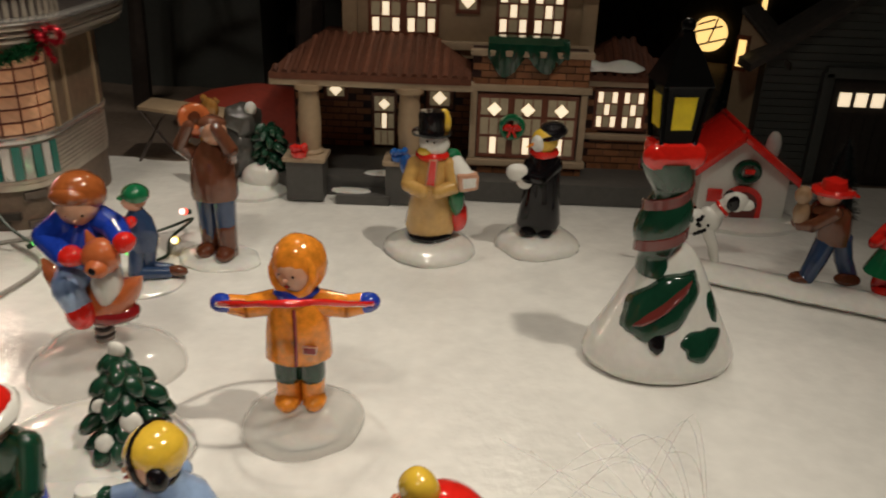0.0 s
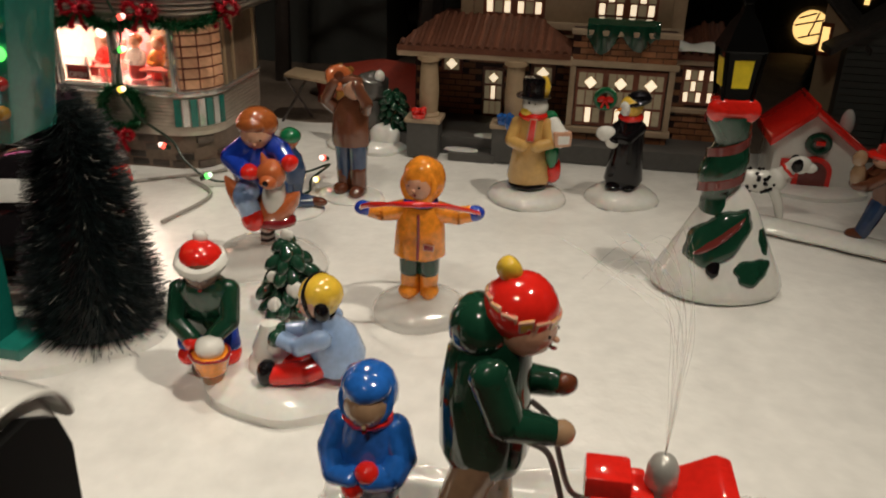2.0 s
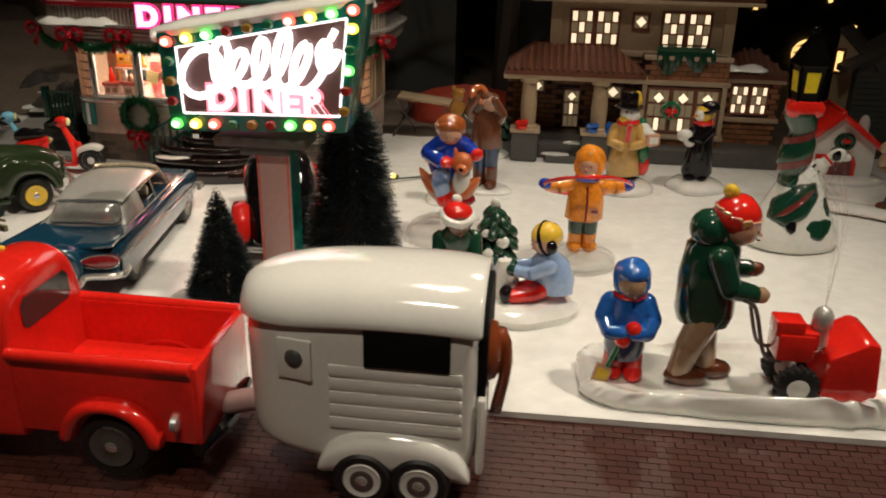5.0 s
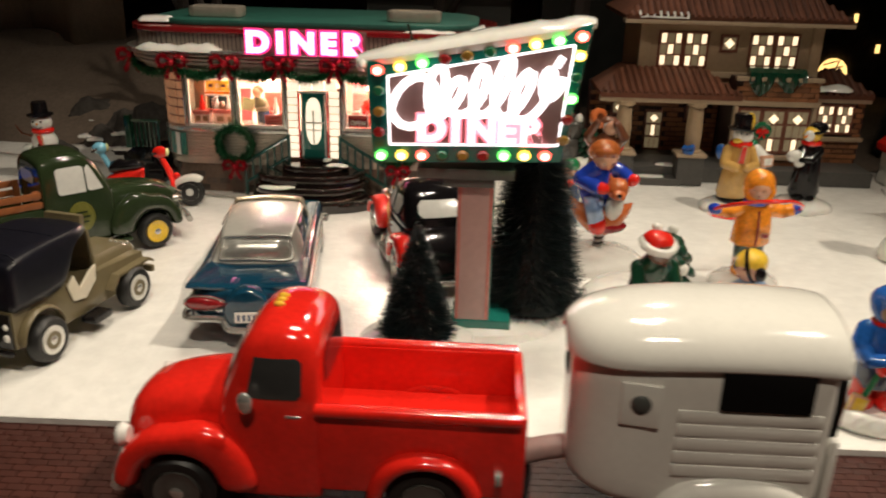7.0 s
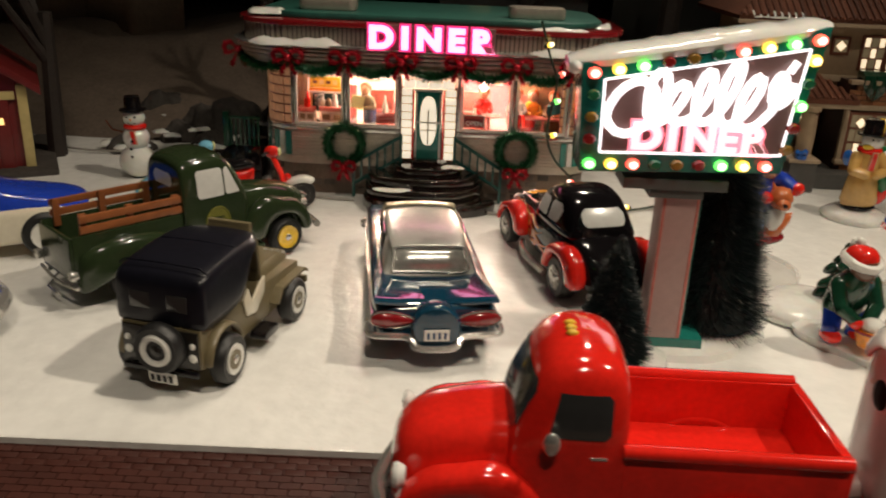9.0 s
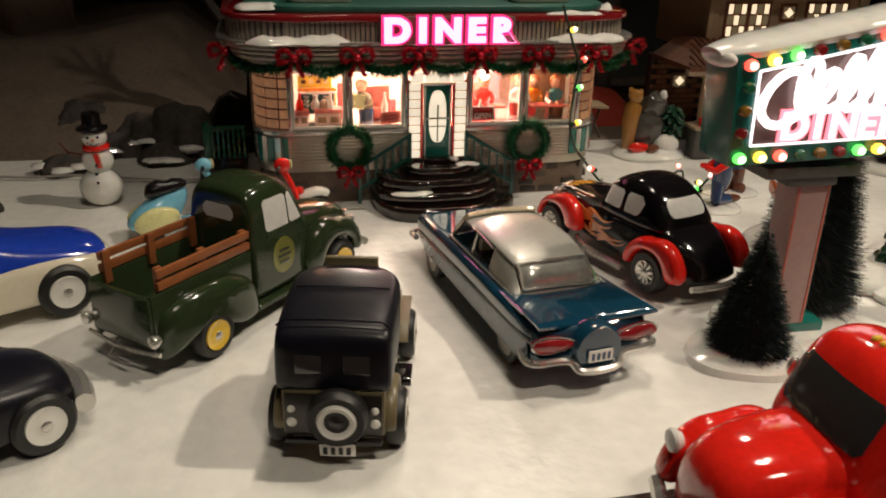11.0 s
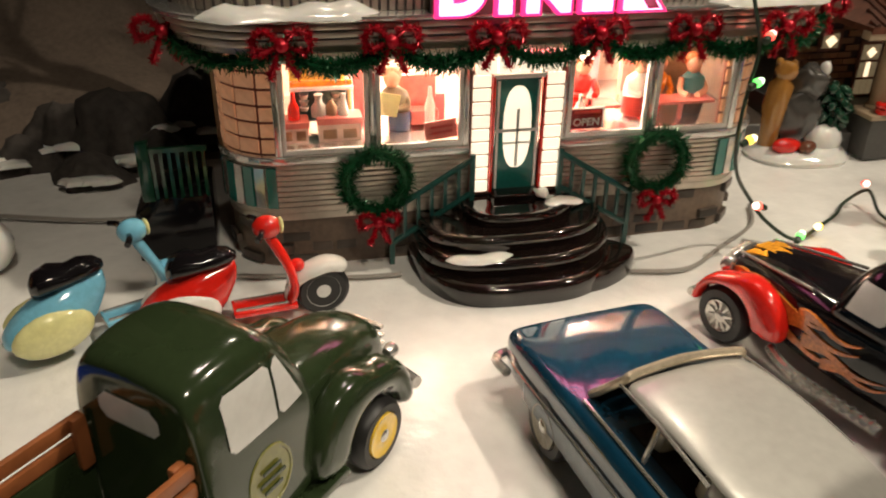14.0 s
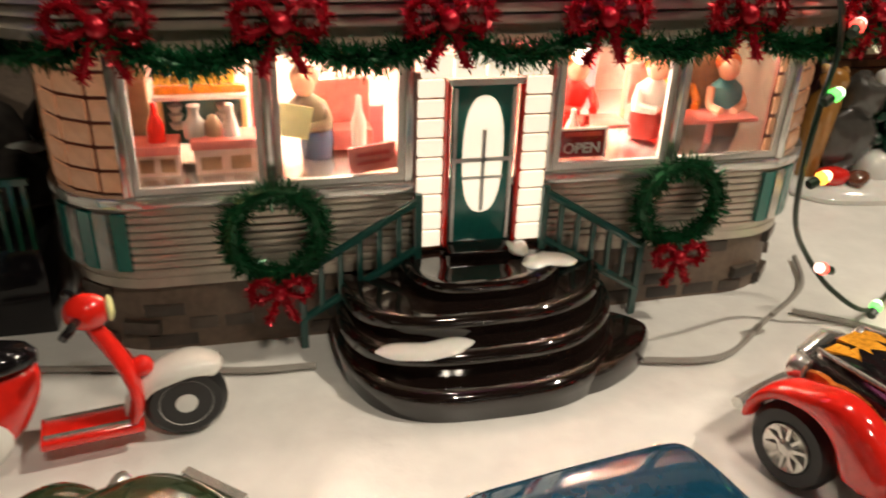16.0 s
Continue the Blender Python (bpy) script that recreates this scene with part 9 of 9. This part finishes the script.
for i in range(14):
    a = i * 2 * math.pi / 14
    box(b, (0.84 + 0.86 * math.cos(a), 0.86 * math.sin(a), 7.62 - 0.28 * math.cos(a)), (0.14, 0.40, 0.40), YE if i % 2 else RD, (0, 18, math.degrees(a)), 0.06)
ball(b, (0.45, 0.05, 8.6), 0.33, YE)
figure("snow_blower_man", b, "man figurine in a dark green parka behind a snow blower", 1.5, 13.75, 0.5, 0)
b = B()
for s in (-1, 1):
    limb(b, [(s * 0.42, 0, 0.5), (s * 0.42, 0, 1.3)], 0.48, 0.42, RD)
    ball(b, (s * 0.45, -0.25, 0.35), (0.45, 0.65, 0.34), RD)
torso(b, [(0, 0, 1.0, 0.75, 0.65), (0, 0, 1.5, 0.88, 0.74), (0, 0, 2.5, 0.9, 0.76), (0, 0, 3.3, 0.85, 0.72), (0, 0, 4.0, 0.5, 0.48)], DE)
torso(b, [(0, 0, 2.2, 0.95, 0.8), (0, 0, 2.9, 0.98, 0.82), (0, 0, 3.5, 0.85, 0.74), (0, -0.05, 4.0, 0.6, 0.58)], RO)
for s in (-1, 1):
    limb(b, [(s * 0.72, 0, 3.55), (s * 0.98, -0.3, 2.95), (s * 0.75, -0.75, 2.5), (s * 0.25, -0.95, 2.55)], 0.44, 0.34, RO)
    ball(b, (s * 0.2, -1.0, 2.5 + 0.3 * s), (0.34, 0.3, 0.32), RD)
torus(b, (0, -0.1, 3.95), 0.52, 0.17, RD, (-8, 0, 0))
head(b, (0.02, -0.32, 4.48), 0.62, (0.15, -1, -0.45), TA, TA)
ball(b, (0, 0.05, 4.72), (0.8, 0.78, 0.86), RO)
ball(b, (0, -0.25, 5.05), (0.66, 0.6, 0.42), RO, (14, 0, 0))
torus(b, (0, -0.32, 4.62), 0.62, 0.14, RO, (70, 0, 0), 20, 6)
limb(b, [(-0.2, -1.0, 2.3), (-0.7, -0.9, 0.9)], 0.13, 0.13, GN)
box(b, (-0.95, -0.95, 0.5), (0.75, 0.3, 0.9), YE, (0, 14, 0), 0.1)
figure("blue_child", b, "small child figurine in a blue hood holding a toy shovel", -1.55, 13.6, 0.5, 0)

# snowman near the barn
b = B()
ball(b, (0, 0, 1.2), (1.4, 1.3, 1.3), SN)
ball(b, (0, 0, 3.0), (1.0, 0.95, 0.95), SN)
ball(b, (0, -0.05, 4.55), (0.8, 0.78, 0.76), SN)
lathe(b, [(1.0, 5.1), (1.0, 5.22), (0.62, 5.3), (0.6, 6.0), (0.55, 6.15), (0.05, 6.2)], BK, (-0.1, 0.05), 18)
torus(b, (0, 0, 3.9), 0.66, 0.2, RD)
box(b, (0.15, -0.9, 3.2), (0.4, 0.2, 1.1), RD, (0, -8, 0), 0.06)
for z in (2.9, 2.4, 1.8):
    ball(b, (0.05, -1.02 - 0.2 * (z < 2.5), z), 0.1, BK, u=8, v=6)
for s in (-1, 1):
    ball(b, (s * 0.28, -0.74, 4.7), 0.1, BK, u=8, v=6)
for i in range(5):
    ball(b, (-0.3 + 0.15 * i, -0.74 + 0.03 * abs(i - 2), 4.28 - 0.08 * (2 - abs(i - 2))), 0.06, BK, u=6, v=5)
rod(b, (0, -0.75, 4.52), (0.1, -1.1, 4.48), 0.1, 0.02, OR)
limb(b, [(-0.8, 0, 3.3), (-1.8, 0, 3.6), (-2.2, 0, 4.2)], 0.1, 0.06, BO)
figure("snowman", b, "white snowman figurine with a black hat and red scarf", -53.7, 44.6, 0, 0, "snowman")

# ---------- scooters ----------


def scooter(m, panel, front, label, x, y, rz):
    t = thing("scooter", label, "scooter", x, y, 0, rz, "parked scooters")
    b = B()
    loops = []
    for yy, w, zb, zt in ((-4.0, 0.3, 0.8, 1.2), (-3.6, 0.72, 0.6, 1.75), (-2.7, 0.95, 0.55, 2.45), (-1.7, 0.9, 0.6, 2.85), (-1.0, 0.66, 0.75, 2.95), (-0.6, 0.5, 1.5, 2.95), (-0.25, 0.36, 2.2, 2.95)):
        loops.append([(w * math.cos(a), yy, (zb + zt) / 2 + (zt - zb) / 2 * math.sin(a)) for a in (2 * math.pi * i / 14 for i in range(14))])
    loft(b, loops)
    part("tail_body", b, m, t, "rounded tail body", sub=1, sharp=180)
    for s in (-1, 1):
        b = B()
        ball(b, (s * 0.72, -2.4, 1.25), (0.42, 1.4, 0.85), 0, (8, 0, 0))
        part("side_panel", b, panel, t, "pale rounded side panel")
    b = B()
    loft(b, [[(w * math.cos(a), yy, z + h * math.sin(a)) for a in (2 * math.pi * i / 14 for i in range(14))] for yy, w, z, h in ((-2.75, 0.25, 2.75, 0.2), (-2.55, 0.58, 2.9, 0.42), (-2.0, 0.68, 3.05, 0.48), (-1.45, 0.58, 3.02, 0.36), (-1.0, 0.58, 3.12, 0.38), (-0.5, 0.42, 3.12, 0.3), (-0.25, 0.15, 3.08, 0.14))])
    part("seat", b, "black", t, "black seat")
    b = B()
    box(b, (0, 0.6, 0.75), (1.1, 2.4, 0.22), bev=0.08)
    part("footboard", b, m, t)
    b = B()
    box(b, (0.35, 0.5, 0.9), (0.12, 2.0, 0.08))
    box(b, (-0.35, 0.5, 0.9), (0.12, 2.0, 0.08))
    part("board_rail", b, "chrome", t)
    b = B()
    loops = []
    for yy, z, w, d in ((1.5, 0.75, 0.6, 0.2), (1.75, 1.3, 0.8, 0.22), (1.75, 2.0, 0.75, 0.22), (1.4, 2.8, 0.4, 0.24), (1.1, 3.4, 0.26, 0.24), (0.95, 3.8, 0.24, 0.24)):
        loops.append([(w * math.cos(a), yy + d * math.sin(a), z) for a in (2 * math.pi * i / 14 for i in range(14))])
    loft(b, loops)
    part("leg_shield", b, m, t, "leg shield and steering column", sub=1, sharp=180)
    b = B()
    ball(b, (0, 0.95, 4.0), (0.45, 0.55, 0.45))
    part("headlamp", b, m, t, "round headlamp housing")
    b = B()
    ball(b, (0, 1.45, 4.02), (0.32, 0.12, 0.32))
    part("lens", b, "lemon", t)
    for s in (-1, 1):
        b = B()
        limb_pts = [(0, 0.8, 3.95), (s * 0.7, 0.65, 4.05), (s * 1.05, 0.45, 4.0)]
        tube(b, smooth_line(limb_pts, 4), 0.11, 0, 8)
        part("handlebar", b, "black", t)
    b = B()
    loops = []
    for i in range(11):
        a = radians(42 + 150 * i / 10)
        R = 1.28 + 0.25 * max(0, (i - 5) / 5) + 0.22 * max(0, (4 - i) / 4)
        w = 0.28 + 0.27 * math.sin(math.pi * min(1, (i + 1.5) / 9)) ** 0.7
        cy, cz = 2.85 + R * math.cos(a), 1.05 + R * math.sin(a)
        ny, nz = math.cos(a), math.sin(a)
        loops.append([(x * w, cy - d * ny, cz - d * nz) for x, d in ((-1, 0.42), (-1, 0.18), (-0.7, 0.02), (0, -0.03), (0.7, 0.02), (1, 0.18), (1, 0.42), (0.8, 0.44), (0.6, 0.2), (0, 0.14), (-0.6, 0.2), (-0.8, 0.44))])
    loft(b, loops)
    part("front_fender", b, front, t, "flared front fender", sub=1, sharp=180)
    b = B()
    ball(b, (0, 1.95, 2.25), (0.3, 0.28, 0.26))
    part("horn", b, m, t, "round horn cover")
    for yy, r in ((2.85, 1.05), (-2.4, 0.95)):
        b = B()
        lathe(b, [(r * 0.5, -0.26), (r * 0.85, -0.26), (r, -0.1), (r, 0.1), (r * 0.85, 0.26), (r * 0.5, 0.26)], 0, seg=24)
        w = part("wheel", b, "tyre", t, at=(0, yy, r), rot=(0, 90, 0))
        b = B()
        lathe(b, [(0.01, -0.3), (r * 0.26, -0.28), (r * 0.3, -0.18), (r * 0.52, -0.14), (r * 0.64, -0.27), (r * 0.66, 0), (r * 0.64, 0.27), (r * 0.52, 0.14), (r * 0.3, 0.18), (r * 0.26, 0.28), (0.01, 0.3)], 0, seg=20)
        part("rim", b, "window_white", w, "pale wheel rim")
    return t


scooter("red", "white", "white", "red scooter with white panels and a black seat", -42.8, 38.4, -82)
scooter("cyan", "lemon", "lemon", "light blue scooter with pale yellow panels", -47.45, 38.75, -66)

# ---------- blue and cream car at the far left, chrome bumper of another ----------
bc = thing("blue_cream_car", "royal blue and cream rounded car with whitewall wheels", "car", -57.9, 28.0, 0, -62, "parked cars")
st = []
for y, w, zb, zt, wt in ((-7.5, 1.9, 0.9, 2.4, 1.6), (-6.8, 2.5, 0.7, 3.0, 2.2), (-3, 2.7, 0.65, 3.3, 2.4), (3, 2.7, 0.65, 3.3, 2.4), (6.8, 2.5, 0.7, 3.0, 2.2), (7.6, 1.9, 0.9, 2.5, 1.5)):
    st.append((y, [(0, zb), (w * 0.9, zb), (w, zb + 0.3), (w, zt - 0.9), (wt, zt - 0.1), (0, zt)]))
body("car_body", st, "cream", bc, "cream lower body", sub=2)
st = []
for y, w, zb, zt, wt in ((-7.2, 1.9, 2.1, 2.6, 1.4), (-5.5, 2.5, 2.1, 3.5, 1.9), (-2.8, 2.6, 2.1, 4.9, 1.8), (0.5, 2.6, 2.1, 5.1, 1.8), (2.6, 2.5, 2.1, 3.7, 2.0), (6.5, 2.3, 2.1, 3.3, 1.8), (7.3, 1.6, 2.1, 2.7, 1.2)):
    st.append((y, [(0, zb), (w, zb), (w, zb + 0.5), (wt, zt - 0.2), (wt * 0.5, zt), (0, zt)]))
body("upper_body", st, "blue", bc, "glossy royal blue upper body", sub=2)
for yb in (-7.6, 7.7):
    b = B()
    tube(b, smooth_line([(-2.3, yb * 0.95, 1.2), (0, yb, 1.1), (2.3, yb * 0.95, 1.2)], 5), 0.25, 0, 8)
    part("bumper", b, "chrome", bc)
for x in (-2.5, 2.5):
    for y in (-4.3, 4.6):
        wheel(bc, x, y, 1.3, 0.75, "white", "white wall wheel")
oc = thing("chrome_nosed_car", "dark car with a heavy chrome bumper", "car", -55.2, 16.5, 0, -55, "parked cars")
st = []
for y, w, zb, zt, wt in ((-6.5, 2.0, 0.9, 2.6, 1.8), (-2, 2.5, 0.7, 3.4, 2.2), (3, 2.4, 0.7, 3.0, 2.1), (5.2, 1.9, 0.9, 2.5, 1.6)):
    st.append((y, [(0, zb), (w * 0.9, zb), (w, zb + 0.3), (w, zt - 0.8), (wt, zt - 0.1), (0, zt)]))
body("car_body", st, "softblack", oc, "dark body", sub=2)
b = B()
tube(b, smooth_line([(-2.2, 4.9, 1.3), (0, 5.5, 1.2), (2.2, 4.9, 1.3)], 5), 0.4, 0, 8)
part("bumper", b, "chrome", oc, "heavy chrome bumper")
for x in (-2.2, 2.2):
    for y in (-3.9, 3.3):
        wheel(oc, x, y, 1.2, 0.7, "white", "white wheel")

# ---------- string of coloured lights ----------
sl = thing("string_lights", "dark wire of small coloured lights running over the snow", "string lights", 0, 0)
route = [(-24.0, 39.5, 13.4), (-23.3, 39.2, 11.2), (-22.7, 39.3, 9.6), (-22.9, 39.2, 8.0), (-23.1, 39.0, 6.0), (-22.4, 39.6, 4.2), (-21.0, 40.5, 2.6), (-20.0, 40.2, 1.4), (-18.3, 40.2, 0.35), (-16.0, 41.6, 0.15), (-14.4, 42.6, 0.15), (-13.3, 43.5, 0.3), (-12.0, 43.6, 0.8), (-12.6, 41.8, 0.4), (-12.3, 40.2, 0.15), (-13.5, 39.0, 0.3), (-12.9, 38.2, 1.9)]
b = B()
tube(b, smooth_line(route, 8), 0.085, 0, 6)
part("wire", b, "wire", sl)
for (x, y, z), c in (((-23.5, 39.1, 11.9), "yellow"), ((-22.6, 39.0, 10.0), "red"), ((-22.8, 39.0, 8.2), "green"), ((-22.9, 38.6, 6.0), "yellow"), ((-20.9, 39.6, 2.5), "red"), ((-18.6, 39.6, 0.75), "green"), ((-16.6, 40.9, 0.5), "yellow"), ((-12.3, 43.6, 1.2), "red"), ((-12.0, 41.0, 0.7), "yellow"), ((-13.3, 38.6, 1.0), "green"), ((-12.7, 38.0, 2.2), "red")):
    b = B()
    lathe(b, [(0.08, -0.3), (0.14, -0.28), (0.15, 0.0)], 0, seg=8)
    so = part("socket", b, "wire", sl, at=(x, y, z), rot=(70, 0, x * 90))
    b = B()
    lathe(b, [(0.13, 0.0), (0.2, 0.12), (0.18, 0.24), (0.05, 0.3)], 0, seg=10)
    ball(b, (0, 0, 0.28), (0.17, 0.17, 0.2), 1, u=8, v=6)
    part("bulb", b, ["bulb_" + c, "core_" + c], so, "lit %s bulb" % c)
for pts in ([(-36.5, 40.9, 0.1), (-38.5, 41.0, 0.12), (-41, 41.6, 0.1), (-46, 42.5, 0.1)], [(-26.8, 39.3, 0.1), (-24.3, 39.0, 0.12), (-21.8, 40.6, 0.1), (-19.2, 42.4, 0.12), (-18.0, 44.5, 0.1)], [(-20.5, 41.0, 0.1), (-17.8, 38.5, 0.1), (-18.6, 34.0, 0.1)], [(-66, 52, 0.3), (-60, 50.5, 0.2), (-56.5, 50.2, 0.3), (-50, 48.5, 0.2), (-47, 48.5, 0.2)]):
    b = B()
    tube(b, smooth_line(pts, 8), 0.1, 0, 6)
    solid("lamp_cord", b, "greywire", "thin pale lamp cord lying on the snow", "cord", group="lamp cords")

# a small dried tuft at the snow's front edge
b = B()
rr = random.Random(2)
for _ in range(220):
    a = rr.uniform(0, 6.28)
    d = Vector((math.cos(a), math.sin(a), rr.uniform(0.3, 1.6))).normalized() * rr.uniform(0.5, 1.3)
    s = Vector((-d.y, d.x, 0)).normalized() * 0.05
    p = Vector((rr.uniform(-0.5, 0.5), rr.uniform(-0.3, 0.3), 0))
    b.faces.new((b.verts.new(p - s), b.verts.new(p + s), b.verts.new(p + d)))
ball(b, (0, 0, 0.1), (0.7, 0.5, 0.3))
solid("dry_tuft", b, "straw", "small brownish dry tuft on the snow", "plant", 14.7, 16.0, 0)

# ---------- brick road along the front ----------
road = tagged(new("road"), "dark red brick road strip along the table edge", "road", kind="structure")
b = B()
prism(b, [(-70, -8), (45, -8), (45, EDGE0 + SLOPE * 45 + 0.3), (-70, EDGE0 - SLOPE * 70 + 0.3)], -0.75, -0.42, "z")
part("roadbed", b, "mortar", road)
b = B()
box(b, (0, 0, 0), (0.76, 0.345, 0.22), bev=0.02)
unit = make_mesh("brick", b, "brick")
rest = B()
made = 0
rowi = 0
yb = 10.95
while yb > -7.5:
    off = 0.4 if rowi % 2 else 0.0
    x = -62 + off
    while x < 30:
        yy = yb + SLOPE * x
        if -46 < x < 12 and rowi < 4:
            part("brick", unit, "brick", road, at=(x, yy, -0.42 + 0.012 * math.sin(x * 7 + rowi)), rot=(0, 0, 1.03))
            made += 1
        else:
            brickbox(rest, (x, yy, -0.42), (0.76, 0.345, 0.22))
        x += 0.8
    yb -= 0.38
    rowi += 1
tagged(part("brick_field", rest, "brick", road), kind="stuff")
